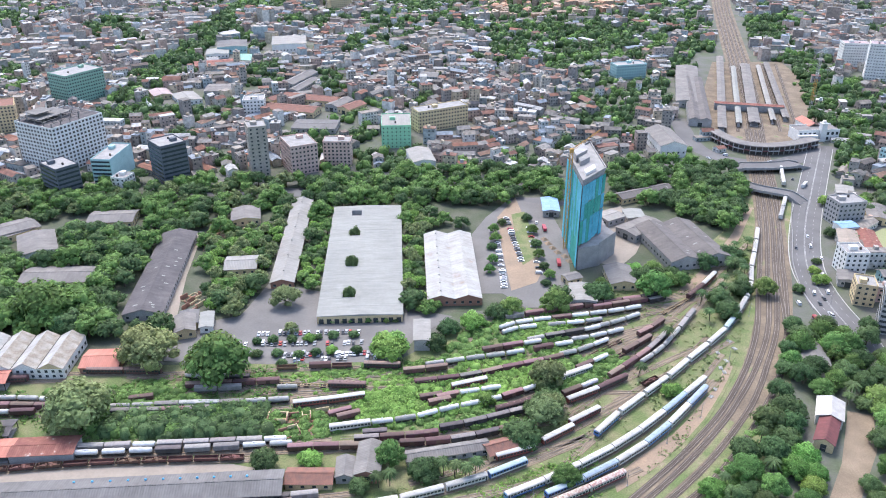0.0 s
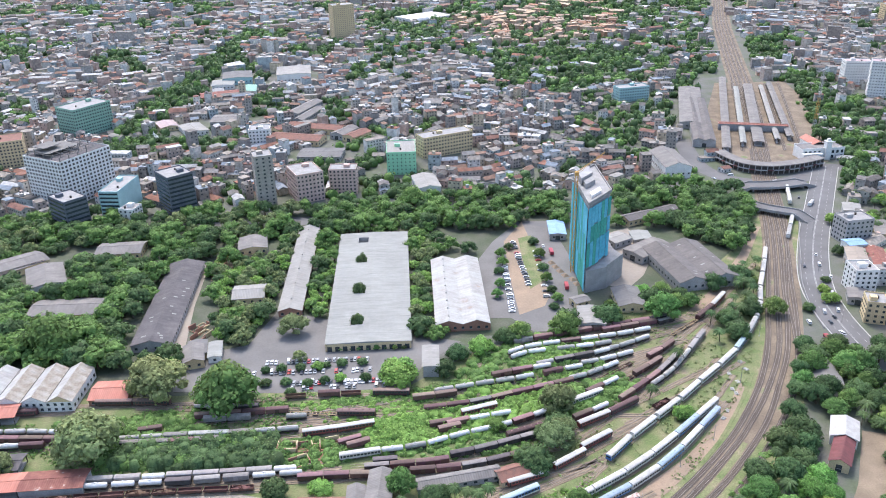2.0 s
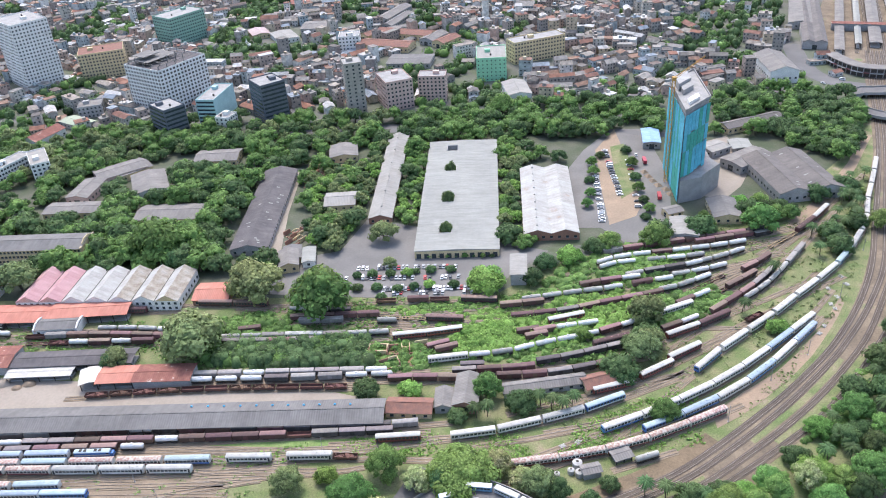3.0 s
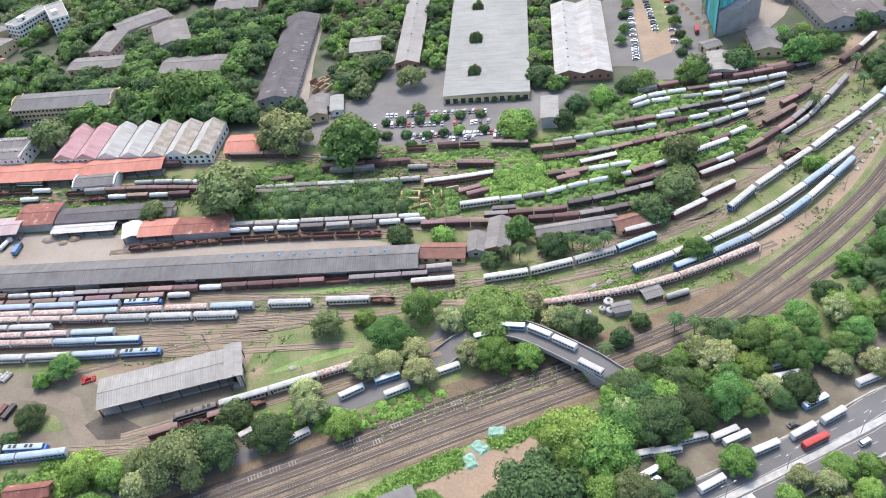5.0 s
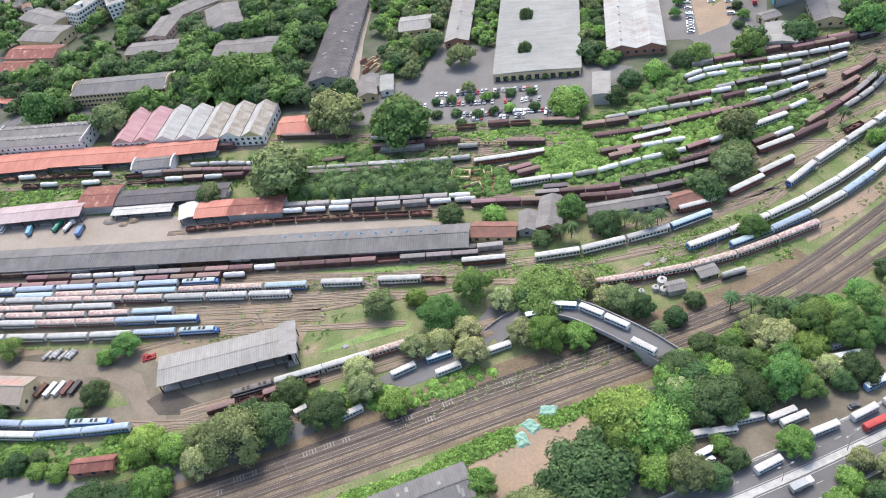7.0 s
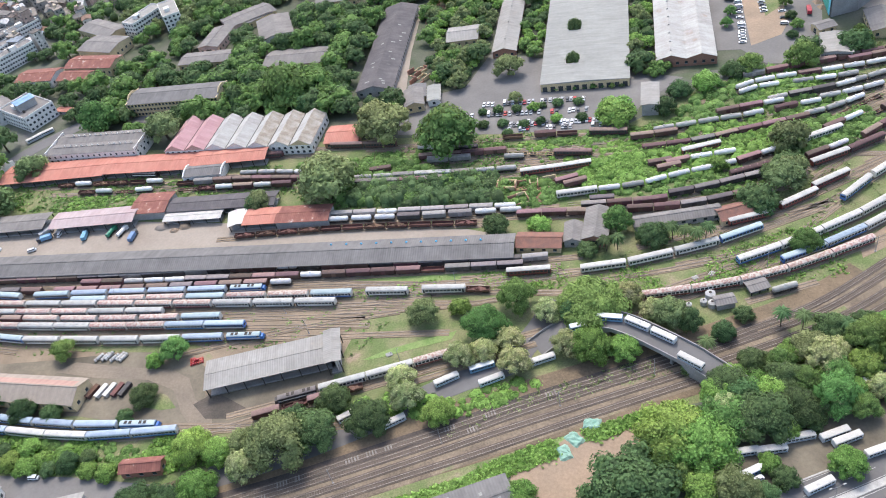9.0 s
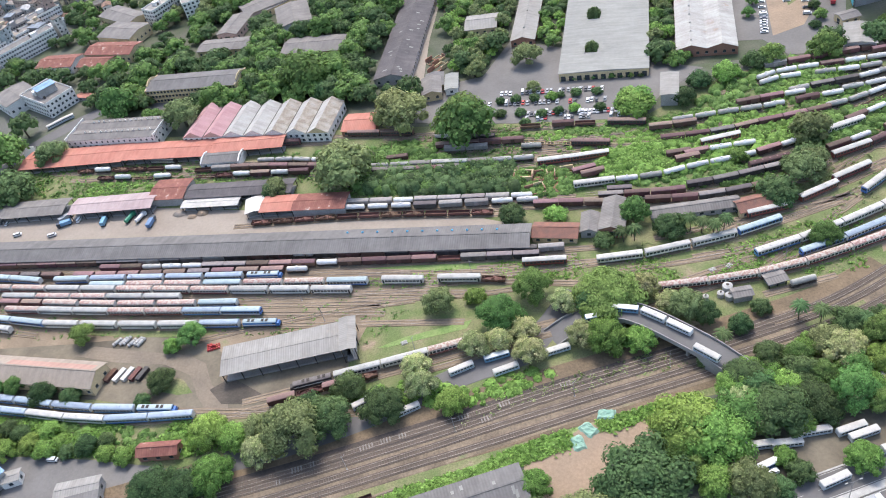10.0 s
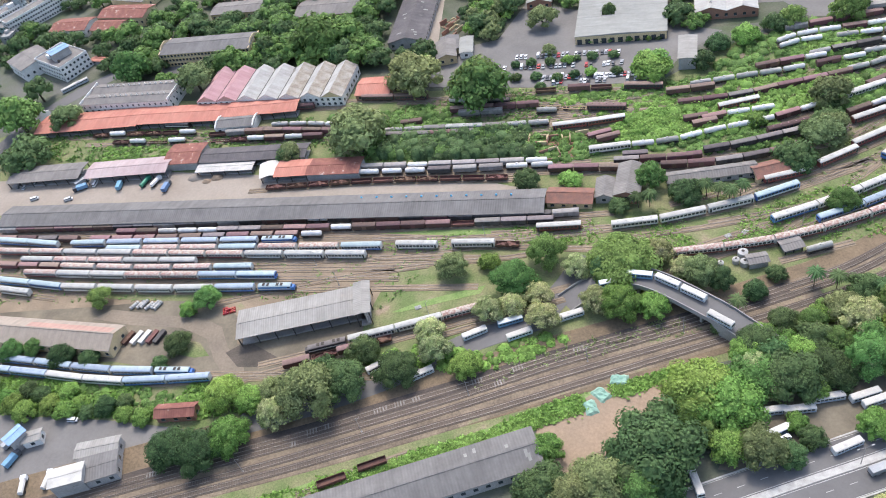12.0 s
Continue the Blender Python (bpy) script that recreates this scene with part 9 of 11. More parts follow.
tree(-371.8, 290.6, 16.6, 0, tall=1.00, group="trees of the yard")
tree(-207.0, 293.5, 7.2, 0, tall=1.00, group="trees of the yard")
tree(54.5, 333.5, 9.8, 2, tall=1.00, group="trees of the yard")
tree(50.1, 304.7, 9.8, 2, tall=1.00, group="trees of the yard")
tree(38.2, 291.1, 10.0, 0, tall=1.00, group="trees of the yard")
tree(23.3, 320.0, 5.6, 3, tall=1.00, group="trees of the yard")
tree(53.5, 318.1, 8.4, 0, tall=1.00, group="trees of the yard")
tree(-113.9, 344.6, 16.6, 1, tall=1.00, group="trees of the yard")
tree(-154.5, 358.1, 14.3, 2, tall=1.00, group="trees of the yard")
tree(-25.9, 364.1, 11.0, 3, tall=1.00, group="trees of the yard")
tree(-169.7, 307.9, 16.2, 2, tall=1.00, group="trees of the yard")
tree(-90.3, 415.0, 9.5, 2, tall=1.00, group="trees of the yard")
tree(6.1, 384.1, 7.6, 0, tall=1.00, group="trees of the yard")
tree(19.8, 389.1, 8.3, 3, tall=1.00, group="trees of the yard")
tree(34.0, 400.1, 7.8, 0, tall=1.00, group="trees of the yard")
tree(42.4, 403.2, 7.9, 1, tall=1.00, group="trees of the yard")
tree(-1.8, 368.3, 7.4, 0, tall=1.00, group="trees of the yard")
tree(68.9, 406.6, 10.0, 1, tall=1.00, group="trees of the yard")
tree(95.9, 419.4, 10.3, 0, tall=1.00, group="trees of the yard")
tree(130.5, 423.7, 11.9, 1, tall=1.00, group="trees of the yard")
tree(128.1, 441.8, 9.4, 0, tall=1.00, group="trees of the yard")
tree(172.4, 460.5, 9.6, 0, tall=1.00, group="trees of the yard")
tree(190.7, 472.1, 9.8, 0, tall=1.00, group="trees of the yard")
tree(-25.0, 611.4, 12.8, 1, tall=1.00, group="trees of the yard")
tree(-82.3, 383.9, 4.5, 2, tall=1.00, group="trees of the yard")
tree(-53.0, 418.3, 4.9, 0, tall=1.85, group="trees of the yard")
tree(-55.3, 457.4, 5.2, 0, tall=1.85, group="trees of the yard")
tree(-57.2, 502.7, 4.8, 0, tall=1.85, group="trees of the yard")
tree(167.1, 398.6, 8.3, 0, tall=1.00, group="trees of the yard")
tree(167.2, 414.6, 8.5, 0, tall=1.00, group="trees of the yard")
tree(198.0, 425.3, 8.1, 1, tall=1.00, group="trees of the yard")
tree(115.8, 325.9, 5.9, 3, tall=1.00, group="trees of the yard")
tree(54.0, 265.2, 5.6, 1, tall=1.00, group="trees of the yard")
tree(54.1, 330.1, 6.3, 0, tall=1.00, group="trees of the yard")
tree(53.9, 312.7, 7.2, 2, tall=1.00, group="trees of the yard")
tree(39.2, 288.2, 7.9, 0, tall=1.00, group="trees of the yard")
tree(45.8, 312.6, 6.1, 0, tall=1.00, group="trees of the yard")
tree(239.8, 451.3, 4.7, 3, tall=1.00, group="trees of the yard")
tree(238.2, 439.3, 6.2, 3, tall=1.00, group="trees of the yard")
tree(220.4, 428.9, 4.5, 0, tall=1.00, group="trees of the yard")
tree(293.7, 559.9, 6.6, 3, tall=1.00, group="trees of the yard")
tree(273.6, 506.6, 5.2, 0, tall=1.00, group="trees of the yard")
tree(246.8, 465.3, 3.7, 0, tall=1.00, group="trees of the yard")
tree(194.3, 362.0, 8.6, 1, tall=1.00, group="trees of the yard")
tree(211.4, 360.4, 9.4, 1, tall=1.00, group="trees of the yard")
tree(220.4, 351.0, 8.0, 0, tall=1.00, group="trees of the yard")
tree(183.9, 425.4, 8.0, 0, tall=1.00, group="trees of the yard")
tree(-97.1, 361.0, 3.7, 0, tall=1.00, group="trees of the yard")
tree(-86.2, 361.9, 3.7, 0, tall=1.00, group="trees of the yard")
tree(-74.6, 359.7, 3.7, 0, tall=1.00, group="trees of the yard")
tree(-65.7, 362.2, 3.4, 0, tall=1.00, group="trees of the yard")
tree(-57.1, 363.9, 3.7, 3, tall=1.00, group="trees of the yard")
tree(-44.0, 364.6, 3.7, 0, tall=1.00, group="trees of the yard")
tree(-90.7, 374.8, 3.5, 0, tall=1.00, group="trees of the yard")
tree(-80.5, 375.2, 3.5, 0, tall=1.00, group="trees of the yard")
tree(-71.1, 375.8, 3.8, 3, tall=1.00, group="trees of the yard")
tree(-58.2, 379.2, 3.8, 0, tall=1.00, group="trees of the yard")
tree(-46.9, 379.9, 3.5, 0, tall=1.00, group="trees of the yard")
tree(-82.3, 352.3, 3.4, 0, tall=1.00, group="trees of the yard")
tree(-99.4, 373.6, 3.2, 0, tall=1.00, group="trees of the yard")
tree(-66.6, 378.3, 2.9, 0, tall=1.00, group="trees of the yard")
tree(39.3, 514.4, 4.4, 1, tall=1.00, group="trees of the yard")
tree(39.5, 500.4, 4.7, 1, tall=1.00, group="trees of the yard")
tree(36.2, 488.4, 4.2, 0, tall=1.00, group="trees of the yard")
tree(35.7, 468.3, 4.1, 1, tall=1.00, group="trees of the yard")
tree(33.1, 454.0, 4.3, 1, tall=1.00, group="trees of the yard")
tree(45.9, 526.7, 4.1, 0, tall=1.00, group="trees of the yard")
tree(64.6, 534.6, 4.5, 0, tall=1.00, group="trees of the yard")
tree(66.2, 512.5, 4.8, 1, tall=1.00, group="trees of the yard")
tree(66.7, 492.6, 4.6, 0, tall=1.00, group="trees of the yard")
tree(66.6, 474.6, 4.5, 1, tall=1.00, group="trees of the yard")
tree(68.4, 459.6, 4.0, 0, tall=1.00, group="trees of the yard")
tree(70.4, 447.2, 4.3, 1, tall=1.00, group="trees of the yard")
tree(66.9, 437.8, 3.9, 0, tall=1.00, group="trees of the yard")
palm(156.4, 414.4, 1.0)
palm(155.7, 395.3, 1.0)
palm(170.1, 404.6, 1.0)
palm(190.7, 457.0, 1.0)
palm(176.4, 434.9, 1.0)
palm(125.3, 372.0, 1.0)
palm(102.8, 340.6, 1.0)
palm(6.8, 268.0, 0.95)
palm(11.3, 266.3, 0.95)
palm(15.8, 269.9, 0.95)
palm(-25.6, 261.9, 0.95)
palm(2.2, 269.7, 0.95)
palm(-20.9, 262.8, 0.95)
palm(48.8, 219.4, 0.95)
palm(63.4, 216.2, 0.95)
palm(41.2, 220.3, 0.95)
palm(13.3, 205.9, 0.95)
patch("office_yard", [(-348.8, 402.0), (-278.7, 406.1), (-267.5, 386.1), (-333.7, 380.2)], PAVED, 0.05, "worn paved yard before the cream office", "yard")
wood([(-393.3, 494.6), (-293.2, 485.3), (-290.8, 530.7), (-219.4, 548.2), (-117.4, 562.3), (-115.4, 603.4), (-218.7, 616.4), (-346.3, 595.5), (-447.0, 578.9)], 130, 6.0, 9.5, (1, 5, 0, 1, 2), 21, "trees of the north belt", stuff=True, near=0.5)
wood([(-98.5, 564.3), (-14.9, 557.2), (40.6, 561.1), (91.6, 575.1), (100.3, 623.0), (68.5, 632.3), (11.8, 630.1), (-62.7, 622.9), (-116.2, 608.2)], 110, 6.0, 9.5, (1, 5, 0, 1), 22, "trees of the north belt", stuff=True, near=0.5)
wood([(130.9, 563.7), (183.7, 552.6), (207.1, 508.2), (242.6, 591.2), (242.2, 628.4), (217.8, 641.9), (157.0, 649.1), (141.1, 629.2)], 80, 6.5, 10.0, (1, 0, 5), 23, "trees of the north belt", stuff=True, near=0.5)
wood([(-95.0, 554.6), (-80.3, 554.5), (-70.6, 422.9), (-81.7, 406.5), (-92.0, 423.1), (-89.1, 459.5)], 34, 4.0, 6.0, (0, 3, 1), 24, "trees between the stores", stuff=True, near=0.6)
wood([(-26.4, 548.9), (-8.4, 548.8), (-7.8, 409.2), (-18.0, 396.5), (-22.0, 415.9)], 34, 4.0, 6.5, (0, 3, 2), 25, "trees between the stores", stuff=True, near=0.6)
wood([(-257.4, 410.9), (-259.7, 460.8), (-207.8, 437.9), (-180.0, 379.8), (-198.8, 379.9), (-224.5, 388.9), (-242.6, 380.2)], 20, 7.0, 10.5, (0, 1, 5), 26, "trees of the west side", stuff=True, near=0.5)
wood([(-303.1, 398.6), (-277.7, 453.2), (-286.5, 521.0), (-238.9, 511.4), (-192.7, 502.0), (-194.3, 460.3), (-207.8, 437.9), (-256.2, 453.1), (-251.2, 398.2), (-276.7, 353.2)], 40, 7.0, 11.0, (1, 5, 0), 27, "trees of the west side", stuff=True, near=0.5)
wood([(-161.2, 492.9), (-122.2, 519.9), (-108.6, 560.1), (-107.9, 484.0), (-114.1, 423.3), (-118.4, 397.3), (-134.6, 397.4), (-139.9, 459.9)], 50, 4.0, 7.0, (0, 2, 3), 28, "trees of the west side", stuff=True, near=0.55)
wood([(35.8, 483.0), (42.1, 491.5), (37.5, 451.0), (33.4, 443.5)], 5, 3.5, 5.0, (0, 1), 29, "car park trees")
wood([(66.0, 538.0), (68.0, 500.1), (74.1, 443.2), (71.3, 421.9), (60.1, 428.9), (59.4, 491.4)], 16, 3.5, 5.5, (0, 1), 30, "car park trees")
wood([(197.5, 382.9), (221.5, 379.8), (219.9, 349.6), (207.6, 311.8), (192.9, 303.3), (186.1, 325.4), (175.3, 330.2), (185.6, 360.4)], 26, 6.0, 9.0, (0, 1, 5), 31, "roadside trees", palms=0.2, near=0.6)
wood([(169.3, 325.5), (180.4, 312.0), (167.0, 279.7), (169.1, 261.9), (148.1, 245.7), (119.2, 222.4), (95.0, 236.9), (118.6, 262.2), (148.5, 291.4)], 46, 6.0, 9.5, (0, 1, 3, 5), 32, "roadside trees", palms=0.15, near=0.6)
wood([(241.1, 394.7), (243.6, 349.5), (201.0, 245.3), (166.8, 236.4), (197.2, 279.5), (214.7, 320.6)], 22, 5.5, 8.5, (0, 1, 5), 33, "roadside trees", near=0.6)
wood([(331.4, 627.8), (379.4, 640.7), (420.2, 601.9), (354.6, 489.2), (312.9, 507.4), (311.6, 536.3), (311.7, 573.5)], 26, 5.0, 8.0, (0, 1, 3), 34, "town trees", stuff=True, palms=0.3, near=0.7)
wood([(450.6, 1026.7), (467.0, 996.7), (401.3, 785.2), (412.0, 714.6), (379.4, 640.7), (366.3, 683.6), (370.7, 766.7)], 26, 5.0, 9.0, (1, 5), 35, "town trees", stuff=True, near=0.7)
wood([(19.3, 224.4), (37.4, 228.3), (13.1, 201.5), (-6.4, 192.0), (18.9, 201.9)], 4, 4.0, 6.0, (0, 2), 36, "bridge trees")
wood([(13.1, 191.0), (39.8, 203.5), (64.9, 221.3), (90.1, 231.0), (83.0, 187.4), (59.8, 176.1), (37.8, 171.7), (18.4, 169.7)], 34, 5.0, 8.0, (0, 1, 3, 4), 37, "roadside trees", near=0.6)
wood([(121.0, 455.0), (134.0, 458.0), (156.0, 449.0), (149.0, 433.0), (120.0, 433.0)], 9, 5.0, 7.5, (0, 1, 3), 71, "trees by the factory", near=0.6)
wood([(172.8, 559.3), (200.0, 623.8), (247.3, 613.9), (232.7, 570.3), (206.1, 520.6), (192.1, 522.9), (177.2, 540.4)], 40, 5.5, 8.5, (1, 0, 5), 72, "trees by the factory", stuff=True, near=0.55)
wood([(196.5, 493.1), (210.5, 487.7), (193.9, 447.7), (171.5, 400.1), (163.6, 400.7), (179.0, 441.2)], 20, 3.0, 4.6, (0, 1, 3), 73, "trees along the main line", palms=0.55, near=0.6)
wood([(96.9, 434.5), (103.5, 436.0), (108.4, 423.8), (93.9, 421.7)], 3, 4.0, 5.0, (1, 0), 74, "trees by the factory")
wood([(334.0, 588.9), (357.1, 606.3), (368.3, 572.7), (333.6, 530.0), (312.2, 528.8)], 30, 3.5, 5.5, (0, 1), 75, "palms behind the field", palms=0.8, near=0.5)
wood([(-485.0, 437.2), (-413.8, 453.7), (-351.7, 454.9), (-287.4, 462.8), (-251.6, 416.3), (-254.6, 366.4), (-317.6, 388.7), (-350.4, 378.0), (-395.3, 407.7), (-446.3, 426.2)], 22, 7.0, 11.5, (1, 5, 0), 38, "trees of the west side", stuff=True, near=0.5)
wood([(-318.8, 138.3), (-253.7, 142.0), (-203.4, 141.7), (-203.5, 132.5), (-245.0, 129.1), (-308.5, 126.3)], 22, 4.0, 6.5, (0, 2, 3), 39, "trees by the works", near=0.65)
wood([(-514.9, 322.4), (-426.9, 344.2), (-387.4, 314.3), (-376.9, 287.8), (-473.1, 277.1)], 12, 5.0, 8.0, (0, 1), 40, "trees by the platform", stuff=True, near=0.65)
wood([(-458.5, 495.1), (-330.0, 561.6), (-111.2, 576.5), (-6.5, 575.8), (89.4, 575.1), (90.1, 518.3), (74.5, 408.6), (27.7, 403.8), (-5.1, 404.0), (-24.5, 396.6), (-110.6, 391.1), (-147.1, 373.8), (-239.8, 374.5), (-353.6, 353.7)], 115, 5.5, 10.0, (0, 1, 5, 1, 6), 50, "x", stuff=True, near=0.62)
wood([(-630.6, 281.9), (-479.0, 362.1), (-451.4, 390.8), (-473.7, 436.2), (-375.7, 473.3), (-260.2, 482.6), (-235.0, 414.8), (-310.8, 375.6), (-397.2, 374.2), (-427.8, 303.8), (-556.2, 220.3)], 34, 6.5, 11.0, (1, 5, 0), 57, "x", stuff=True, near=0.62)
wood([(-148.7, 379.5), (-136.2, 397.4), (-136.2, 459.9), (-159.3, 492.9), (-165.8, 510.8), (-143.3, 524.8), (-125.9, 539.4), (-109.4, 452.0), (-111.9, 397.2), (-119.5, 388.1)], 30, 3.5, 6.0, (0, 2, 3), 51, "x", stuff=True, near=0.6)
wood([(-584.4, 430.0), (-507.9, 439.3), (-468.0, 428.1), (-435.7, 425.3), (-361.5, 405.1), (-359.5, 426.0), (-271.5, 424.9), (-203.1, 411.9), (-187.4, 385.8), (-233.1, 389.1), (-259.9, 378.7), (-349.6, 384.3), (-555.8, 397.3)], 34, 6.5, 11.0, (1, 5, 0), 52, "x", stuff=True, near=0.5)
wood([(-177.9, 391.6), (-157.3, 397.5), (-184.9, 501.9), (-223.8, 502.2), (-274.3, 493.7), (-289.2, 477.0), (-314.9, 424.7), (-286.2, 374.8), (-251.2, 398.2), (-216.3, 391.8)], 40, 6.5, 11.0, (1, 5, 0), 53, "x", stuff=True, near=0.5)
wood([(73.6, 154.8), (89.6, 163.9), (110.4, 175.5), (126.5, 171.4), (110.7, 124.1), (47.3, 121.1), (59.4, 144.1)], 30, 4.5, 7.0, (0, 4, 3, 2), 54, "trees along the bus road", near=0.6)
wood([(52.0, 205.0), (83.5, 222.0), (120.7, 233.8), (111.4, 200.0), (94.6, 199.8), (85.2, 210.6), (67.2, 199.6), (52.5, 194.2)], 16, 5.0, 8.0, (0, 4, 1), 55, "trees of the bus park", near=0.65)
wood([(-310.7, 604.3), (-235.2, 580.1), (-173.9, 553.6), (-158.2, 562.3), (-151.9, 532.2), (-181.8, 516.0), (-213.6, 509.4), (-249.7, 540.3), (-290.9, 553.7)], 26, 6.5, 10.0, (1, 5, 0), 61, "x", stuff=True, near=0.55)
wood([(-353.5, 510.4), (-334.5, 547.3), (-284.3, 514.6), (-287.6, 471.6), (-318.3, 457.3), (-348.5, 475.2)], 14, 6.5, 10.0, (1, 5), 62, "x", stuff=True, near=0.55)
wood([(-157.7, 483.9), (-125.7, 481.8), (-109.2, 411.3), (-124.1, 399.0), (-139.0, 419.2)], 16, 3.5, 6.0, (0, 2, 3), 63, "x", stuff=True, near=0.55)
wood([(-505.3, 519.6), (-476.7, 554.5), (-410.7, 506.8), (-433.1, 474.9), (-443.9, 459.6), (-472.2, 471.0)], 14, 6.0, 9.0, (1, 5, 0), 64, "x", stuff=True, near=0.55)
tree(-66.0, 395.6, 1.6, 0, group="trees before the hall")
tree(-60.7, 394.3, 1.9, 1, group="trees before the hall")
tree(-55.6, 395.5, 2.2, 0, group="trees before the hall")
tree(-50.3, 394.3, 1.6, 1, group="trees before the hall")
tree(-45.3, 395.5, 1.9, 0, group="trees before the hall")
tree(-40.0, 394.2, 2.2, 1, group="trees before the hall")
tree(-34.9, 395.4, 1.6, 0, group="trees before the hall")
tree(-29.6, 394.1, 1.9, 1, group="trees before the hall")
tree(-24.5, 395.3, 2.2, 0, group="trees before the hall")

# ---- undergrowth ----
scrub("bushes", [(5.0, 357.1), (38.2, 362.1), (69.5, 372.8), (62.8, 346.4), (32.8, 332.0), (4.5, 325.1), (-9.6, 327.4), (-6.8, 337.0)], 190, 2.5, 61, "bright green weeds between the wagons", 3, 1.20)
scrub("bushes", [(41.7, 336.7), (87.6, 356.4), (105.0, 356.3), (83.9, 336.5), (54.1, 322.7)], 120, 2.5, 62, "bright green weeds between the wagons", 0, 1.20)
scrub("bushes", [(-40.4, 322.9), (-12.5, 332.2), (-9.3, 309.5), (-33.4, 303.1), (-40.9, 311.7)], 160, 2.6, 63, "bright green creepers over old wagons", 3, 1.50)
scrub("bushes", [(-12.1, 309.5), (31.8, 318.2), (55.6, 313.8), (30.4, 301.1), (-9.2, 297.0), (-22.6, 301.1)], 120, 2.2, 64, "bright green weeds between the wagons", 0, 1.10)
scrub("bushes", [(39.6, 378.8), (69.7, 396.1), (92.9, 401.9), (67.3, 378.4), (41.4, 364.8)], 100, 2.5, 65, "bright green weeds between the wagons", 3, 1.20)
scrub("bushes", [(-173.0, 326.7), (-138.6, 330.7), (-124.9, 325.5), (-78.1, 312.9), (-73.6, 301.9), (-95.3, 297.7), (-160.1, 295.8), (-170.8, 309.7)], 320, 2.8, 1, "dense green creepers grown over old sidings", 0, 1.70)
scrub("bushes", [(23.9, 391.9), (61.6, 410.5), (76.8, 400.8), (70.2, 376.9), (38.2, 368.7), (22.2, 355.4), (1.2, 355.5), (7.5, 371.7)], 200, 2.6, 2, "bright green weeds between the wagons", 0, 1.30)
scrub("bushes", [(-27.3, 331.0), (7.0, 340.3), (61.1, 355.1), (69.3, 349.9), (49.4, 330.4), (6.5, 310.5), (-36.1, 300.4), (-43.0, 317.4)], 300, 2.7, 3, "bright green weeds between the wagons", 3, 1.30)
scrub("bushes", [(50.2, 365.9), (88.9, 376.8), (97.0, 354.9), (66.4, 330.3), (47.0, 335.2)], 120, 2.6, 4, "bright green weeds between the wagons", 0, 1.30)
scrub("bushes", [(-155.5, 309.5), (-81.5, 317.7), (-77.7, 296.6), (-123.7, 293.0), (-155.5, 295.2)], 240, 3.2, 5, "dark green thicket beside the sidings", 1, 2.40)
scrub("bushes", [(-196.0, 330.0), (-150.0, 337.0), (-92.0, 345.0), (-92.0, 337.0), (-140.0, 327.0), (-190.0, 322.0)], 120, 2.2, 14, "green creepers between the old wagons", 0, 1.10)
scrub("bushes", [(-96.0, 311.0), (-62.0, 316.0), (-44.0, 305.0), (-48.0, 293.0), (-72.0, 291.0), (-96.0, 296.0)], 110, 2.3, 15, "green bushes over a siding end", 0, 1.20)
scrub("bushes", [(-330.0, 306.0), (-262.0, 308.0), (-262.0, 298.0), (-282.0, 294.0), (-330.0, 290.0)], 90, 1.7, 16, "low green weeds behind the lorry sheds", 3, 0.70)
scrub("bushes", [(-60.0, 349.0), (-10.0, 356.0), (18.0, 368.0), (8.0, 356.0), (-20.0, 346.0), (-60.0, 341.0)], 80, 1.9, 17, "green weeds along the car park edge", 0, 1.00)
scrub("bushes", [(-80.8, 345.9), (-40.0, 348.1), (1.2, 355.5), (-21.6, 330.9), (-60.7, 326.6)], 120, 1.8, 6, "low weeds between the sidings", 3, 0.70)
scrub("bushes", [(-117.9, 119.7), (-88.5, 135.7), (-62.1, 148.0), (-51.9, 146.9), (-80.1, 135.6), (-109.9, 121.9)], 90, 1.6, 7, "low bushes along the verge", 3, 0.70)
scrub("bushes", [(-125.7, 170.5), (-70.6, 170.4), (-47.5, 188.4), (-56.5, 190.4), (-79.2, 180.2), (-114.1, 180.0)], 110, 2.0, 8, "green bushes on the railway bank", 3, 0.80)
scrub("bushes", [(-316.7, 140.7), (-258.7, 146.5), (-211.3, 148.4), (-184.6, 153.8), (-182.1, 138.1), (-248.9, 132.0), (-306.5, 128.5)], 150, 2.0, 9, "green bushes on the railway bank", 0, 0.80)
scrub("bushes", [(146.5, 299.1), (177.0, 329.5), (162.4, 299.0), (122.0, 248.9), (88.0, 225.4), (114.2, 262.1)], 90, 2.2, 10, "green bushes beside the main line", 0, 0.80)
tufts([(-94.6, 337.4), (5.1, 362.5), (89.8, 421.3), (192.0, 485.8), (206.2, 485.3), (150.8, 355.9), (95.3, 301.2), (27.2, 260.2), (-29.7, 249.7), (30.4, 301.1), (-50.3, 309.5)], 2600, 1, "long weeds over the yard between the wagons", 2, 0.60)
tufts([(-145.7, 232.0), (-65.9, 251.2), (13.5, 258.8), (73.0, 287.7), (68.4, 247.6), (-8.2, 238.1), (-64.0, 239.0), (-128.4, 229.3)], 1600, 2, "long grass between the sidings", 3, 0.50)
tufts([(-173.4, 92.8), (-126.2, 118.6), (-84.7, 137.3), (-45.8, 160.4), (-5.9, 179.0), (-11.3, 171.2), (-50.3, 149.3), (-65.3, 143.0), (-124.7, 114.5), (-148.0, 96.5)], 3000, 3, "long bright grass of the verge", 3, 0.60)
tufts([(-341.2, 215.3), (-203.8, 218.5), (-129.4, 232.8), (-102.5, 230.5), (-128.1, 193.5), (-194.6, 198.4), (-319.4, 186.4)], 600, 4, "sparse weeds over the coach yard", 0, 0.45)
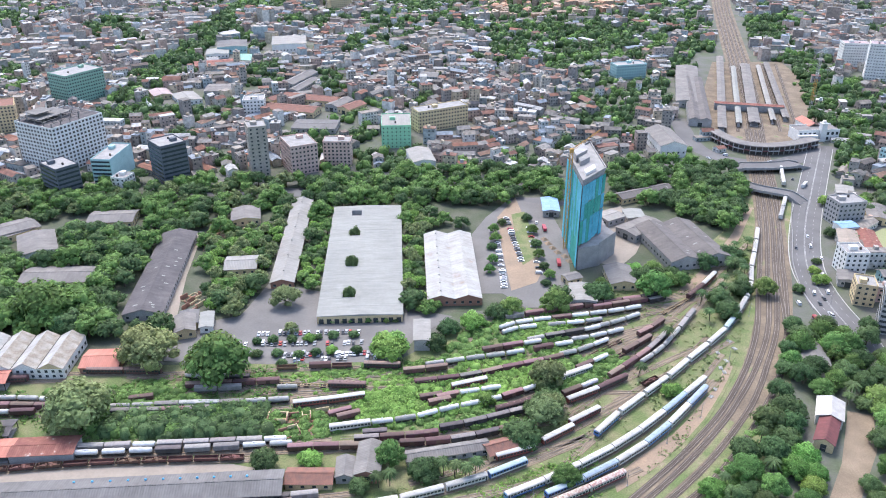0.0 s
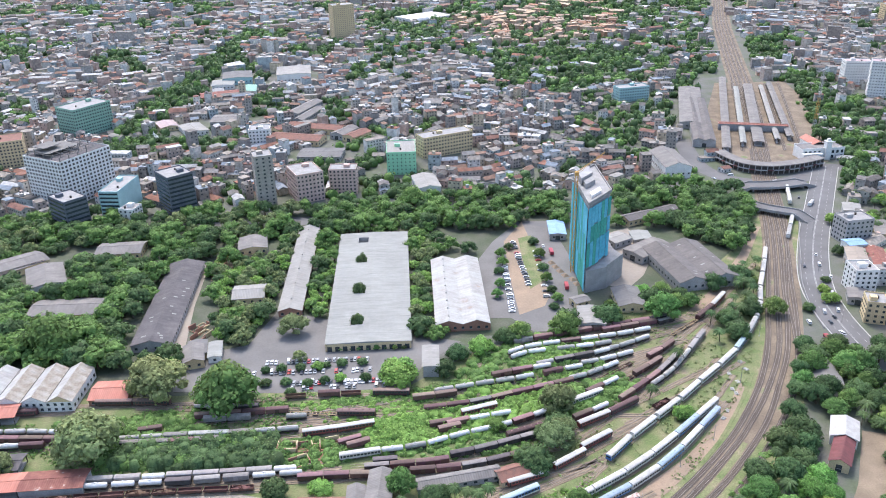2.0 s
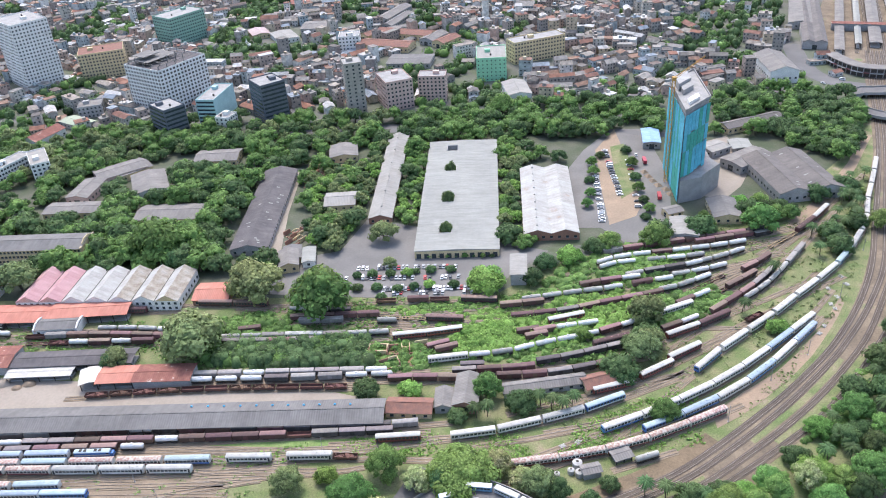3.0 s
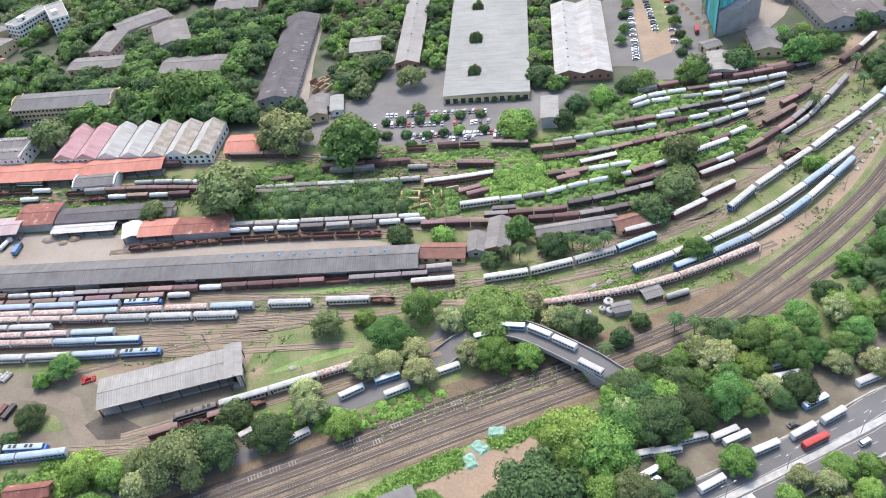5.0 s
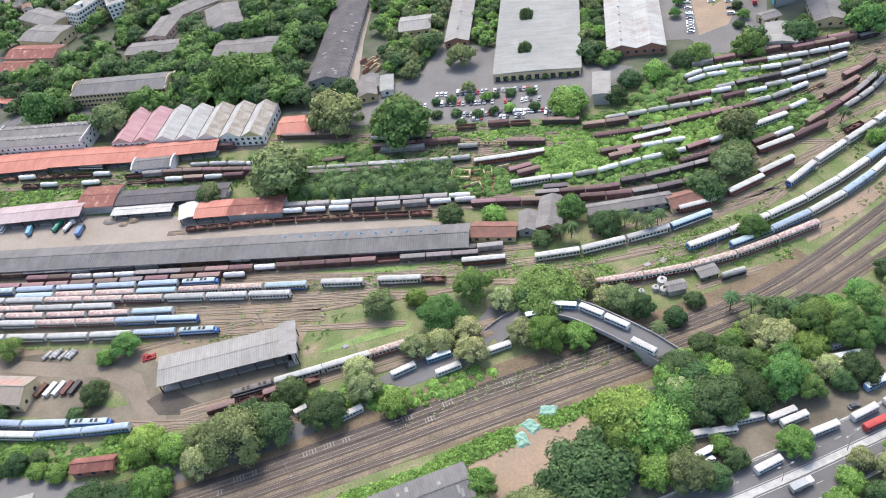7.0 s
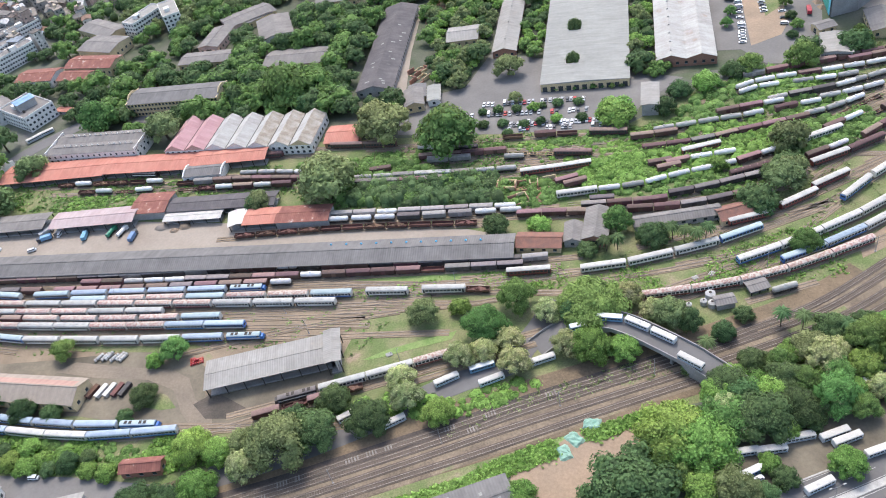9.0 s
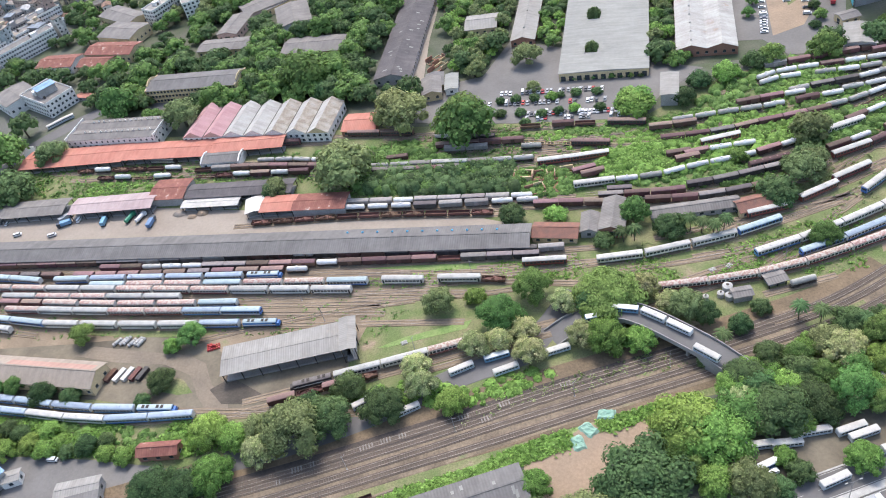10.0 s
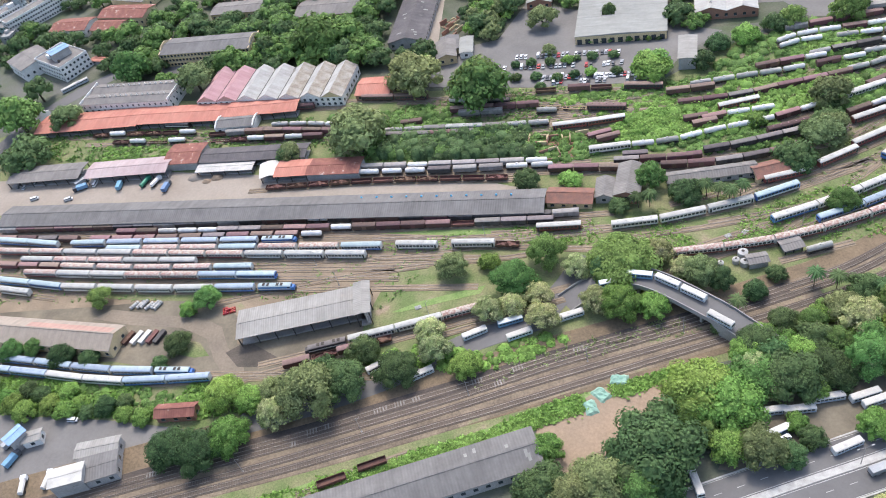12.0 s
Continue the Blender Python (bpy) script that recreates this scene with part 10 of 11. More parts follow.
tufts([(-390.3, 315.4), (-191.7, 332.3), (-69.9, 355.5), (-61.3, 291.4), (-164.9, 291.3), (-195.4, 305.3), (-356.8, 291.3)], 2800, 5, "long weeds over the old sidings", 0, 0.70)
tufts([(-319.5, 144.0), (-205.0, 151.8), (-173.5, 152.2), (-167.7, 139.7), (-305.4, 127.2)], 2500, 6, "long weeds on the railway bank", 3, 0.80)
tufts([(-81.3, 159.1), (-67.3, 175.9), (-6.8, 202.5), (3.5, 195.2), (-46.1, 177.8)], 260, 7, "dry weeds on the earth bank", 2, 0.45)
tufts([(210.6, 505.3), (218.5, 505.2), (199.4, 440.4), (156.8, 354.4), (107.9, 283.6), (82.9, 262.3), (137.3, 329.8)], 450, 8, "weeds along the main line", 2, 0.50)

# ---- road vehicles ----
cars(-103.5, 382.2, -43.3, 384.5, 26, 92, 1, skip=0.3, kinds=('white', 'white', 'silver', 'dark', 'white', 'silver', 'van', 'dark', 'silver', 'white', 'red'))
cars(-106.4, 371.8, -40.9, 373.6, 28, 91, 2, skip=0.35, kinds=('white', 'white', 'silver', 'dark', 'white', 'silver', 'van', 'dark', 'silver', 'white', 'red'))
cars(-82.8, 361.4, -32.8, 363.2, 26, 92, 3, skip=0.12, kinds=('white', 'white', 'silver', 'dark', 'white', 'silver', 'van', 'dark', 'silver', 'white', 'red'))
cars(-85.2, 357.3, -32.5, 358.6, 26, 91, 8, skip=0.45, kinds=('white', 'white', 'silver', 'dark', 'white', 'silver', 'van', 'dark', 'silver', 'white', 'red'))
cars(49.7, 539.8, 55.0, 464.2, 20, 4, 4)
cars(40.7, 497.6, 40.9, 433.0, 20, 0, 5, kinds=('white', 'silver', 'white', 'dark', 'van'))
cars(64.8, 525.0, 64.3, 448.8, 10, -0, 6, skip=0.5)
cars(32.6, 571.4, 56.8, 574.6, 8, 87, 7)
vehicle("bus", 1.3, 133.9, -69, 0.0)
vehicle("bus", -3.8, 132.5, 101, 0.0)
vehicle("bluebus", -32.0, 213.4, 18, 3.9)
vehicle("bus", -1.4, 208.0, 150, 5.8)
vehicle("bus", 8.2, 196.2, -33, 5.8)
vehicle("bus", -11.0, 213.6, 152, 5.8)
vehicle("bluebus", -21.8, 216.6, 176, 5.5)
vehicle("bus", -82.7, 187.1, 33, 0.0)
vehicle("bus", -65.0, 188.1, 29, 0.0)
vehicle("bus", -46.6, 199.0, 26, 0.0)
vehicle("bluebus", -69.8, 194.2, 25, 0.0)
vehicle("bus", -117.4, 168.2, 39, 0.0)
vehicle("bus", -99.4, 166.1, 35, 0.0)
vehicle("bus", -370.4, 388.9, 50, 0.0)
vehicle("bus", -396.0, 365.8, 52, 0.0)
vehicle("bus", -390.9, 372.2, 46, 0.0)
vehicle("bus", -427.2, 346.3, 50, 0.0)
vehicle("redbus", 82.5, 170.2, 30, 0.1)
vehicle("bus", 90.7, 180.9, 33, 0.1)
vehicle("bus", 79.4, 174.1, 32, 0.1)
vehicle("bluebus", 86.1, 186.7, 30, 0.1)
vehicle("bus", 106.4, 197.2, 27, 0.1)
vehicle("bus", 78.4, 204.2, 24, 0.1)
vehicle("bluebus", 78.7, 198.2, 16, 0.1)
vehicle("bus", 53.4, 172.2, 27, 0.1)
vehicle("bus", 56.9, 170.5, 28, 0.1)
vehicle("bus", 65.9, 167.0, 27, 0.1)
vehicle("bus", 33.2, 164.5, 14, 0.1)
vehicle("bus", 24.4, 162.8, 15, 0.1)
vehicle("bus", 42.4, 170.1, 17, 0.1)
vehicle("bus", 46.4, 152.3, 32, 0.1)
vehicle("van", 98.5, 170.6, 32, 0.1)
vehicle("wtruck", 55.3, 145.6, 30, 0.1)
vehicle("bus", 66.0, 194.4, 13, 0.1)
vehicle("bus", 45.0, 196.6, 23, 0.1)
vehicle("dark", 76.9, 177.3, 29, 0.1)
vehicle("bus", 109.4, 207.8, 31, 0.1)
vehicle("bluebus", 27.1, 155.8, 33, 0.1)
vehicle("van", 28.1, 153.1, 37, 0.1)
vehicle("truck", -324.6, 269.2, -150, 0.0)
vehicle("tanker", -285.3, 274.5, 85, 0.0)
vehicle("wtanker", -278.7, 274.8, 80, 0.0)
vehicle("truck", -270.2, 271.1, 94, 0.0)
vehicle("wtruck", -326.9, 274.3, 63, 0.0)
vehicle("truck", -300.3, 272.0, 105, 0.0)
vehicle("van", -317.7, 273.2, 97, 0.0)
vehicle("van", -350.3, 260.4, 27, 0.0)
vehicle("van", -327.3, 260.4, 27, 0.0)
vehicle("dark", -368.6, 271.0, 75, 0.0)
vehicle("white", -358.8, 273.5, 93, 0.0)
vehicle("white", -364.4, 270.1, 93, 0.0)
vehicle("van", -239.0, 130.3, 6, 0.0)
vehicle("wtanker", -233.2, 104.0, 100, 0.0)
vehicle("wtanker", -242.5, 100.4, 114, 0.0)
vehicle("wtruck", -260.7, 117.8, 72, 0.0)
vehicle("truck", -254.7, 110.2, 78, 0.0)
vehicle("redbus", 216.6, 391.9, 93, 0.1)
vehicle("bus", 292.9, 597.8, 53, 0.1)
vehicle("van", 214.3, 413.2, 90, 0.1)
vehicle("white", 227.1, 386.1, 95, 0.1)
vehicle("white", 228.2, 401.4, 92, 0.1)
vehicle("dark", 227.1, 413.1, 83, 0.1)
vehicle("van", 237.5, 426.6, 74, 0.1)
vehicle("van", 228.6, 425.3, 75, 0.1)
vehicle("white", 253.1, 471.7, 67, 0.1)
vehicle("van", 253.0, 489.3, 71, 0.1)
vehicle("dark", 242.5, 487.6, 71, 0.1)
vehicle("van", 243.5, 448.2, 67, 0.1)
vehicle("white", 225.2, 375.5, 87, 0.1)
vehicle("dark", 231.3, 369.8, 102, 0.1)
vehicle("van", 252.5, 669.0, 150, 0.1)
vehicle("white", 235.5, 662.0, 111, 0.1)
vehicle("white", 285.7, 652.5, 162, 0.1)
vehicle("white", 300.1, 648.3, 157, 0.1)
vehicle("van", 306.2, 638.2, 58, 0.1)
vehicle("dark", 289.4, 612.4, 63, 0.1)
vehicle("rtruck", 78.5, 464.9, 88, 0.1)
vehicle("rtruck", 75.4, 517.6, 92, 0.1)
vehicle("white", 71.1, 529.6, 87, 0.1)
vehicle("dark", 208.9, 382.0, 88, 0.1)
vehicle("white", 257.6, 505.2, 68, 0.1)
vehicle("silver", 228.8, 400.2, 89, 0.1)
vehicle("dark", 232.0, 419.1, 87, 0.1)
vehicle("silver", 224.5, 367.7, 86, 0.1)
skip_container(-236.4, 172.2, 75, RUST, "rusty")
skip_container(-232.2, 172.7, 75, COACHROOF, "white")
skip_container(-228.4, 173.4, 76, COACHROOF, "white")
skip_container(-224.8, 173.8, 77, RUST, "rusty")
skip_container(-221.4, 174.2, 78, WAGONDARK, "dark")

# ---- small things ----
def barrel_heap(x, y):
    """Red steel barrels stacked on the yard."""
    rng = random.Random(9)
    t = thing("barrel_heap", x, y, 0.1, 25, "heap of bright red steel barrels on the depot yard", "barrels")
    bm = bmesh.new()
    tube(bm, (0, 0, 0), (0, 0, 0.95), 0.42, n=10)
    me = mesh_of("barrel", bm, CARRED)
    spots = [(-2.4 + 1.0 * (k % 6) + rng.uniform(-0.07, 0.07), -1.6 + 1.05 * (k // 6) + rng.uniform(-0.07, 0.07)) for k in range(20)]
    for u, v in spots:
        part("barrel", me, None, t, m=pose(u, v, 0.0))
    for u, v in (spots[8], spots[9], spots[14]):         # a second layer on top
        part("barrel", me, None, t, m=pose(u, v, 0.95))
    return t


barrel_heap(-195.3, 191.6)


def wrapped_roll(x, y, rz):
    t = thing("wrapped_roll", x, y, 0.1, rz, "pale wrapped roll lying on the depot ground", "roll", "wrapped rolls")
    bm = bmesh.new()
    tube(bm, (-2.4, 0, 0.85), (2.4, 0, 0.85), 0.85, n=12)
    part("wrap", bm, KERB, t)
    for u in (-1.4, 1.4):
        bm = bmesh.new()
        tube(bm, (u - 0.08, 0, 0.85), (u + 0.08, 0, 0.85), 0.88, n=12)
        part("strap", bm, UNDER, t)


for k, (x, y) in enumerate(((-244.0, 190.6), (-241.0, 191.3), (-239.4, 191.8), (-236.2, 190.9), (-233.6, 191.8), (-231.9, 191.4))):
    wrapped_roll(x, y, 62 + 5 * (k % 3))


def ruin(x, y, L, W, rz, seed):
    """Broken walls and rubble of a roofless hut."""
    rng = random.Random(seed)
    t = thing("roofless_ruin", x, y, 0.05, rz, "roofless ruin with broken reddish brick walls", "ruin", "ruins")
    for u, v, a, b in ((0, -W / 2, L, 0.4), (0, W / 2, L, 0.4), (-L / 2, 0, 0.4, W), (L / 2, 0, 0.4, W)):
        n = 2
        for k in range(n):
            f = (k + 0.5) / n - 0.5
            h = rng.choice((0.6, 1.4, 2.6, 3.0))
            part("broken_wall", boxed(u + (f * a if a > 1 else 0), v + (f * b if b > 1 else 0), 0, a / n if a > 1 else a, b / n if b > 1 else b, h), (BRICKWALL, CREAMWALL, GREYWALL)[k % 3], t)
    bm = bmesh.new()
    for k in range(26):
        box(bm, rng.uniform(-L / 2, L / 2), rng.uniform(-W / 2, W / 2), 0, rng.uniform(0.3, 1.6), rng.uniform(0.2, 0.9), rng.uniform(0.15, 0.6), rng.uniform(0, 3))
    tagged(part("rubble", bm, BRICKWALL, t), kind="stuff")


for k, (x, y) in enumerate(((-76.3, 307.4), (-66.4, 307.3), (-58.2, 309.5), (-69.1, 296.4), (-154.3, 513.9), (-139.3, 511.0), (-144.3, 495.6), (-148.9, 423.1), (-144.7, 412.8))):
    ruin(x, y, 9.0 + 2 * (k % 3), 6.0, 8 * k, k)
sleeper_stack(150.3, 362.4, 90)
sleeper_stack(152.3, 354.5, 97)
sleeper_stack(160.7, 366.2, 122)
sleeper_stack(138.7, 329.8, 56)
sleeper_stack(134.9, 323.8, 44)
sleeper_stack(147.4, 348.3, 82)
sleeper_stack(160.0, 373.4, 119)
sleeper_stack(148.2, 344.3, 84)
sleeper_stack(10.9, 246.0, 32)
sleeper_stack(17.4, 248.5, 52)
sleeper_stack(-36.2, 235.3, 72)
sleeper_stack(-109.8, 199.4, 31)
tarp_heap(-34.6, 158.7, 118)
tarp_heap(-31.5, 164.5, 140)
tarp_heap(-25.8, 171.4, 0)
mast(-115.6, 139.5, 9.0)
mast(-37.9, 178.6, 9.0)
mast(-79.2, 159.3, 9.0)
mast(-155.6, 118.2, 9.0)
mast(-4.5, 194.6, 9.0)
mast(-103.8, 195.3, 9.0)
mast(-149.0, 209.5, 9.0)
mast(-89.1, 239.7, 9.0)
mast(104.3, 289.4, 9.0)
mast(153.8, 354.5, 9.0)
mast(180.1, 400.1, 9.0)
mast(80.4, 262.3, 9.0)
mast(125.1, 307.6, 9.0)
mast(39.1, 252.9, 9.0)
mast(-31.1, 242.1, 9.0)
mast(-255.1, 227.2, 9.0)
mast(-164.0, 220.6, 9.0)
street_lamp(71.6, 159.9, 39)
street_lamp(98.3, 174.6, 54)
street_lamp(49.9, 147.2, 27)
street_lamp(247.9, 479.0, 58)
street_lamp(233.2, 412.5, 52)
street_lamp(271.1, 543.2, 3)
roof_cap(-153.1, 259.9)
roof_cap(-145.5, 260.2)
roof_cap(-138.1, 260.5)
roof_cap(-130.7, 260.8)
roof_cap(-123.4, 261.1)
roof_cap(-116.1, 261.4)
roof_cap(-109.0, 261.6)
roof_cap(-101.9, 261.9)
roof_cap(-94.9, 262.2)
roof_cap(-88.0, 262.5)
roof_cap(-81.1, 262.7)
roof_frame(-319.6, 660.5, 50.9, 45.7, 61.7, 39.1)

# ---- the town: houses by the hundred ----
WALLS = palette("town_walls", [(0.47, 0.43, 0.37), (0.60, 0.57, 0.52), (0.36, 0.33, 0.295), (0.47, 0.34, 0.28), (0.52, 0.43, 0.31), (0.36, 0.40, 0.40), (0.64, 0.61, 0.57), (0.27, 0.25, 0.23), (0.44, 0.36, 0.31), (0.30, 0.245, 0.21)])
ROOFS = palette("town_roofs", [(0.215, 0.20, 0.18), (0.165, 0.13, 0.11), (0.27, 0.25, 0.225), (0.23, 0.115, 0.08), (0.125, 0.112, 0.10), (0.255, 0.235, 0.215), (0.23, 0.145, 0.105), (0.175, 0.16, 0.145), (0.38, 0.37, 0.35), (0.24, 0.21, 0.18), (0.23, 0.26, 0.29), (0.48, 0.47, 0.45), (0.15, 0.14, 0.125), (0.29, 0.255, 0.215), (0.20, 0.105, 0.08)])
TERRACE = palette("terrace_walls_and_roofs", [(0.50, 0.36, 0.24), (0.44, 0.31, 0.22), (0.40, 0.23, 0.15), (0.54, 0.42, 0.30), (0.36, 0.27, 0.20)])


def house_model(i):
    """One of the small town houses, with walls, roof, windows and door as parts."""
    rng = random.Random(40 + i)
    wall = (WHITEWALL, CREAMWALL, PINKWALL, GREYWALL, TEALWALL, GREYWALL)[i % 6]
    st = 1 + i % 3
    L, W, h = rng.uniform(8, 13), rng.uniform(7, 10), st * 3.1
    flat = i % 3 == 2
    roof = (OLDROOF, TILEROOF, SHEETROOF, RUSTROOF)[i % 4]
    shade = ("white", "cream", "pink", "grey", "pale teal", "grey")[i % 6]
    cover = "flat concrete roof" if flat else ("grey sheet roof", "clay tile roof", "pale sheet roof", "rusty sheet roof")[i % 4]
    t = thing("house", 0, 0, label="%s town house with a %s" % (shade, cover), category="house", group="town houses")
    part("wall", boxed(0, 0, -0.3, L, W, h + 0.3), wall, t)
    bm = bmesh.new()
    if flat:
        box(bm, 0, 0, h, L - 0.4, W - 0.4, 0.15)
        for u, v, a, b in ((0, -W / 2, L, 0.2), (0, W / 2, L, 0.2), (-L / 2, 0, 0.2, W), (L / 2, 0, 0.2, W)):
            box(bm, u, v, h - 0.05, a + 0.1, b + 0.1, 0.8)
        part("roof", bm, CONCRETE, t)
        part("stair_head", boxed(L * 0.2, W * 0.15, h, 3, 2.6, 2.3), wall, t)
    else:
        prism(bm, [(-W / 2, h), (W / 2, h), (0, h + W * 0.2)], -L / 2 + 0.02, L / 2 - 0.02)
        bmesh.ops.recalc_face_normals(bm, faces=bm.faces[:])
        part("gable", bm, wall, t)
        bm = bmesh.new()
        gable(bm, L, W, h, W * 0.2, 0.6)
        part("roof", bm, roof, t)
    bm = bmesh.new()
    for s in range(st):
        for k in range(int(L / 3)):
            box(bm, (k + 0.5) * 3 - L / 2, -W / 2, s * 3.1 + 1.0, 1.4, 0.14, 1.3)
        for k in range(int(W / 3)):
            for e_ in (-1, 1):
                box(bm, e_ * L / 2, (k + 0.5) * 3 - W / 2, s * 3.1 + 1.0, 0.14, 1.4, 1.3)
    tagged(part("glazing", bm, GLASS, t), kind="stuff")
    part("door", boxed(L * 0.3, -W / 2, 0, 1.2, 0.14, 2.1), UNDER, t)
    return t


MODEL_HOUSES = [house_model(i) for i in range(12)]
HOUSE_USED = [False] * 12


def corridor(x, y):
    """Whether a place lies on the railway, a road or a landmark's plot."""
    p = Vector((x, y))
    for way, half in KEEPOUT:
        if min((q - p).length_squared for q in way) < half * half:
            return True
    return any((x - a) ** 2 + (y - b) ** 2 < r * r for a, b, r in PLOTS) or inside(x, y, FIELD)


def town():
    rng = random.Random(77)
    V, F, M = [], [], []
    LV, LF = [], []
    things = 0

    def quad(*ps, m=0):
        o = len(V)
        V.extend(ps)
        F.append(tuple(range(o, o + len(ps))))
        M.append(m)

    def joined(x, y, L, W, h, a, flat, rise, detail, wm=0, rm=1):
        ca, sa = math.cos(a), math.sin(a)
        P = lambda u, v, z: (x + u * ca - v * sa, y + u * sa + v * ca, z)
        o = len(V)
        for z in (0, h):
            for u, v in ((-1, -1), (1, -1), (1, 1), (-1, 1)):
                V.append(P(u * L / 2, v * W / 2, z))
        for q in ((0, 1, 5, 4), (1, 2, 6, 5), (2, 3, 7, 6), (3, 0, 4, 7)):
            F.append(tuple(o + i for i in q))
            M.append(wm)
        o = len(V)
        k = 0.5
        if flat:
            for z in (h - 0.1, h + 0.35):
                for u, v in ((-1, -1), (1, -1), (1, 1), (-1, 1)):
                    V.append(P(u * (L / 2 + 0.1), v * (W / 2 + 0.1), z))
            for q in ((4, 5, 6, 7), (0, 1, 5, 4), (1, 2, 6, 5), (2, 3, 7, 6), (3, 0, 4, 7)):
                F.append(tuple(o + i for i in q))
                M.append(rm)
            if rng.random() < 0.6:
                u, v = rng.uniform(-L / 4, L / 4), rng.uniform(-W / 4, W / 4)
                o = len(V)
                for z in (h + 0.3, h + 2.6):
                    for a1, b1 in ((-1.4, -1.2), (1.4, -1.2), (1.4, 1.2), (-1.4, 1.2)):
                        V.append(P(u + a1, v + b1, z))
                for q in ((4, 5, 6, 7), (0, 1, 5, 4), (1, 2, 6, 5), (3, 0, 4, 7)):
                    F.append(tuple(o + i for i in q))
                    M.append(wm)
        else:
            for s in (-1, 1):
                V.append(P(s * (L / 2 + k), -W / 2 - k, h - 0.2))
                V.append(P(s * (L / 2 + k), 0, h + rise))
                V.append(P(s * (L / 2 + k), W / 2 + k, h - 0.2))
            F.extend([(o, o + 3, o + 4, o + 1), (o + 1, o + 4, o + 5, o + 2)])
            M.extend([rm, rm])
            quad(P(L / 2, -W / 2, h), P(L / 2, W / 2, h), P(L / 2, 0, h + rise * 0.95), m=wm)
            quad(P(-L / 2, -W / 2, h), P(-L / 2, W / 2, h), P(-L / 2, 0, h + rise * 0.95), m=wm)
        if detail:
            st = max(1, int(h / 3))
            for s in range(st):
                z = s * h / st + 0.9
                n = max(1, int(L / 2.9))
                for i in range(n):
                    u = (i + 0.5) / n * L - L / 2
                    if rng.random() < 0.85:
                        quad(P(u - 0.65, -W / 2 - 0.06, z), P(u + 0.65, -W / 2 - 0.06, z), P(u + 0.65, -W / 2 - 0.06, z + 1.4), P(u - 0.65, -W / 2 - 0.06, z + 1.4), m=2)
                side = 1 if x < 0 else -1
                for i in range(max(1, int(W / 3.2))):
                    v = (i + 0.5) / max(1, int(W / 3.2)) * W - W / 2
                    if rng.random() < 0.7:
                        e = side * (L / 2 + 0.06)
                        quad(P(e, v - 0.6, z), P(e, v + 0.6, z), P(e, v + 0.6, z + 1.4), P(e, v - 0.6, z + 1.4), m=2)

    y = 400.0
    while y < 2700:
        depth = 9.0 if y < 1000 else (11.0 if y < 1500 else 16.0)
        half = 0.75 * y + 180 if y < 760 else 0.62 * y + 120
        x = -half + rng.uniform(0, 8)
        street = int(y / 62) != int((y - depth) / 62)
        while x < half:
            wide = depth * rng.choice((0.6, 0.75, 0.85, 0.95, 1.1, 1.3, 1.3, 1.7, 2.4)) * rng.uniform(0.9, 1.1)
            xx, yy = x + wide / 2, y + rng.uniform(-3.5, 3.5) + 30 * noise.noise((x * 0.004, y * 0.004, 0))
            x += wide + rng.uniform(0.2, 1.2)
            if inside(xx, yy, TOWN) and not corridor(xx, yy) and not (street and y < 1300):
                share = max([q for poly, q in LEAFY if inside(xx, yy, poly)], default=0.0)
                green = noise.noise((xx * 0.008 + 9, yy * 0.006, 3.1)) + 0.5 * noise.noise((xx * 0.025, yy * 0.02, 1.7))
                if rng.random() < share or green > 0.2 and rng.random() < 0.7:
                    LV.append((xx, yy, rng.uniform(0.5, 0.72) * depth + 0.5))
                    if wide > depth * 1.2:
                        LV.append((xx - wide * 0.35, yy + rng.uniform(-3, 3), rng.uniform(0.35, 0.5) * depth))
                    continue
                if rng.random() < 0.17 or street and rng.random() < 0.4:
                    if rng.random() < 0.8:
                        LV.append((xx, yy, rng.uniform(0.25, 0.5) * depth))
                    continue
                a = 2.2 * noise.noise((xx * 0.006, yy * 0.006, 7.7)) + rng.uniform(-0.2, 0.2) + rng.choice((0, 0, 1.57 if wide < depth * 1.4 else 0))
                if any(inside(xx, yy, poly) for poly in TERRACES):
                    joined(xx, yy, depth * rng.uniform(1.0, 1.9), depth * 0.7, rng.choice((7.0, 9.5, 11.0)), a, rng.random() < 0.5, 2.0, False, 3, 3)
                    continue
                if things < 60 and yy < 820:
                    i = rng.randrange(12)
                    m = pose(xx, yy, 0, 0, 0, math.degrees(a))
                    if HOUSE_USED[i]:
                        copy_thing(MODEL_HOUSES[i], m)
                    else:
                        MODEL_HOUSES[i].matrix_basis = m
                        HOUSE_USED[i] = True
                    things += 1
                    continue
                h = rng.choice((3.2, 3.4, 5.8, 6.2, 6.5, 9.0, 9.4, 12.2)) * rng.uniform(0.85, 1.15) * (0.8 if wide > depth * 1.5 else 1.0) * (1.15 if yy < 900 else 1.0)
                if rng.random() < 0.02:
                    h = rng.uniform(14, 24)
                joined(xx, yy, wide * 0.96, depth * rng.uniform(0.7, 1.05), h, a, rng.random() < 0.42 or h > 11, rng.uniform(1.2, 2.4), yy < 1020)
        y += depth * (1.0 if not street else 1.25)
    me = bpy.data.meshes.new("town_houses")
    me.from_pydata(V, [], F)
    for m in (WALLS, ROOFS, GLASS, TERRACE):
        me.materials.append(m)
    me.polygons.foreach_set("material_index", M)
    tagged(new("town_houses", me), "crowded low town houses with grey, rusty and tiled roofs", "houses", kind="stuff")
    return LV


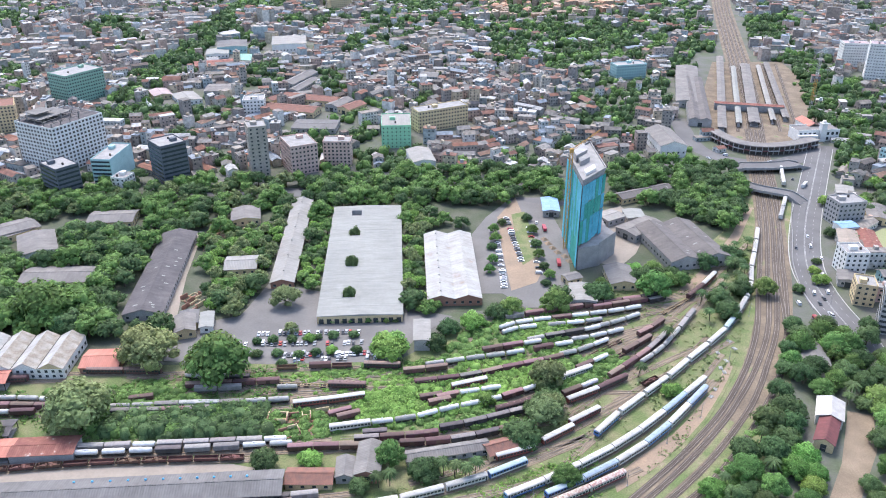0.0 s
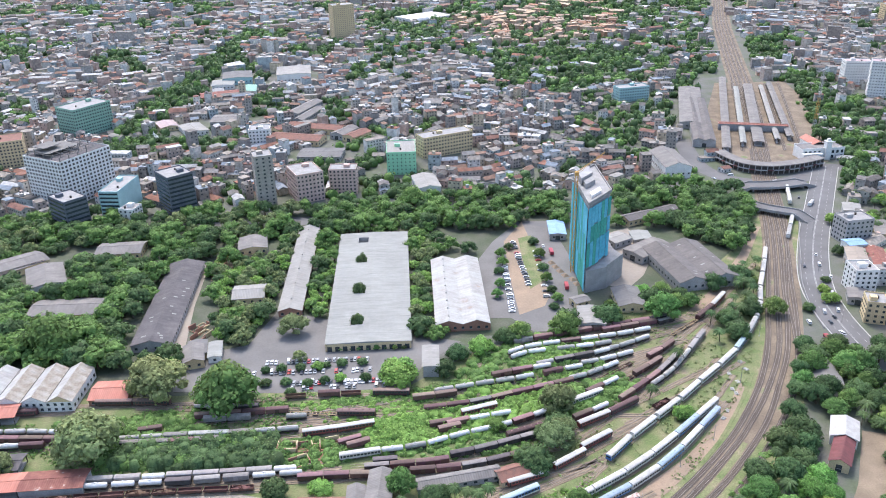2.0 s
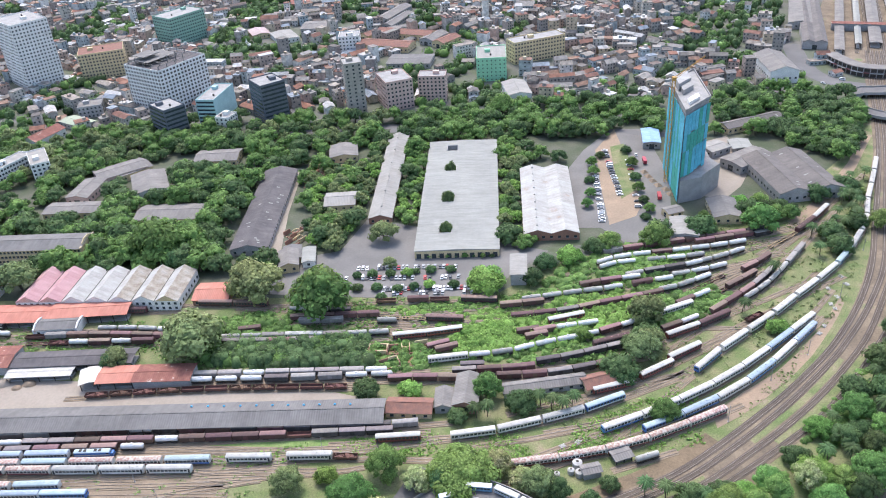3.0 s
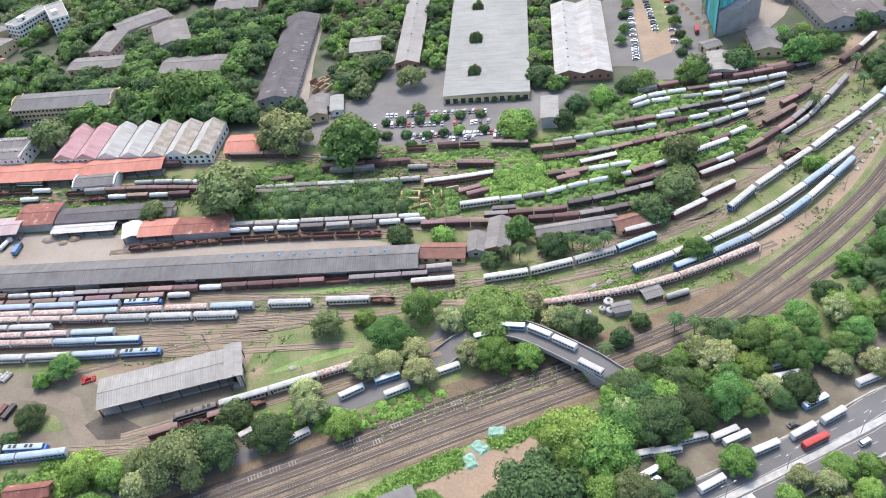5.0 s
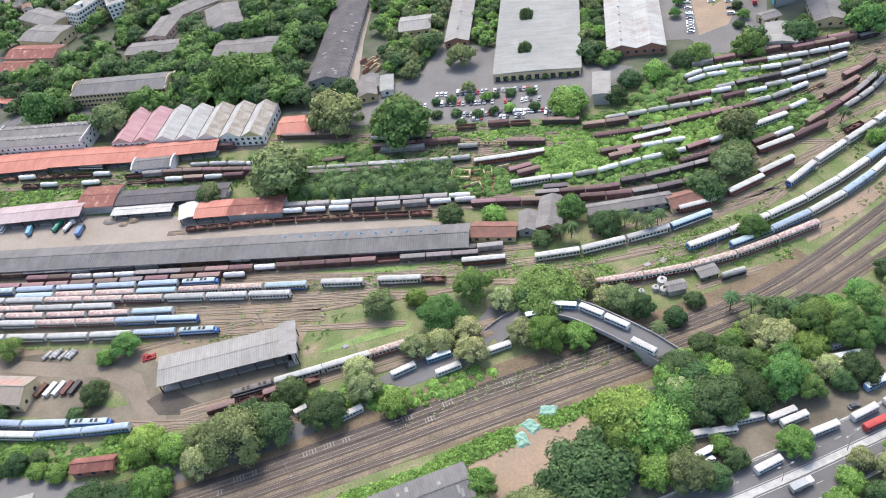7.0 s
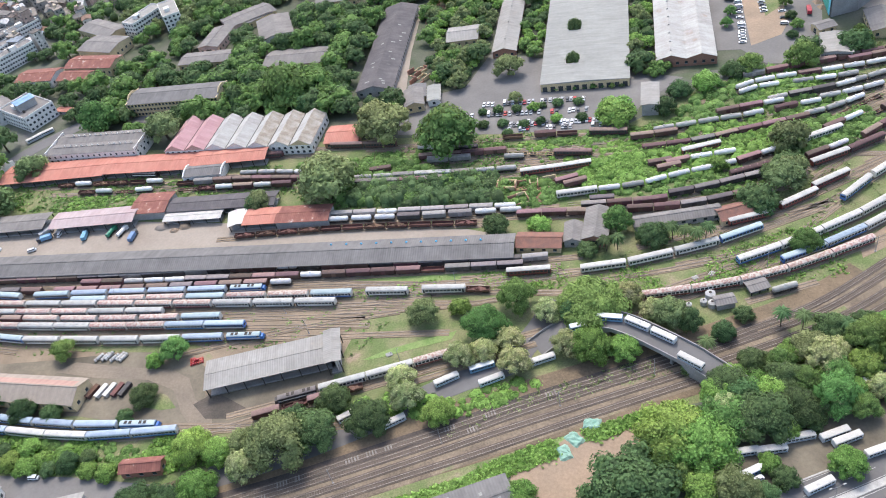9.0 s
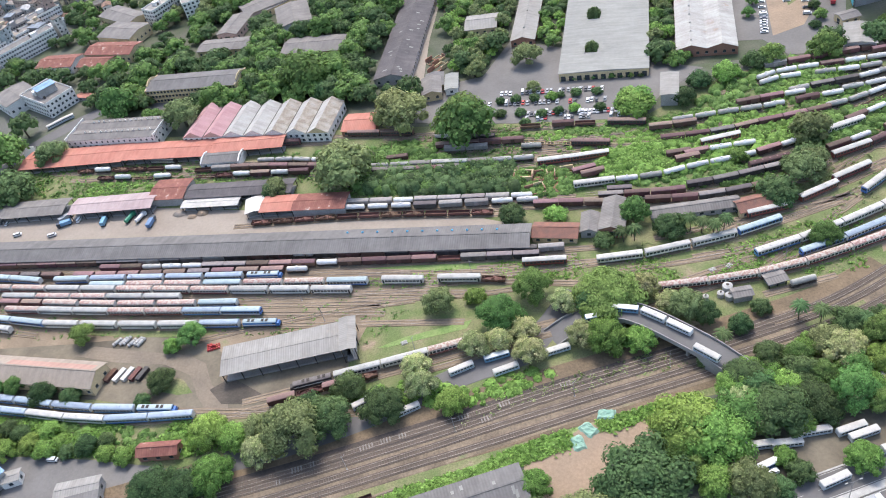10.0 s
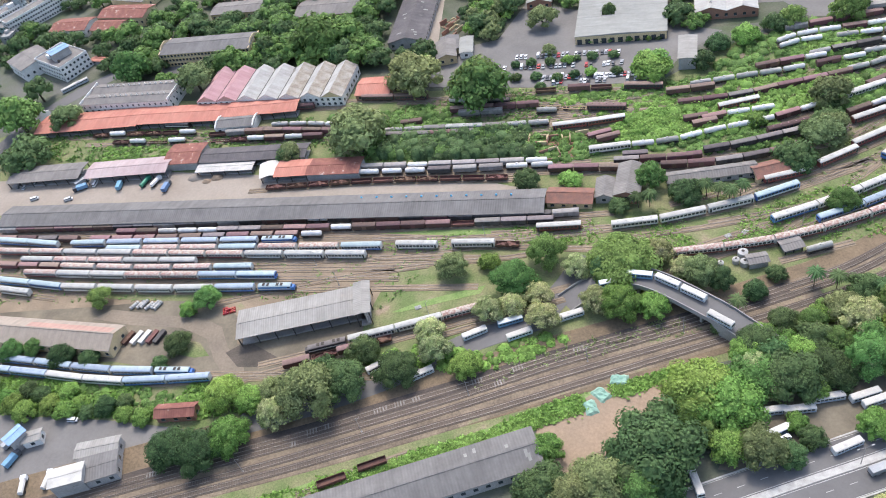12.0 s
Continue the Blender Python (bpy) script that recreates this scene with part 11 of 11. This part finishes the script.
def far_trees(spots, seed, name, label, kinds=(1, 1, 0, 2)):
    """Trees too far off to tell apart, as one growth: a rounded core and leaf clumps for each crown."""
    rng = np.random.default_rng(seed)
    q = np.array(spots)
    n = np.where(q[:, 1] < 900, 38, np.where(q[:, 1] < 1300, 18, 8))
    hue = rng.integers(0, len(kinds), len(q))
    turn = rng.uniform(0, 6.28, len(q))
    tall = rng.uniform(0.75, 1.1, len(q))
    c = np.repeat(np.column_stack((q, turn, tall, hue)), n, axis=0)
    lobe = rng.integers(0, 5, len(c))
    away = np.where(lobe == 4, 0.0, 0.46)
    off = np.column_stack((np.cos(lobe * 1.57 + c[:, 3]) * away, np.sin(lobe * 1.57 + c[:, 3]) * away, 0.82 + 0.14 * np.sin(lobe * 2.1 + c[:, 3]) + 0.22 * (lobe == 4)))
    u = rng.normal(size=(len(c), 3))
    u[:, 2] = np.abs(u[:, 2]) * 0.9 - 0.15
    u = unit(u)
    p = np.column_stack((c[:, :2], np.zeros(len(c)))) + (off * np.column_stack((np.ones(len(c)), np.ones(len(c)), c[:, 4])) + u * (0.55, 0.55, 0.45)) * c[:, [2]]
    V, F = clumps(rng, p, u + (0, 0, 0.7), c[:, [2]] * rng.uniform(0.13, 0.26, (len(c), 1)) * np.where(c[:, [1]] < 900, 0.8, 1.15), 0.3)
    core = np.array([(math.cos(k * 1.0472) * r, math.sin(k * 1.0472) * r, h) for r, h in ((0.55, 0.0), (0.8, 0.55), (0.5, 1.08)) for k in range(6)])
    cf = np.array([(i * 6 + k, i * 6 + (k + 1) % 6, i * 6 + 6 + (k + 1) % 6, i * 6 + 6 + k) for i in range(2) for k in range(6)] + [(12, 13, 14, 15), (12, 15, 16, 17)])
    CV = (core[None] * q[:, None, [2, 2, 2]] * rng.uniform(0.85, 1.1, (len(q), 18, 1)) * np.column_stack((np.ones(len(q)), np.ones(len(q)), tall))[:, None] + np.column_stack((q[:, :2], np.zeros(len(q))))[:, None]).reshape(-1, 3)
    CF = (cf[None] + 18 * np.arange(len(q))[:, None, None]).reshape(-1, 4) + len(V)
    M = np.concatenate((c[:, 5].astype(int), np.repeat(hue, len(cf))))
    N = np.concatenate((np.repeat(unit(u + 0.6 * off * (1, 1, 0) + (0, 0, 0.25) + rng.uniform(-0.3, 0.3, u.shape)), 4, axis=0), np.tile(unit(core - (0, 0, 0.45)), (len(q), 1))))
    tagged(new(name, quick_mesh(name, np.concatenate((V, CV)), np.concatenate((F, CF)), [LEAFISLE[k] for k in kinds], M, N)), label, "trees", kind="stuff")
TOWN = [(-692.3, 329.9), (-493.3, 377.0), (-473.0, 403.7), (-503.5, 459.9), (-351.7, 605.3), (-117.6, 615.8), (2.4, 627.6), (72.3, 621.9), (147.6, 636.9), (212.7, 675.3), (258.0, 660.7), (345.8, 670.0), (340.3, 635.5), (285.8, 523.4), (256.3, 425.9), (257.9, 375.6), (496.8, 362.7), (1900.0, 2700.0), (-1900.0, 2700.0)]
KEEPOUT = [(MAIN.p[::4], 30), (FARLINE.p[::4], 24), (ROADMAIN.p[::4], 15)]
KEEPOUT += [(Way([(262.6, 767.8), (302.6, 795.7), (357.5, 903.3), (371.1, 1024.7)]).p[::4], 30)]
KEEPOUT += [(Way([(237.5, 768.0), (232.5, 700.8), (245.0, 666.4), (273.7, 649.5), (345.1, 689.2)]).p[::4], 11)]
PLOTS = [(-304, 399, 42), (-159, 844, 15), (-146, 840, 15), (-133, 835, 15), (-120, 831, 15), (-107, 826, 15), (-171, 804, 17), (-159, 801, 17), (-148, 797, 17), (-136, 794, 17), (-124, 791, 17), (-176, 827, 12), (-174, 831, 12), (-172, 834, 12), (-169, 838, 12), (-167, 841, 12), (-94, 794, 13), (-91, 799, 13), (-88, 804, 13), (-84, 810, 13), (-81, 815, 13), (-108, 805, 13), (-105, 810, 13), (-102, 816, 13), (-99, 822, 13), (-96, 828, 13), (-168, 895, 13), (-163, 907, 13), (-159, 920, 13), (-154, 932, 13), (-150, 945, 13), (-157, 867, 11), (-153, 878, 11), (-150, 890, 11), (-146, 901, 11), (-142, 912, 11), (-306, 869, 15), (-303, 864, 15), (-300, 859, 15), (-297, 854, 15), (-294, 849, 15), (-275, 855, 18), (-271, 849, 18), (-267, 842, 18), (-263, 836, 18), (-259, 829, 18), (-251, 873, 22), (-243, 874, 22), (-235, 874, 22), (-227, 874, 22), (-219, 874, 22), (-292, 981, 19), (-282, 984, 19), (-272, 988, 19), (-261, 992, 19), (-251, 995, 19), (-286, 1060, 21), (-284, 1053, 21), (-283, 1046, 21), (-282, 1040, 21), (-281, 1033, 21), (-275, 1096, 26), (-273, 1087, 26), (-272, 1078, 26), (-270, 1070, 26), (-268, 1061, 26), (-246, 1027, 16), (-245, 1019, 16), (-244, 1012, 16), (-242, 1005, 16), (-241, 997, 16), (-135, 748, 21), (-126, 747, 21), (-117, 746, 21), (-108, 746, 21), (-98, 745, 21), (-200, 1103, 30), (-198, 1092, 30), (-196, 1081, 30), (-195, 1070, 30), (-193, 1059, 30), (-62, 1538, 41), (-47, 1549, 41), (-32, 1561, 41), (-17, 1573, 41), (-2, 1584, 41), (-17, 663, 16), (-16, 656, 16), (-14, 649, 16), (-13, 641, 16), (-12, 634, 16), (262, 822, 22), (270, 855, 22), (279, 887, 22), (288, 920, 22), (296, 953, 22), (-415, 392, 22), (275, 750, 40), (294, 813, 40), (313, 876, 40), (332, 939, 40), (352, 1002, 40), (290, 748, 35), (307, 803, 35), (324, 858, 35), (340, 913, 35), (357, 968, 35), (306, 748, 37), (323, 806, 37), (340, 864, 37), (358, 921, 37), (375, 979, 37), (326, 754, 35), (342, 809, 35), (358, 864, 35), (373, 919, 35), (389, 974, 35), (343, 766, 35), (358, 821, 35), (373, 875, 35), (388, 930, 35), (403, 984, 35), (256, 760, 23), (264, 795, 23), (272, 830, 23), (280, 864, 23), (288, 899, 23), (290, 809, 12), (304, 806, 12), (318, 802, 12), (333, 799, 12), (347, 796, 12), (261, 697, 16), (281, 699, 16), (301, 700, 16), (321, 701, 16), (341, 702, 16), (-320, 660, 34), (-264, 619, 27), (-293, 589, 18), (-215, 612, 17), (-148, 631, 14), (-247, 594, 10), (382, 634, 13), (353, 521, 18), (-116, 642, 20), (-85, 651, 16), (-38, 709, 25), (-184, 794, 15), (-486, 727, 31), (-424, 747, 28), (-384, 852, 30), (-163, 1385, 32), (516, 929, 32), (2, 753, 35), (202, 710, 18), (203, 699, 18), (204, 688, 18), (204, 678, 18), (205, 667, 18), (349, 720, 26), (223, 937, 25), (263, 455, 11), (293, 531, 15), (254, 384, 11), (254, 417, 11), (488, 1766, 41), (-243, 2008, 80), (-151, 2005, 82), (813, 2010, 74), (786, 1435, 40)]
PLOTS += [(-396, 576, 18), (-385, 636, 15), (-384, 608, 17), (507, 984, 20), (507, 935, 16), (530, 920, 16), (340, 570, 26)]
LEAFY = [([(390.2, 894.1), (459.7, 985.9), (468.1, 888.3), (519.9, 813.8), (446.8, 679.0), (409.6, 697.9), (333.5, 627.9), (347.2, 686.1), (372.6, 782.7)], 0.82), ([(-349.3, 785.3), (-353.2, 880.3), (-345.6, 959.6), (-349.3, 1079.6), (-352.9, 1269.2), (-343.0, 1436.6), (-312.1, 1380.4), (-299.3, 1210.0), (-311.3, 1086.5), (-312.9, 984.0), (-311.4, 890.8), (-289.8, 845.3), (-238.5, 815.2), (-228.9, 764.1), (-270.2, 779.6), (-288.1, 744.3), (-324.1, 746.9)], 0.93), ([(-524.0, 1283.0), (-487.5, 1311.6), (-441.1, 1181.9), (-476.2, 1169.6)], 0.95), ([(-242.7, 1305.7), (-173.4, 1300.1), (-164.0, 1199.2), (-227.1, 1212.4)], 0.85), ([(-138.6, 1169.6), (-106.0, 1167.0), (-97.7, 1060.2), (-125.3, 1062.3)], 0.90), ([(-240.1, 1009.6), (-194.1, 1014.9), (-169.3, 866.7), (-207.1, 869.5)], 0.75), ([(-149.1, 963.4), (-110.2, 960.5), (-100.7, 861.7), (-134.0, 864.1)], 0.95), ([(-146.8, 1607.0), (-60.8, 1649.9), (100.0, 1737.3), (66.7, 1165.0), (10.3, 1226.9), (-25.6, 1288.0), (-113.8, 1267.7)], 0.60), ([(-80.4, 838.4), (-43.7, 835.8), (-41.3, 774.1), (-75.6, 776.6)], 0.85), ([(-149.2, 746.2), (-112.9, 743.6), (-106.0, 688.8), (-140.0, 691.2)], 0.90), ([(-222.2, 697.0), (-169.2, 654.9), (-156.4, 595.4), (-202.1, 622.3)], 0.60), ([(-132.1, 644.3), (-61.6, 639.3), (37.3, 659.8), (32.6, 578.9), (-123.0, 589.6)], 0.60), ([(97.2, 1689.3), (322.6, 1970.2), (443.9, 2119.1), (665.1, 2097.6), (491.4, 1504.5), (395.6, 1253.7), (330.8, 1172.0), (273.4, 1218.7), (169.1, 1184.9), (68.3, 1192.9)], 0.50), ([(82.0, 1234.1), (353.4, 1257.2), (298.3, 1029.6), (214.5, 1013.9), (146.5, 949.3), (113.2, 982.7), (70.9, 1066.9)], 0.80), ([(345.4, 1142.9), (415.1, 1194.4), (357.8, 1025.0), (305.7, 878.1), (305.0, 948.3), (246.5, 806.1), (218.7, 793.9), (229.3, 850.8)], 0.85), ([(469.7, 1266.5), (538.3, 1275.3), (482.8, 1120.4), (435.7, 1112.7)], 0.90), ([(448.2, 1061.3), (499.3, 1082.0), (455.1, 956.7), (479.3, 935.1), (438.9, 822.0), (475.2, 819.3), (494.8, 761.9), (436.4, 661.1), (366.2, 636.8), (333.6, 639.0), (385.5, 743.3), (397.6, 825.0), (389.8, 825.6), (418.4, 959.5)], 0.75), ([(742.0, 1329.7), (860.7, 1392.5), (714.9, 1141.3), (652.1, 1146.3)], 0.65), ([(653.4, 1939.0), (795.6, 1925.6), (681.6, 1637.4), (558.1, 1595.5)], 0.45), ([(1062.7, 1839.2), (1116.9, 1834.2), (930.8, 1513.3), (885.4, 1517.3)], 0.60), ([(171.5, 797.3), (218.7, 808.2), (194.4, 710.0), (150.0, 670.8)], 0.50)]
TERRACES = [[(88.5, 1539.2), (312.9, 1909.1), (408.7, 1900.2), (284.0, 1331.1), (71.8, 1252.6)], [(22.7, 1592.3), (94.2, 1636.3), (81.4, 1417.9), (19.7, 1423.1)]]
FIELD = [(302.3, 509.3), (319.1, 524.0), (364.6, 537.5), (388.5, 518.2), (339.9, 441.8), (314.7, 451.4), (296.1, 464.8), (289.7, 478.0)]
SPOTS = town()
far_trees(SPOTS, 4, "town_trees", "dark green trees between the town houses", kinds=(1, 1, 0, 1))
